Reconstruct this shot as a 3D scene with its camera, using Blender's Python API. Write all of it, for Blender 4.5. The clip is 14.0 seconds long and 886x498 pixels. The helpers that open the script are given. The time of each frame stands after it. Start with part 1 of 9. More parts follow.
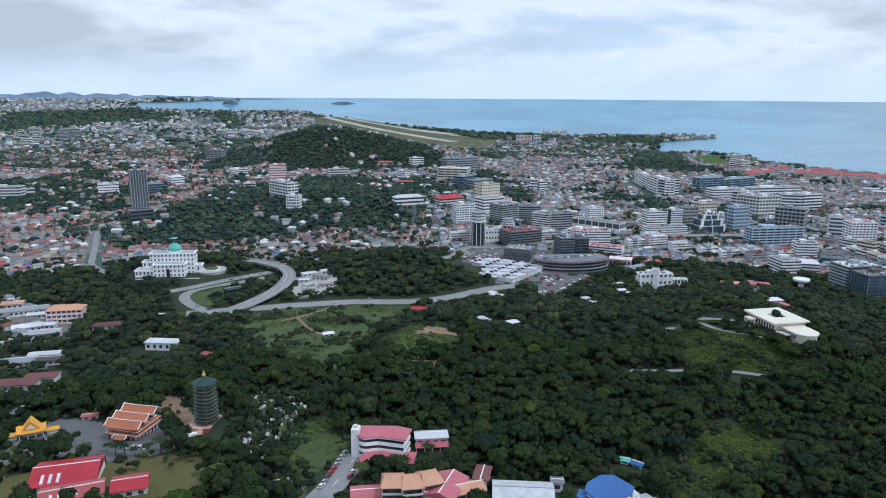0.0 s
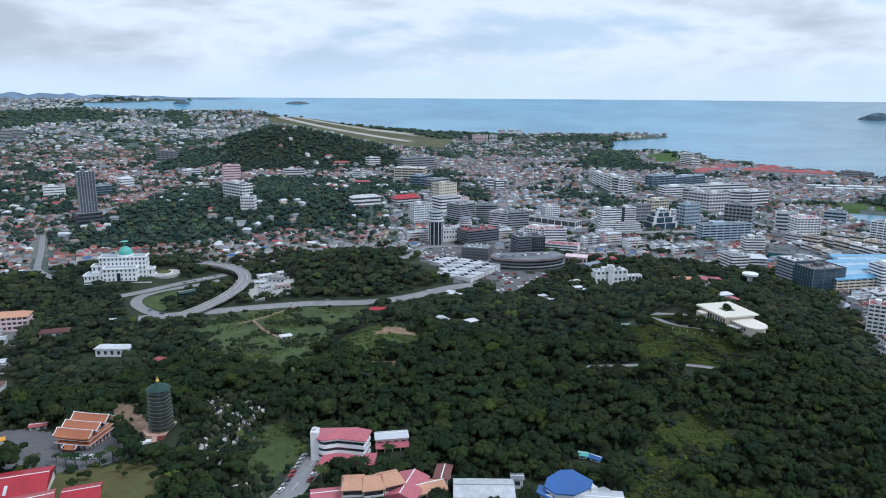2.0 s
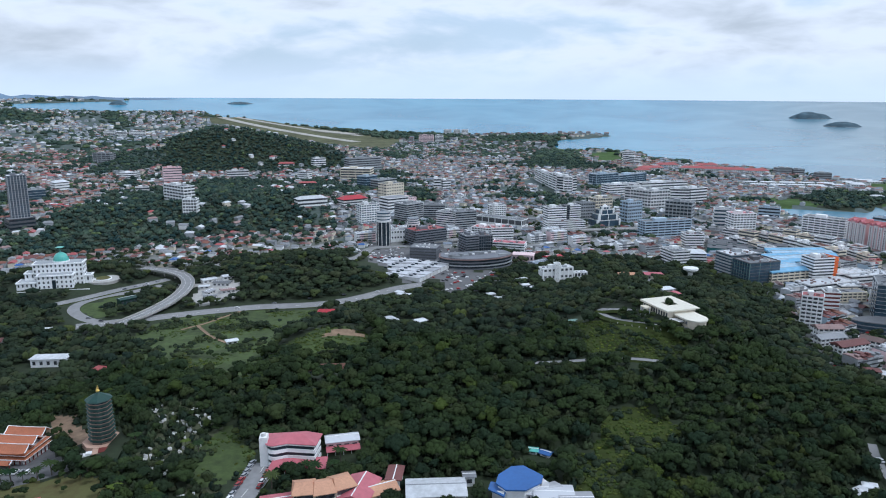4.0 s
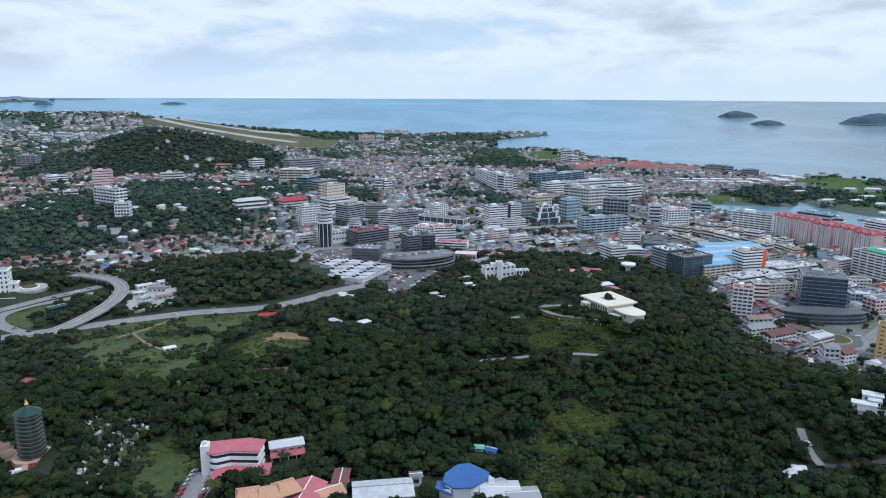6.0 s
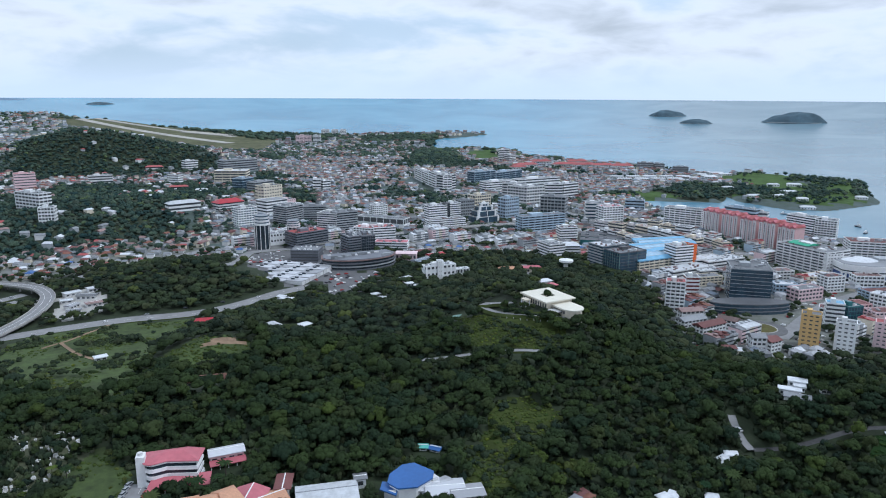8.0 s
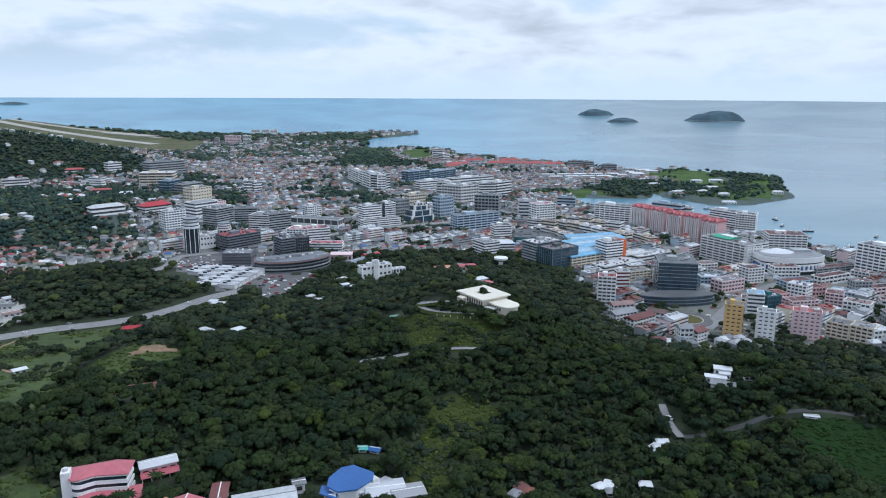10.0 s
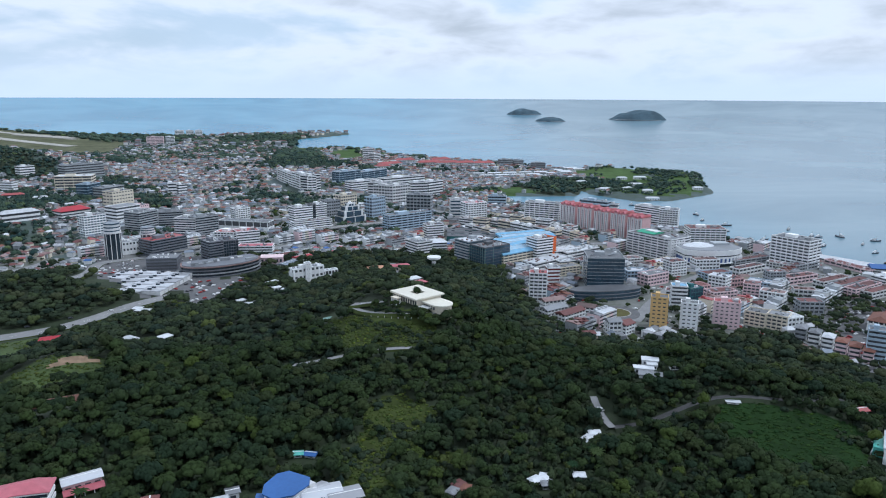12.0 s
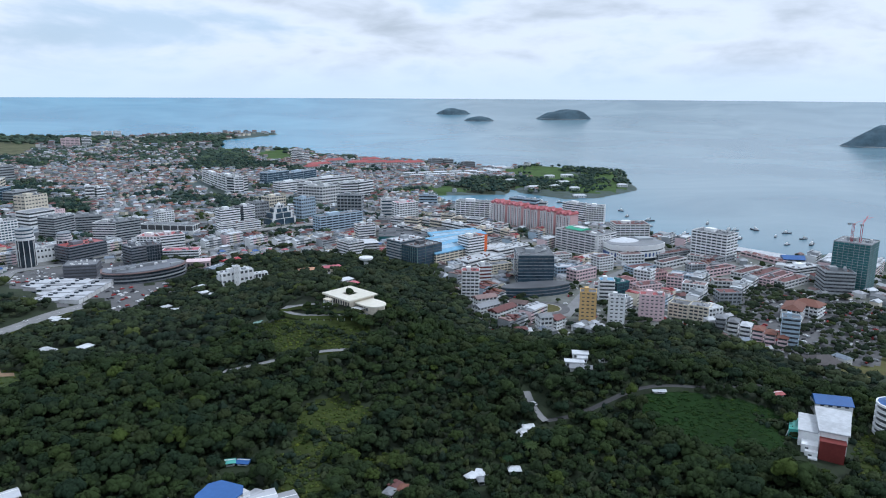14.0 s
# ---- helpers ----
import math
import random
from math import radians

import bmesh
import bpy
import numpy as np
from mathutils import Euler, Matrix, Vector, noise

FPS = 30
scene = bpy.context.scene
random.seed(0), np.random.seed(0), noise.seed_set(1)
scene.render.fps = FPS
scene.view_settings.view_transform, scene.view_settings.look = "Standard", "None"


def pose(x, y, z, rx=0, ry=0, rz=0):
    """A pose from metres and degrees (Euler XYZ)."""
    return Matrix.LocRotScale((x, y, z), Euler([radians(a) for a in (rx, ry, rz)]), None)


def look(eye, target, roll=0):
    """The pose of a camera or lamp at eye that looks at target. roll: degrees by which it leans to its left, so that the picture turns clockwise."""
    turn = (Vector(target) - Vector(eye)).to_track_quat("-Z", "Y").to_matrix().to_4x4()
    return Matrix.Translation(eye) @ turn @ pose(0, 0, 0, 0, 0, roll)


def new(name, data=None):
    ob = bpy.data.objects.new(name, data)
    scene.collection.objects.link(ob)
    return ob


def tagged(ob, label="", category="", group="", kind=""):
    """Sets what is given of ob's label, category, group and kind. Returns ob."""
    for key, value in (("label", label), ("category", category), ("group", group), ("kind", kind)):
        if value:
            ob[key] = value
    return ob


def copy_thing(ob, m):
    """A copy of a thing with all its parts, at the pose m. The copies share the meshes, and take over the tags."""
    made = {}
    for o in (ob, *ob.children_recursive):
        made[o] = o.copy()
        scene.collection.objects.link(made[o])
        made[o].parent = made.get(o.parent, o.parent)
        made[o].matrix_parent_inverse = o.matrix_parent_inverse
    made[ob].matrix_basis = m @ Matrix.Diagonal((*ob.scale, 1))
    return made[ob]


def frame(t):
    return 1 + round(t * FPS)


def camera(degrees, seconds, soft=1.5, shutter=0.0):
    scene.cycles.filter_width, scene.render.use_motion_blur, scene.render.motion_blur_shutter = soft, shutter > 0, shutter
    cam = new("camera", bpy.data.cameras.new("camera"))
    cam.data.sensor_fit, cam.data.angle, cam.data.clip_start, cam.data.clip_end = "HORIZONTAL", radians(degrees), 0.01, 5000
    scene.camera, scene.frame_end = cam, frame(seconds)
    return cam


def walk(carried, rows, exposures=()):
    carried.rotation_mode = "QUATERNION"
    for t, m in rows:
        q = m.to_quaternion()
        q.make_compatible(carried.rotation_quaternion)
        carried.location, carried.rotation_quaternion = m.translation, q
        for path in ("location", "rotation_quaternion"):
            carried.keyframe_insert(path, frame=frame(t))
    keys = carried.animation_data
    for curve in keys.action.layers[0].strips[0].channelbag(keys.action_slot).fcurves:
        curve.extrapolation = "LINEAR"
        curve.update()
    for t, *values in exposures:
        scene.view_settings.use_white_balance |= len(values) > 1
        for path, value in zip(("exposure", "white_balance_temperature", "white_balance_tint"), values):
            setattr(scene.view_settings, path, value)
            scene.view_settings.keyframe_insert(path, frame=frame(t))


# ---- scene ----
# ---------------------------------------------------------------- camera: turning in the air above the hill
cam = camera(64.32, 14.0, soft=1.05)
EYE = 210.0
TURNS = [
    (0.0, 0.0, -12.5, 0.34), (0.5, -0.7, -12.5, 0.35), (1.0, -1.54, -12.5, 0.36), (1.5, -2.52, -12.51, 0.36),
    (2.0, -3.51, -12.51, 0.35), (2.5, -4.52, -12.5, 0.34), (3.0, -5.57, -12.49, 0.33), (5.5, -11.41, -12.48, 0.28),
    (6.0, -12.6, -12.47, 0.28), (6.5, -13.79, -12.48, 0.29), (7.0, -15.0, -12.49, 0.29), (7.5, -16.27, -12.49, 0.29),
    (8.0, -17.56, -12.48, 0.28), (10.5, -24.29, -12.49, 0.29), (11.0, -25.68, -12.48, 0.29), (11.5, -27.09, -12.49, 0.29),
    (12.0, -28.5, -12.49, 0.29), (12.5, -29.9, -12.49, 0.29), (13.0, -31.31, -12.49, 0.29), (13.5, -32.73, -12.49, 0.31),
    (14.0, -34.15, -12.49, 0.33),
]


def heading(yaw, pitch, roll):
    a, b = radians(yaw), radians(pitch)
    way = Vector((-math.sin(a) * math.cos(b), math.cos(a) * math.cos(b), math.sin(b)))
    eye = Vector((0, 0, EYE))
    return look(eye, eye + way * 100, roll)


walk(cam, [(t, heading(yaw, pitch, roll)) for t, yaw, pitch, roll in TURNS], exposures=[(0.0, -0.05, 5480, 9), (14.0, -0.05, 5480, 9)])

# ---------------------------------------------------------------- sky and sun: bright, mostly clouded
SUN_HIGH, SUN_SIDE = 58.0, 118.0
world = bpy.data.worlds.new("sky")
scene.world = world
world.use_nodes = True
nt = world.node_tree
nt.nodes.clear()


def wire(tree, kind, **values):
    node = tree.nodes.new(kind)
    for key, value in values.items():
        node.inputs[key].default_value = value
    return node


def mathnode(tree, op, a, b=None, c=None, clamp=False):
    node = tree.nodes.new("ShaderNodeMath")
    node.operation, node.use_clamp = op, clamp
    for slot, v in enumerate((a, b, c)):
        if v is None:
            continue
        if isinstance(v, (int, float)):
            node.inputs[slot].default_value = v
        else:
            tree.links.new(v, node.inputs[slot])
    return node.outputs[0]


def mixcolor(tree, f, a, b):
    node = tree.nodes.new("ShaderNodeMix")
    node.data_type = "RGBA"
    for slot, v in ((0, f), (6, a), (7, b)):
        if isinstance(v, (int, float, tuple)):
            node.inputs[slot].default_value = v
        else:
            tree.links.new(v, node.inputs[slot])
    return node.outputs[2]


sky = nt.nodes.new("ShaderNodeTexSky")
sky.sky_type, sky.sun_disc = "NISHITA", False
sky.sun_elevation, sky.sun_rotation = radians(SUN_HIGH), radians(SUN_SIDE)
sky.air_density, sky.dust_density, sky.ozone_density = 1.0, 2.0, 1.5
blue = nt.nodes.new("ShaderNodeVectorMath")
blue.operation = "SCALE"
blue.inputs[3].default_value = 0.1
nt.links.new(sky.outputs[0], blue.inputs[0])
way = nt.nodes.new("ShaderNodeTexCoord")
axes = nt.nodes.new("ShaderNodeSeparateXYZ")
nt.links.new(way.outputs["Generated"], axes.inputs[0])
up = mathnode(nt, "MAXIMUM", axes.outputs[2], 0.0)


def cloud(wide, high, detail, rough, shift, warp=0.0):
    """Noise over the sky's dome, drawn out along the horizon: cells per unit across and upwards."""
    at = nt.nodes.new("ShaderNodeMapping")
    at.inputs["Location"].default_value = shift
    at.inputs["Scale"].default_value = (wide, wide, high)
    nt.links.new(way.outputs["Generated"], at.inputs["Vector"])
    n = wire(nt, "ShaderNodeTexNoise", Scale=1.0, Detail=detail, Roughness=rough, Distortion=warp)
    nt.links.new(at.outputs[0], n.inputs["Vector"])
    return n.outputs[0]


def ranged(value, a, b, c=0.0, d=1.0):
    n = nt.nodes.new("ShaderNodeMapRange")
    n.interpolation_type = "SMOOTHSTEP"
    for slot, v in ((1, a), (2, b), (3, c), (4, d)):
        n.inputs[slot].default_value = v
    nt.links.new(value, n.inputs[0])
    return n.outputs[0]


big = cloud(3.0, 10.0, 5.0, 0.5, (3.1, 7.7, 0.4), 0.3)
fine = cloud(8.0, 26.0, 5.0, 0.55, (11.0, 2.0, 4.0), 0.3)
veil = cloud(1.4, 5.0, 3.0, 0.5, (21.0, 5.0, 1.0))
heap = mathnode(nt, "ADD", mathnode(nt, "MULTIPLY", big, 0.7), mathnode(nt, "MULTIPLY", fine, 0.3))
cloudy = ranged(heap, 0.36, 0.50)
under = ranged(heap, 0.46, 0.64)
grey = mixcolor(nt, under, (0.92, 0.93, 0.95, 1), (0.585, 0.61, 0.625, 1))
thin = mixcolor(nt, ranged(veil, 0.35, 0.65, 0.66, 0.97), blue.outputs[0], (0.74, 0.84, 0.92, 1))
open_sky = mixcolor(nt, cloudy, thin, grey)
whole = mixcolor(nt, ranged(up, 0.0, 0.06, 0.9, 0.0), open_sky, (0.78, 0.86, 0.93, 1))
back = nt.nodes.new("ShaderNodeBackground")
back.inputs[1].default_value = 1.0
nt.links.new(whole, back.inputs[0])
nt.links.new(back.outputs[0], nt.nodes.new("ShaderNodeOutputWorld").inputs[0])

sun = new("sun", bpy.data.lights.new("sun", "SUN"))
sun.data.energy, sun.data.angle, sun.data.color = 1.7, radians(14), (1.0, 0.96, 0.9)
a, b = radians(SUN_SIDE), radians(SUN_HIGH)
sun.matrix_world = look((0, 0, 900), (-math.sin(a) * math.cos(b) * 100, -math.cos(a) * math.cos(b) * 100, 900 - math.sin(b) * 100))

# ---------------------------------------------------------------- materials


def surface(name, color, rough=0.7, metal=0.0, vary=0.12, grain=0.6, patch=0.05, relief=0.0, stain=(0, 0, 0), by_object=0.0, by_island=0.0, spec=0.4):
    """A plain weathered surface: fine grain and broad patches at real size, a little stain, optional relief."""
    m = bpy.data.materials.new(name)
    m.use_nodes = True
    t = m.node_tree
    p = t.nodes["Principled BSDF"]
    p.inputs["Roughness"].default_value, p.inputs["Metallic"].default_value = rough, metal
    p.inputs["Specular IOR Level"].default_value = spec
    pos = t.nodes.new("ShaderNodeNewGeometry")
    fine = wire(t, "ShaderNodeTexNoise", Scale=grain, Detail=4.0, Roughness=0.6)
    broad = wire(t, "ShaderNodeTexNoise", Scale=patch, Detail=3.0, Roughness=0.6)
    for n in (fine, broad):
        t.links.new(pos.outputs["Position"], n.inputs["Vector"])
    mixed = mathnode(t, "ADD", mathnode(t, "MULTIPLY", fine.outputs[0], 0.5), mathnode(t, "MULTIPLY", broad.outputs[0], 0.5))
    if by_object:
        info = t.nodes.new("ShaderNodeObjectInfo")
        mixed = mathnode(t, "ADD", mixed, mathnode(t, "MULTIPLY", mathnode(t, "SUBTRACT", info.outputs["Random"], 0.5), by_object))
    if by_island:
        mixed = mathnode(t, "ADD", mixed, mathnode(t, "MULTIPLY", mathnode(t, "SUBTRACT", pos.outputs["Random Per Island"], 0.5), by_island))
    span = t.nodes.new("ShaderNodeMapRange")
    span.inputs[1].default_value, span.inputs[2].default_value = 0.3, 0.7
    t.links.new(mixed, span.inputs[0])
    dark = tuple(max(0.0, c * (1 - 2 * vary) + s * 2 * vary) for c, s in zip(color, stain)) + (1,)
    light = tuple(min(1.0, c * (1 + vary)) for c in color) + (1,)
    t.links.new(mixcolor(t, span.outputs[0], dark, light), p.inputs["Base Color"])
    if relief:
        bumpy = wire(t, "ShaderNodeBump", Strength=0.6, Distance=relief)
        t.links.new(fine.outputs[0], bumpy.inputs["Height"])
        t.links.new(bumpy.outputs[0], p.inputs["Normal"])
    return m


def leafy(name, color, lighter, spread):
    """Foliage: each tree and each limb takes its own green; some trees are yellowish, some bluish dark."""
    m = bpy.data.materials.new(name)
    m.use_nodes = True
    t = m.node_tree
    p = t.nodes["Principled BSDF"]
    p.inputs["Roughness"].default_value, p.inputs["Specular IOR Level"].default_value = 0.75, 0.06
    pos = t.nodes.new("ShaderNodeNewGeometry")
    info = t.nodes.new("ShaderNodeObjectInfo")
    tint, sort = t.nodes.new("ShaderNodeAttribute"), t.nodes.new("ShaderNodeAttribute")
    tint.attribute_name, sort.attribute_name = "tint", "sort"
    broad = wire(t, "ShaderNodeTexNoise", Scale=0.014, Detail=4.0)
    t.links.new(pos.outputs["Position"], broad.inputs["Vector"])
    f = mathnode(t, "ADD", mathnode(t, "MULTIPLY", pos.outputs["Random Per Island"], spread), mathnode(t, "MULTIPLY", tint.outputs["Fac"], 0.8))
    f = mathnode(t, "ADD", f, mathnode(t, "MULTIPLY", info.outputs["Random"], 0.25))
    f = mathnode(t, "ADD", f, mathnode(t, "MULTIPLY", mathnode(t, "SUBTRACT", broad.outputs[0], 0.5), 1.1))
    grain = wire(t, "ShaderNodeTexNoise", Scale=1.1, Detail=5.0, Roughness=0.65)
    t.links.new(pos.outputs["Position"], grain.inputs["Vector"])
    f = mathnode(t, "ADD", f, mathnode(t, "MULTIPLY", mathnode(t, "SUBTRACT", grain.outputs[0], 0.5), 1.1), clamp=True)
    relief_node = wire(t, "ShaderNodeBump", Strength=0.8, Distance=0.7)
    t.links.new(grain.outputs[0], relief_node.inputs["Height"])
    t.links.new(relief_node.outputs[0], p.inputs["Normal"])
    green = mixcolor(t, f, color + (1,), lighter + (1,))

    def band(a, b, most):
        n = t.nodes.new("ShaderNodeMapRange")
        for slot, v in ((1, a), (2, b), (3, 0.0), (4, most)):
            n.inputs[slot].default_value = v
        whole = mathnode(t, "FRACT", mathnode(t, "ADD", sort.outputs["Fac"], info.outputs["Random"]))
        t.links.new(whole, n.inputs[0])
        return n.outputs[0]

    yellow = (lighter[0] * 1.7, lighter[1] * 1.55, lighter[2] * 0.9, 1)
    bluish = (color[0] * 0.95, color[1] * 1.2, color[2] * 1.4, 1)
    green = mixcolor(t, band(0.92, 1.0, 0.75), green, yellow)
    green = mixcolor(t, band(0.30, 0.0, 0.7), green, bluish)
    olive = (lighter[0] * 1.18, lighter[1] * 0.97, lighter[2] * 1.05, 1)
    green = mixcolor(t, mathnode(t, "MULTIPLY", band(0.52, 0.58, 0.6), band(0.70, 0.64, 1.0)), green, olive)
    t.links.new(green, p.inputs["Base Color"])
    return m


# white, off-white and grey are cooled slightly, a little haze in the paint
WHITE = surface("white_paint", (0.80, 0.81, 0.82), 0.6, vary=0.12, stain=(0.35, 0.34, 0.32), by_object=0.3)
OFFWHITE = surface("offwhite_render", (0.68, 0.68, 0.685), 0.7, vary=0.14, stain=(0.2, 0.2, 0.19), by_object=0.3)
GREY = surface("grey_concrete", (0.35, 0.37, 0.39), 0.8, vary=0.16, by_object=0.3)
DARKGREY = surface("dark_cladding", (0.10, 0.105, 0.115), 0.5, vary=0.2, by_object=0.2)
CREAM = surface("cream_render", (0.68, 0.62, 0.51), 0.75, vary=0.12, stain=(0.25, 0.2, 0.15))
PALECREAM = surface("pale_cream_roof", (0.68, 0.65, 0.56), 0.7, vary=0.14, stain=(0.3, 0.28, 0.22), grain=0.5)
YELLOW = surface("ochre_render", (0.68, 0.46, 0.20), 0.75, vary=0.1)
PINK = surface("pink_render", (0.76, 0.58, 0.60), 0.75, vary=0.1)
PEACH = surface("peach_tiles", (0.55, 0.30, 0.19), 0.75, vary=0.15, grain=1.2)
SLATEWALL = surface("slate_grey_render", (0.17, 0.18, 0.205), 0.6, vary=0.15, by_object=0.3)
ROSE = surface("rose_red_render", (0.64, 0.42, 0.42), 0.75, vary=0.1)
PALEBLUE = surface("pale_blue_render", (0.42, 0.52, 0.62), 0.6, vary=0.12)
ORANGE = surface("orange_render", (0.75, 0.16, 0.04), 0.6, vary=0.08)
TEAL = surface("teal_netting", (0.035, 0.15, 0.16), 0.4, vary=0.25, grain=0.3)
BLUEWALL = surface("blue_panels", (0.08, 0.14, 0.35), 0.4, vary=0.2)
GLASS = surface("dark_glass", (0.03, 0.045, 0.06), 0.12, vary=0.3, grain=0.25, patch=0.08, spec=0.8)
BLUEGLASS = surface("blue_glass", (0.05, 0.09, 0.13), 0.1, vary=0.3, grain=0.25, patch=0.08, spec=0.9)
SHADEGLASS = surface("window_glass", (0.09, 0.10, 0.115), 0.25, vary=0.4, grain=0.4, patch=0.2, spec=0.6)
REDROOF = surface("red_metal_roof", (0.34, 0.075, 0.075), 0.45, vary=0.12, grain=0.5, by_object=0.2)
CRIMSON = surface("crimson_sheet_roof", (0.40, 0.025, 0.04), 0.4, vary=0.15, grain=0.3)
PINKROOF = surface("rose_sheet_roof", (0.46, 0.13, 0.16), 0.45, vary=0.12, grain=0.4)
BROWNROOF = surface("brown_roof_tiles", (0.20, 0.085, 0.06), 0.7, vary=0.2, grain=0.8, by_object=0.3)
MAROON = surface("maroon_roof_tiles", (0.155, 0.062, 0.058), 0.65, vary=0.2, grain=0.8, by_object=0.3)
DUSTROOF = surface("dusty_roof_sheets", (0.24, 0.165, 0.155), 0.7, vary=0.25, grain=0.5, by_object=0.4)
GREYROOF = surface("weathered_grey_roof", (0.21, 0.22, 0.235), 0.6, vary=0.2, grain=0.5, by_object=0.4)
WHITEROOF = surface("white_sheet_roof", (0.60, 0.62, 0.65), 0.5, vary=0.16, grain=0.4, by_object=0.2)
BLUEROOF = surface("blue_sheet_roof", (0.040, 0.12, 0.34), 0.4, vary=0.12, grain=0.5)
SKYROOF = surface("sky_blue_roof", (0.20, 0.42, 0.62), 0.45, vary=0.15, grain=0.2)
GREENSHEET = surface("bright_green_sheets", (0.06, 0.36, 0.22), 0.5, vary=0.15, grain=0.3)
PALESKY = surface("pale_sky_blue_sheets", (0.36, 0.52, 0.66), 0.45, vary=0.15, grain=0.2)
GREENROOF = surface("green_roof_tiles", (0.012, 0.05, 0.042), 0.5, vary=0.2, grain=0.8)
JADE = surface("jade_dome", (0.13, 0.46, 0.40), 0.35, vary=0.12, grain=0.6)
TEMPLEROOF = surface("orange_temple_tiles", (0.42, 0.15, 0.075), 0.5, vary=0.18, grain=1.5, relief=0.05)
GOLDROOF = surface("golden_yellow_tiles", (0.75, 0.36, 0.04), 0.45, vary=0.12, grain=1.2)
GOLD = surface("gilded_metal", (0.8, 0.55, 0.15), 0.3, metal=0.8, vary=0.1)
DARKRED = surface("dark_red_timber", (0.16, 0.035, 0.03), 0.6, vary=0.2)
RUST = surface("red_oxide_wall", (0.19, 0.035, 0.03), 0.7, vary=0.15)
ASPHALT = surface("asphalt", (0.13, 0.13, 0.135), 0.85, vary=0.2, grain=0.35, patch=0.06)
PALEROAD = surface("worn_road", (0.24, 0.24, 0.245), 0.85, vary=0.15, grain=0.3, patch=0.05)
LINE = surface("road_paint", (0.75, 0.75, 0.73), 0.6, vary=0.1)
CONCRETE = surface("bare_concrete", (0.42, 0.41, 0.39), 0.8, vary=0.18, grain=0.5)
JADEROOF = surface("pale_green_sheet_roof", (0.16, 0.26, 0.23), 0.6, vary=0.2, grain=0.5)
PALESHEET = surface("weathered_pale_sheets", (0.44, 0.45, 0.48), 0.55, vary=0.2, grain=0.4, by_object=0.7, stain=(0.12, 0.12, 0.13))
DARKTILE = surface("dark_weathered_tiles", (0.085, 0.075, 0.075), 0.75, vary=0.2, grain=0.8)
STONE = surface("pale_stone", (0.40, 0.39, 0.37), 0.7, vary=0.2, grain=1.5, by_object=0.5)
TERRA = surface("terracotta_paving", (0.50, 0.33, 0.25), 0.8, vary=0.15)
TARGREY = surface("dark_asphalt", (0.07, 0.07, 0.072), 0.9, vary=0.25, grain=0.4)
PALM = surface("palm_trunk", (0.12, 0.10, 0.08), 0.9, vary=0.25, grain=2.0)
# blue-grey here is distance haze put into the hills' colour
HAZYHILL = surface("hazy_hills", (0.16, 0.235, 0.33), 0.9, vary=0.2, grain=0.01, patch=0.003)
# island woods lightened and blued: sea haze painted into the green
HAZYISLE = surface("hazy_island_forest", (0.08, 0.13, 0.165), 0.9, vary=0.3, grain=0.03, patch=0.008, relief=6.0)
BARK = surface("bark", (0.09, 0.07, 0.05), 0.9, vary=0.3, grain=3.0)
BOATHULL = surface("boat_hull", (0.06, 0.07, 0.09), 0.5, vary=0.2, by_object=0.8)
LEAF = leafy("forest_leaves", (0.0155, 0.0245, 0.0140), (0.035, 0.054, 0.0192), 0.12)
# bluer, paler copy of the forest green: distance haze mixed into the leaf colour
HAZYLEAF = leafy("hazy_distant_leaves", (0.022, 0.041, 0.038), (0.074, 0.108, 0.074), 0.15)
# forest green shifted part-way to the haze tint, for the middle distance
MIDLEAF = leafy("half_hazy_leaves", (0.0165, 0.0250, 0.0175), (0.049, 0.067, 0.032), 0.12)
FROND = leafy("palm_fronds", (0.014, 0.030, 0.013), (0.06, 0.09, 0.03), 0.3)
SCRUB = leafy("scrub_leaves", (0.030, 0.048, 0.013), (0.084, 0.112, 0.028), 0.2)
VINE = leafy("creeper_leaves", (0.0165, 0.038, 0.0105), (0.029, 0.058, 0.0145), 0.1)
UNDER = surface("undergrowth", (0.024, 0.036, 0.015), 0.9, vary=0.35, grain=0.25, patch=0.03, relief=0.3)
LAWN = surface("mown_grass", (0.088, 0.096, 0.038), 0.9, vary=0.32, grain=0.35, patch=0.07, stain=(0.09, 0.055, 0.03), spec=0.1)
# slate blue-grey; on far roofs it stands in for distance haze
SLATE = surface("hazy_slate_sheets", (0.20, 0.235, 0.285), 0.6, vary=0.22, grain=0.4, patch=0.02)
GLADE = surface("rank_glade_grass", (0.048, 0.064, 0.018), 0.9, vary=0.35, grain=0.2, patch=0.035, relief=0.4, spec=0.1)
AIRFIELD = surface("airfield_grass", (0.125, 0.130, 0.075), 0.9, vary=0.3, grain=0.05, patch=0.008, spec=0.1)
TURF = surface("golf_turf", (0.075, 0.125, 0.040), 0.9, vary=0.3, grain=0.1, patch=0.02, spec=0.1)
FIELD = surface("creeper_field", (0.0165, 0.038, 0.0105), 0.9, vary=0.3, grain=0.3, patch=0.04, relief=0.5, spec=0.1)
MEADOW = surface("wild_meadow", (0.056, 0.084, 0.023), 0.9, vary=0.35, grain=0.2, patch=0.035, relief=0.4)
EARTH = surface("bare_earth", (0.26, 0.18, 0.12), 0.95, vary=0.25, grain=0.3, patch=0.05)
TOWN = surface("town_ground", (0.16, 0.16, 0.16), 0.9, vary=0.35, grain=0.12, patch=0.02, stain=(0.05, 0.07, 0.03))
# bluish cast puts the far town's haze into the ground colour
SUBURB = surface("suburb_ground", (0.065, 0.085, 0.09), 0.9, vary=0.45, grain=0.05, patch=0.008, stain=(0.03, 0.05, 0.02))
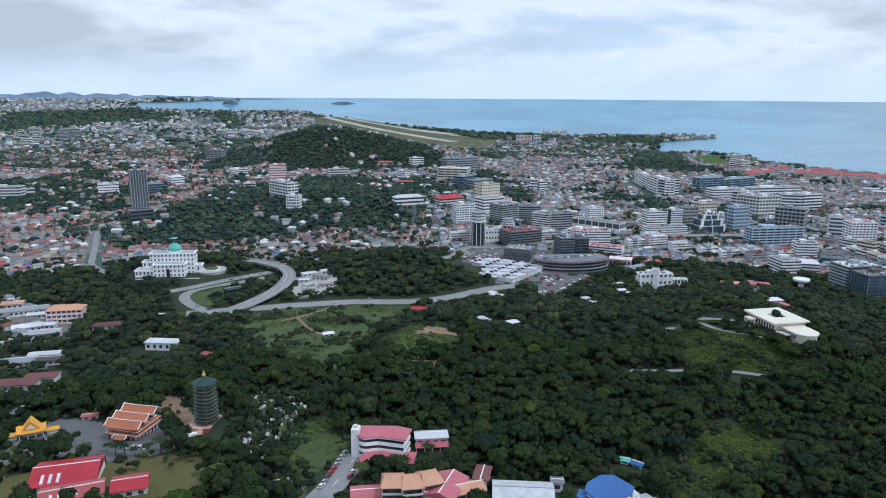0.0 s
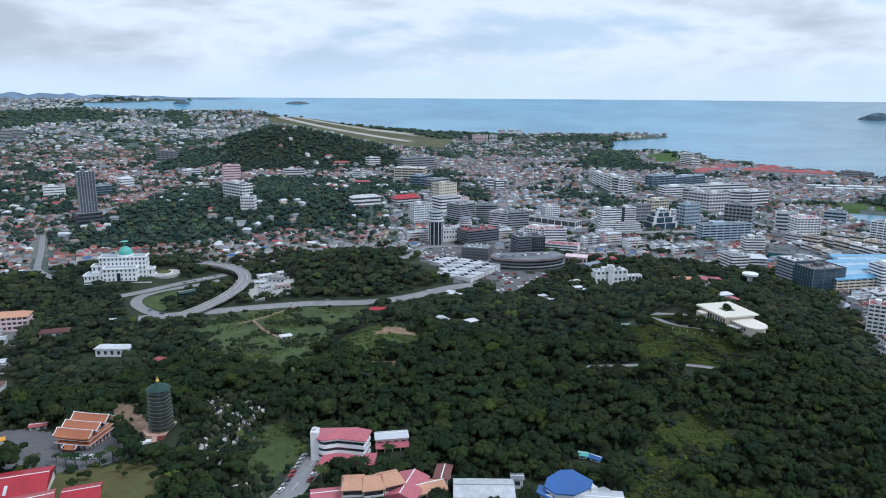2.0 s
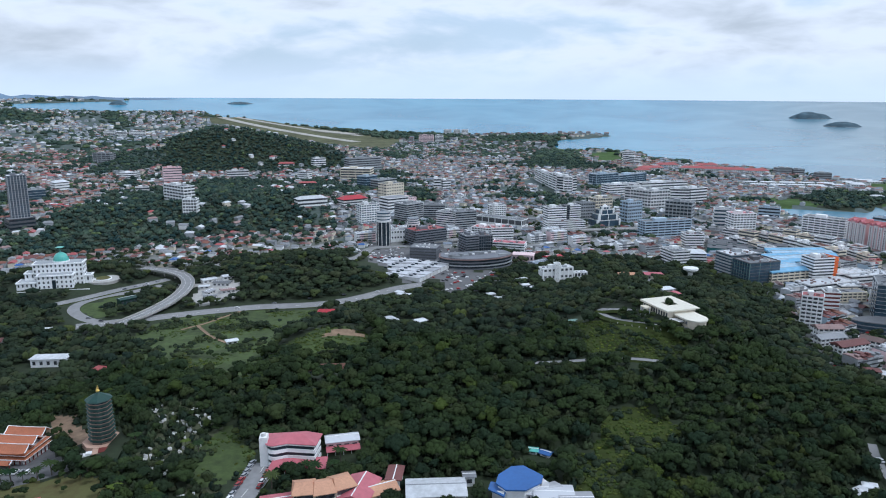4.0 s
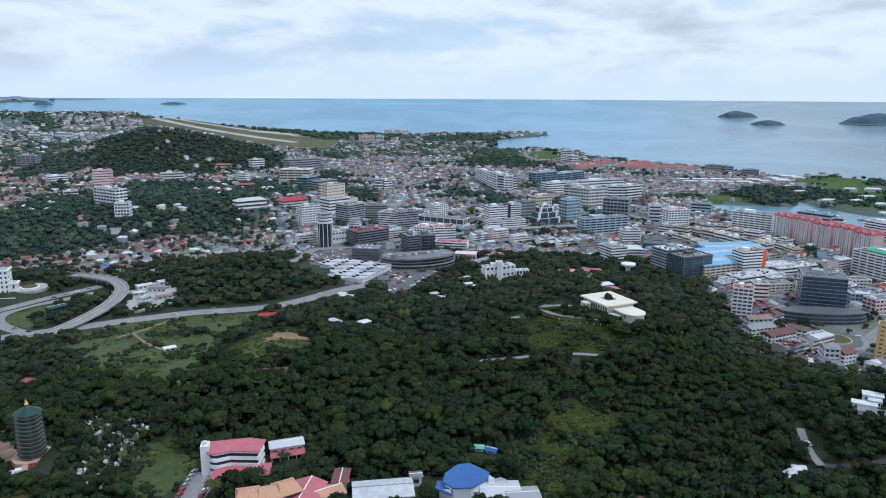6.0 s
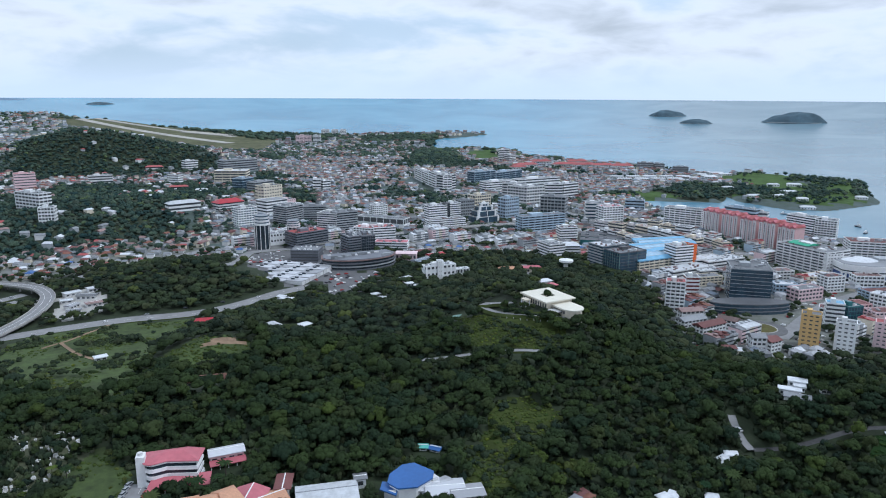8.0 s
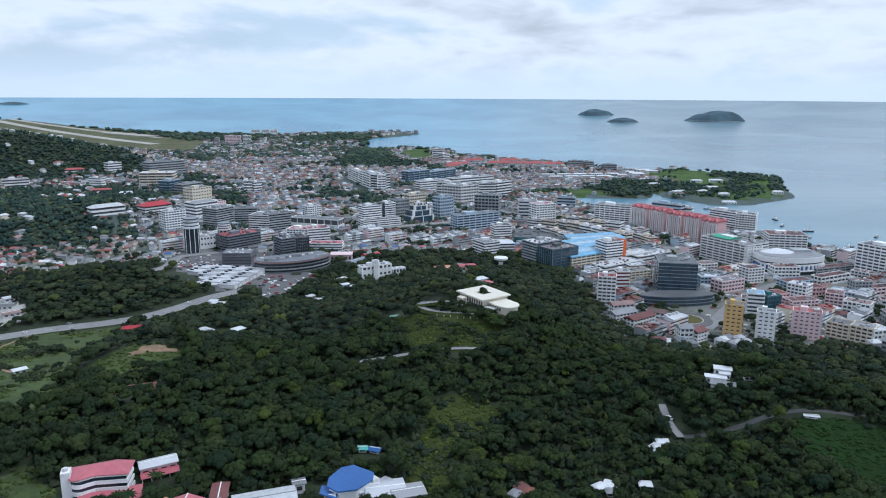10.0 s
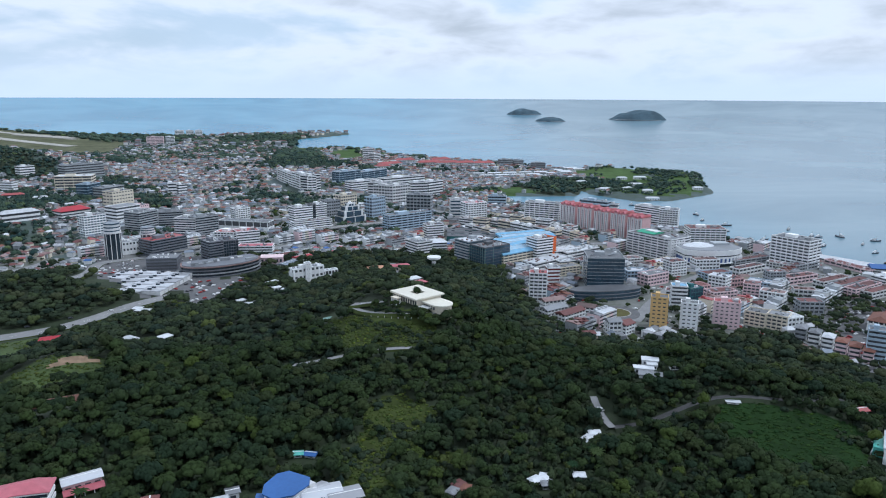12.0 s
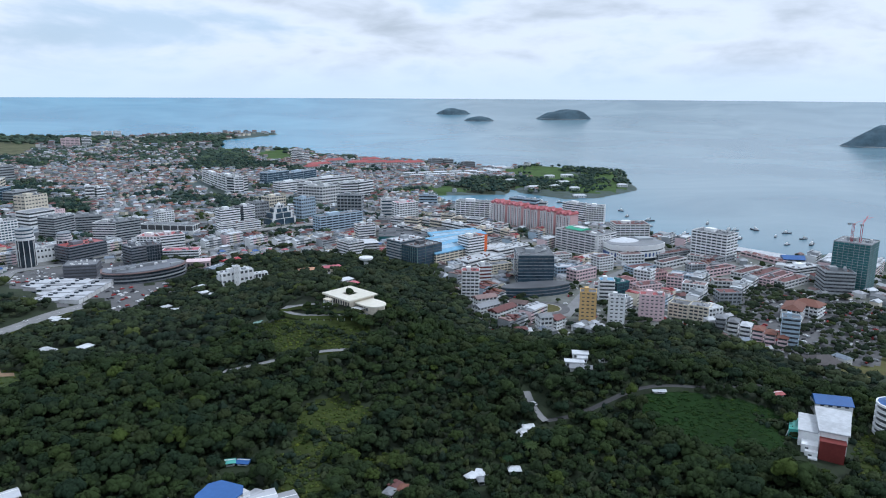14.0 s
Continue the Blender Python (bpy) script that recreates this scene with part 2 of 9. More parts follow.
GRAVEGROUND = surface("cemetery_ground", (0.075, 0.085, 0.045), 0.9, vary=0.3, grain=0.4, patch=0.06)
SAND = surface("runway_concrete", (0.40, 0.38, 0.34), 0.85, vary=0.15, grain=0.05, patch=0.01)

SEA = bpy.data.materials.new("sea_water")
SEA.use_nodes = True
st = SEA.node_tree
sp = st.nodes["Principled BSDF"]
sp.inputs["Roughness"].default_value, sp.inputs["IOR"].default_value = 0.22, 1.33
spos = st.nodes.new("ShaderNodeNewGeometry")
swell = wire(st, "ShaderNodeTexNoise", Scale=0.0022, Detail=5.0, Roughness=0.55, Distortion=0.8)
chop = wire(st, "ShaderNodeTexNoise", Scale=0.09, Detail=5.0)
for n in (swell, chop):
    st.links.new(spos.outputs["Position"], n.inputs["Vector"])
span = st.nodes.new("ShaderNodeMapRange")
span.inputs[1].default_value, span.inputs[2].default_value = 0.35, 0.68
st.links.new(swell.outputs[0], span.inputs[0])
axis = st.nodes.new("ShaderNodeSeparateXYZ")
st.links.new(spos.outputs["Position"], axis.inputs[0])
east = st.nodes.new("ShaderNodeMapRange")  # green-blue open water west, grey towards the harbour
east.inputs[1].default_value, east.inputs[2].default_value = -350.0, 700.0
st.links.new(mathnode(st, "SUBTRACT", axis.outputs[0], mathnode(st, "MULTIPLY", axis.outputs[1], 0.55)), east.inputs[0])
west_water = mixcolor(st, span.outputs[0], (0.045, 0.21, 0.34, 1), (0.10, 0.31, 0.45, 1))
east_water = mixcolor(st, span.outputs[0], (0.115, 0.20, 0.255, 1), (0.19, 0.285, 0.335, 1))
st.links.new(mixcolor(st, east.outputs[0], west_water, east_water), sp.inputs["Base Color"])
sb = wire(st, "ShaderNodeBump", Strength=0.25, Distance=0.6)
st.links.new(chop.outputs[0], sb.inputs["Height"])
st.links.new(sb.outputs[0], sp.inputs["Normal"])

# ---------------------------------------------------------------- the lie of the land
COAST_FAR = [(-1285, 4603), (-1833, 4275), (-1780, 4117), (-1550, 4053), (-1185, 4117), (-877, 4192), (-758, 4139), (-715, 4020), (-584, 3991), (-449, 3909), (-248, 3680), (-71, 3544), (120, 3381), (301, 3313), (552, 3240), (795, 3184), (1063, 3232), (1226, 3123), (1070, 3028), (897, 2973), (815, 2713)]
COAST_CITY = [(755, 2491), (940, 2563), (1033, 2424), (1003, 2251), (1033, 2115), (1158, 1843), (1211, 1659), (1255, 1565), (1380, 1617), (1423, 1472), (1486, 1315), (1340, 1172), (1247, 1060), (1081, 1019), (1010, 1044), (990, 1164), (1023, 1232), (940, 1155), (876, 1195), (796, 1225), (784, 1185), (778, 1117), (810, 1032), (848, 933), (850, 877), (876, 797), (860, 759), (855, 697), (857, 617), (872, 564), (882, 499), (956, 468), (958, 406), (1500, 150), (1800, -500), (4000, -4000), (-4900, -4900), (-4900, 1500), (-4000, 4900)]
LAND = COAST_FAR + COAST_CITY

RIM, LIFT_FROM, LIFT = 4900.0, 2400.0, 171.5


def lift(x, y):
    """The far sheet rises gently, so that its rim at 4.9 km closes on the true horizon."""
    r = np.hypot(x, y)
    return LIFT * np.clip((r - LIFT_FROM) / (RIM - LIFT_FROM), 0, 1.1) ** 2


def inside(x, y, poly):
    """Which of the points lie in a polygon."""
    x, y = np.asarray(x, float), np.asarray(y, float)
    hit = np.zeros(x.shape, bool)
    for (ax, ay), (bx, by) in zip(poly, poly[1:] + poly[:1]):
        if ay != by:
            hit ^= ((ay > y) != (by > y)) & (x < (bx - ax) * (y - ay) / (by - ay) + ax)
    return hit


def edge_distance(x, y, poly):
    """Metres to a polygon's outline."""
    x, y = np.asarray(x, float), np.asarray(y, float)
    best = np.full(x.shape, 1e9)
    for (ax, ay), (bx, by) in zip(poly, poly[1:] + poly[:1]):
        dx, dy = bx - ax, by - ay
        u = np.clip(((x - ax) * dx + (y - ay) * dy) / max(dx * dx + dy * dy, 1e-6), 0, 1)
        best = np.minimum(best, np.hypot(x - ax - u * dx, y - ay - u * dy))
    return best


def bump(x, y, cx, cy, high, along, across, turn=0.0):
    """A smooth hill: half-lengths along and across its ridge, which points turn degrees from east."""
    c, s = math.cos(math.radians(turn)), math.sin(math.radians(turn))
    u, v = (x - cx) * c + (y - cy) * s, -(x - cx) * s + (y - cy) * c
    return high * np.exp(-(u / along) ** 2 - (v / across) ** 2)


def smooth(a, b, v):
    u = np.clip((v - a) / (b - a), 0, 1)
    return u * u * (3 - 2 * u)


def relief(x, y):
    """Height of the dry land over the plain, without its coast and the far rise."""
    r = np.hypot(x, y)
    az = np.degrees(np.arctan2(x, y))
    edge = 700 - 60 * smooth(10, 40, az) - 120 * smooth(-12, -25, az)
    z = 5 + 25 * (1 - smooth(edge - 330, edge, r))
    z = z + bump(x, y, 250, 515, 47, 150, 72, 63)       # ridge with the mansion
    z = z + bump(x, y, 228, 439, 7, 30, 26, 0)          # levelled garden of the mansion
    z = z + bump(x, y, 330, 275, 26, 110, 55, -45)      # its southern shoulder
    z = z + bump(x, y, 60, 400, 10, 90, 60, 0)
    z = z + bump(x, y, -10, 532, 15, 42, 34, 0)         # bare knoll
    z = z + bump(x, y, -48, 790, 20, 90, 70, 8)         # wooded mound
    z = z + bump(x, y, 120, 585, 12, 80, 45, -10)       # wood behind the ridge
    z = z + bump(x, y, -312, 800, 12, 60, 50, 0)        # courthouse terrace
    z = z + bump(x, y, -160, 1300, 22, 260, 180, 10)    # park woods
    z = z + bump(x, y, -335, 2150, 100, 270, 190, -8)   # airport hill
    z = z + bump(x, y, -20, 2030, 26, 130, 120, -25)
    return z


def land_height(x, y):
    """Ground height; under the sea it is some metres below zero."""
    x, y = np.asarray(x, float), np.asarray(y, float)
    d = edge_distance(x, y, LAND) * np.where(inside(x, y, LAND), 1, -1)
    flat = np.clip(d * 0.1, -5, 0) + np.clip(d * 0.1, 0, 1) * relief(x, y) * 1.0
    return flat + lift(x, y)

COVER = [
    ('asphalt', [(-232, 337), (-253, 375), (-237, 399), (-200, 395), (-160, 381), (-144, 358), (-145, 342), (-154, 336), (-203, 338)]),
    ('earth', [(-194, 440), (-168, 432), (-145, 381), (-160, 381)]),
    ('lawn', [(-184, 336), (-129, 333), (-110, 304), (-107, 278), (-133, 280), (-163, 306)]),
    ('lawn', [(-225, 325), (-209, 323), (-190, 296), (-188, 284), (-199, 284)]),
    ('meadow', [(-84, 321), (-72, 367), (-55, 359), (-51, 326), (-60, 306), (-76, 303)]),
    ('grave', [(-80, 298), (-79, 319), (-68, 326), (-60, 308), (-61, 288), (-77, 287)]),
    ('grave', [(-102, 324), (-118, 407), (-101, 416), (-76, 388), (-74, 345), (-86, 318)]),
    ('meadow', [(-255, 673), (-258, 713), (-218, 729), (-202, 684), (-224, 665)]),
    ('yard', [(-154, 782), (-113, 745), (-108, 706), (-140, 692), (-163, 702)]),
    ('meadow', [(-190, 579), (-181, 629), (-170, 646), (-101, 661), (-46, 661), (-23, 647), (-46, 587), (-59, 525), (-62, 443), (-111, 458), (-171, 540)]),
    ('earth', [(-6, 520), (13, 513), (-2, 506), (-18, 514)]),
    ('knoll', [(-55, 505), (-40, 526), (-10, 524), (13, 520), (20, 497), (6, 480), (-26, 487)]),
    ('field', [(304, 246), (325, 237), (352, 222), (363, 202), (340, 176), (307, 187), (286, 210), (293, 230)]),
    ('glade', [(106, 309), (133, 310), (132, 281), (116, 263), (97, 272)]),
    ('glade', [(147, 290), (169, 282), (156, 263), (140, 272)]),
    ('glade', [(163, 349), (174, 326), (152, 302), (143, 290), (128, 292), (125, 300), (121, 322), (146, 343)]),
    ('glade', [(363, 159), (415, 163), (334, 127), (318, 137)]),
    ('lawn', [(539, 249), (584, 237), (536, 216), (521, 227)]),
    ('park', [(605, 394), (672, 410), (719, 400), (731, 366), (736, 332), (738, 307), (571, 231), (525, 272), (535, 322), (561, 361)]),
    ('glade', [(175, 495), (185, 478), (211, 421), (229, 414), (203, 392), (160, 396), (148, 430)]),
    ('asphalt', [(96, 719), (130, 776), (171, 799), (169, 762), (123, 706), (97, 687)]),
    ('town', [(1, 959), (45, 1104), (121, 1354), (167, 1226), (280, 1278), (382, 1286), (490, 1363), (632, 1286), (603, 1072), (479, 864), (390, 857), (306, 895), (125, 928)]),
    ('town', [(393, 534), (344, 450), (382, 421), (442, 407), (548, 369), (514, 324), (525, 272), (564, 228), (929, 393), (838, 542), (826, 728), (775, 987), (755, 1163), (551, 947), (453, 697)]),
    ('turf', [(1093, 1302), (1256, 1365), (1410, 1246), (1201, 1057), (1077, 1052), (1057, 1115), (1014, 1173)]),
    ('turf', [(834, 1321), (914, 1256), (874, 1208), (699, 1294)]),
    ('forest', [(882, 1309), (1058, 1414), (1140, 1341), (1048, 1222), (929, 1167), (873, 1198)]),
    ('turf', [(1192, 1485), (1347, 1579), (1487, 1315), (1359, 1200), (1348, 1376), (1165, 1334)]),
    ('turf', [(843, 2414), (977, 2452), (873, 2137), (758, 2064)]),
    ('forest', [(325, 1912), (545, 2114), (682, 2522), (842, 2611), (724, 2073), (780, 1932), (612, 1844), (573, 1932), (433, 2049)]),
    ('airfield', [(-767, 3960), (-454, 3959), (-69, 3445), (248, 2978), (156, 2606), (11, 2666), (-377, 3272), (-664, 3726)]),
    ('forest', [(-318, 3823), (-72, 3594), (122, 3430), (301, 3313), (556, 3263), (517, 3029), (180, 3023), (37, 3160), (-178, 3438)]),
    ('forest', [(553, 3097), (784, 3137), (1034, 3143), (830, 2860), (678, 2795), (576, 2840)]),
    ('forest', [(-428, 1811), (-483, 1917), (-708, 3131), (-639, 3586), (-393, 3420), (-208, 3069), (-40, 2004), (8, 1919), (-67, 1859), (-217, 1872)]),
    ('forest', [(-462, 1071), (-478, 1216), (-481, 1401), (-481, 1550), (-366, 1488), (-343, 1746), (-199, 1711), (-34, 1720), (17, 1407), (-82, 1200), (-65, 1073), (-80, 1034), (-192, 1047), (-283, 947), (-349, 935), (-440, 916), (-508, 1028), (-449, 1092)]),
    ('forest', [(-867, 1366), (-865, 1617), (-700, 1525), (-547, 1197), (-628, 1163), (-741, 1162)]),
    ('forest', [(-2236, 3611), (-1736, 4043), (-1380, 3841), (-1595, 3448), (-1846, 2964)]),
    ('forest', [(108, 1402), (188, 1498), (170, 1306), (122, 1303)]),
    ('village', [(-731, 1145), (-530, 1143), (-458, 915), (-446, 799), (-484, 743)]),
    ('village', [(-445, 679), (-357, 652), (-312, 565), (-364, 548)]),
    ('village', [(-357, 538), (-307, 528), (-293, 503), (-329, 491)]),
    ('village', [(-346, 928), (-283, 947), (-190, 1040), (-79, 1027), (-12, 1070), (-11, 926), (-121, 896), (-213, 848), (-322, 882)]),
    ('asphalt', [(12, 927), (37, 983), (165, 933), (136, 756), (98, 753), (60, 746), (25, 829)]),
]


def ground(x, y):
    return float(land_height(np.array([x], float), np.array([y], float))[0])


def cover_at(x, y):
    """The kind of ground at each place: the first patch that holds it, else woods near by and suburb far off."""
    x, y = np.asarray(x, float), np.asarray(y, float)
    wide = 1.5 + np.hypot(x, y) * 0.006
    x, y = x + wide * np.sin(y * 0.13 + 2 * np.sin(x * 0.05)), y + wide * np.sin(x * 0.11 + 2 * np.sin(y * 0.06))
    kind = np.where(np.hypot(x, y) < 900 - 130 * (np.arctan2(x, y) > 0.75), "forest", "suburb").astype("U8")
    free = np.ones(x.shape, bool)
    for name, poly in COVER:
        m = free & inside(x, y, poly)
        kind[m] = name
        free &= ~m
    return kind


# ---------------------------------------------------------------- mesh building


class Geo:
    """Corners and faces of one mesh, each face with its material's number."""

    def __init__(self):
        self.v, self.f, self.m = [], [], []

    def add(self, verts, faces, mat=0):
        k = len(self.v)
        self.v += [tuple(p) for p in verts]
        self.f += [tuple(k + i for i in f) for f in faces]
        self.m += [mat] * len(faces)
        return self

    def box(self, x0, x1, y0, y1, z0, z1, mat=0):
        return self.add([(x0, y0, z0), (x1, y0, z0), (x1, y1, z0), (x0, y1, z0), (x0, y0, z1), (x1, y0, z1), (x1, y1, z1), (x0, y1, z1)],
                        [(3, 2, 1, 0), (4, 5, 6, 7), (0, 1, 5, 4), (1, 2, 6, 5), (2, 3, 7, 6), (3, 0, 4, 7)], mat)

    def prism(self, poly, z0, z1, mat=0, top=1.0):
        n = len(poly)
        cx, cy = sum(p[0] for p in poly) / n, sum(p[1] for p in poly) / n
        low = [(x, y, z0) for x, y in poly]
        high = [(cx + (x - cx) * top, cy + (y - cy) * top, z1) for x, y in poly]
        return self.add(low + high, [tuple(range(n))[::-1], tuple(range(n, 2 * n))] + [(i, (i + 1) % n, n + (i + 1) % n, n + i) for i in range(n)], mat)

    def gable(self, x0, x1, y0, y1, z, rise, thick=0.3, hip=0.0, mat=0):
        """A pitched roof with its ridge along x; hip: metres by which the ridge ends are drawn in."""
        ym = (y0 + y1) / 2
        return self.add([(x0, y0, z), (x1, y0, z), (x1, y1, z), (x0, y1, z), (x0 + hip, ym, z + rise), (x1 - hip, ym, z + rise),
                         (x0, y0, z - thick), (x1, y0, z - thick), (x1, y1, z - thick), (x0, y1, z - thick)],
                        [(0, 1, 5, 4), (2, 3, 4, 5), (1, 2, 5), (3, 0, 4), (9, 8, 7, 6), (0, 6, 7, 1), (1, 7, 8, 2), (2, 8, 9, 3), (3, 9, 6, 0)], mat)

    def drum(self, cx, cy, r0, r1, z0, z1, n=16, mat=0, sx=1.0, sy=1.0):
        ring = [(math.cos(2 * math.pi * i / n), math.sin(2 * math.pi * i / n)) for i in range(n)]
        return self.add([(cx + r0 * sx * c, cy + r0 * sy * s, z0) for c, s in ring] + [(cx + r1 * sx * c, cy + r1 * sy * s, z1) for c, s in ring],
                        [tuple(range(n))[::-1], tuple(range(n, 2 * n))] + [(i, (i + 1) % n, n + (i + 1) % n, n + i) for i in range(n)], mat)

    def mesh(self, name, *mats):
        me = bpy.data.meshes.new(name)
        me.from_pydata(self.v, [], self.f)
        for m in mats:
            me.materials.append(m)
        if len(mats) > 1:
            me.polygons.foreach_set("material_index", self.m)
        me.update()
        return me


def part(name, geo, material, parent, label="", at=None, smooth_faces=False):
    """One mesh object under a thing or under a part."""
    me = geo if isinstance(geo, bpy.types.Mesh) else geo.mesh(name, material)
    if smooth_faces:
        me.polygons.foreach_set("use_smooth", [True] * len(me.polygons))
    ob = new(name, me)
    ob.parent = parent
    if at is not None:
        ob.matrix_basis = at
    if label:
        ob["label"] = label
    return ob


def thing(name, x, y, yaw, label, category, group="", z=None):
    ob = new(name)
    ob.empty_display_size = 2
    ob.matrix_basis = pose(x, y, ground(x, y) if z is None else z, 0, 0, yaw)
    return tagged(ob, label, category, group)


def setting(name, geo, *mats, label="", category="", kind="structure"):
    ob = new(name, geo if isinstance(geo, bpy.types.Mesh) else geo.mesh(name, *mats))
    return tagged(ob, label, category, "", kind)


def boxmesh(name, material, x0, x1, y0, y1, z0, z1):
    return Geo().box(x0, x1, y0, y1, z0, z1).mesh(name, material)


FOOT = []  # footprints, kept clear of trees and houses


def claim(x, y, r):
    FOOT.append((x, y, r))


def low_ground(x, y, yaw, w, d):
    c, s = math.cos(radians(yaw)), math.sin(radians(yaw))
    return min(ground(x + u * w / 2 * c - v * d / 2 * s, y + u * w / 2 * s + v * d / 2 * c) for u in (-1, 0, 1) for v in (-1, 0, 1))


def block(name, label, x, y, yaw, w, d, h, wall, glass=None, floors=0, style="bands", roof="flat", cap=None, category="building", group="", plant=True, pier=None):
    """A building of storeys: a recessed window band and a proud spandrel for each floor, piers, parapet and plant room."""
    glass = glass or SHADEGLASS
    cap = cap or GREYROOF
    floors = floors or max(1, round(h / (3.6 if math.hypot(x, y) < 1180 else 5.4)))
    z = low_ground(x, y, yaw, w, d)
    ob = thing(name, x, y, yaw, label, category, group, z)
    claim(x, y, 0.5 * math.hypot(w, d) * 0.92)
    step = h / floors
    band = {"bands": 0.5, "grid": 0.55, "glass": 0.86, "solid": 0.34}[style]
    inset = {"bands": 0.5, "grid": 0.6, "glass": 0.12, "solid": 0.35}[style]
    slab = boxmesh("spandrel", wall, -w / 2, w / 2, -d / 2, d / 2, 0, step * (1 - band))
    strip = boxmesh("window_band", glass, -w / 2 + inset, w / 2 - inset, -d / 2 + inset, d / 2 - inset, 0, step * band)
    if math.hypot(x, y) < 720:
        part("plinth", Geo().box(-w / 2 + .1, w / 2 - .1, -d / 2 + .1, d / 2 - .1, -3, 0), GREY, ob)
    for i in range(floors):
        part("spandrel", slab, wall, ob, at=pose(0, 0, i * step))
        part("window_band", strip, glass, ob, at=pose(0, 0, i * step + step * (1 - band)))
    far = math.hypot(x, y) > 1400
    if style in ("grid", "solid", "glass") and not (far and w < 45):
        wide = {"grid": 0.9, "solid": 2.0, "glass": 0.35}[style]
        out = 0.12 if style != "glass" else 0.1
        gap = {"grid": 4.2, "solid": 4.6, "glass": 3.2}[style]
        nx, ny = max(2, min(4 if far else 7, round(w / gap))), max(2, min(2 if far else 3, round(d / gap)))
        front = boxmesh("pier", pier or wall, -wide / 2, wide / 2, -out, 0.7, 0, h)
        side = boxmesh("pier", pier or wall, -out, 0.7, -wide / 2, wide / 2, 0, h)
        for i in range(nx + 1):
            u = -w / 2 + wide / 2 + (w - wide) * i / nx
            part("pier", front, wall, ob, at=pose(u, -d / 2, 0))
        for i in range(1, ny):
            u = -d / 2 + wide / 2 + (d - wide) * i / ny
            part("pier", side, wall, ob, at=pose(-w / 2, u, 0))
            part("pier", side, wall, ob, at=pose(w / 2, u, 0, 0, 0, 180))
    if roof == "flat":
        g = Geo()
        for x0, x1, y0, y1 in ((-w / 2, w / 2, -d / 2, -d / 2 + .5), (-w / 2, w / 2, d / 2 - .5, d / 2), (-w / 2, -w / 2 + .5, -d / 2 + .5, d / 2 - .5), (w / 2 - .5, w / 2, -d / 2 + .5, d / 2 - .5)):
            g.box(x0, x1, y0, y1, h, h + 1.3)
        part("parapet", g, wall, ob)
        part("roof", Geo().box(-w / 2 + .5, w / 2 - .5, -d / 2 + .5, d / 2 - .5, h, h + 0.35), cap, ob)
        if plant and w > 9:
            pw, pd = w * 0.26, min(d * 0.45, 9)
            part("plant_room", Geo().box(-w * .12 - pw / 2, -w * .12 + pw / 2, -pd / 2, pd / 2, h + .35, h + 4.0), wall, ob)
            if w > 18:
                part("roof_unit", Geo().box(w * .22, w * .22 + 4, -2, 2, h + .35, h + 2.4), GREY, ob)
                part("roof_unit", Geo().drum(w * .34, d * .18, 1.5, 1.5, h + .35, h + 3.0, 10), OFFWHITE, ob)
        if w > 15 and math.hypot(x, y) < 1150:
            dice, bits = random.Random(int(x * 7 + y)), Geo()
            for _ in range(int(w * d / 110) + 3):
                u, v, a, b = dice.uniform(-.46, .4) * w, dice.uniform(-.44, .36) * d, dice.uniform(.8, 3.4), dice.uniform(.8, 2.6)
                bits.box(u, u + a, v, v + b, h + .35, h + dice.uniform(.9, 2.2))
            part("roof_clutter", bits, dice.choice((GREY, OFFWHITE, GREYROOF, DUSTROOF)), ob, "vents, tanks and sheet lean-tos")["kind"] = "stuff"
    elif roof == "hip":
        if w >= d:
            part("roof", Geo().gable(-w / 2 - .8, w / 2 + .8, -d / 2 - .8, d / 2 + .8, h + .3, min(w, d) * 0.22, hip=min(w, d) * .4), cap, ob)
        else:
            part("roof", Geo().gable(-d / 2 - .8, d / 2 + .8, -w / 2 - .8, w / 2 + .8, h + .3, min(w, d) * 0.22, hip=min(w, d) * .4), cap, ob, at=pose(0, 0, 0, 0, 0, 90))
    elif roof == "gable":
        part("roof", Geo().gable(-w / 2 - .6, w / 2 + .6, -d / 2 - .6, d / 2 + .6, h + .3, d * 0.2), cap, ob)
    return ob


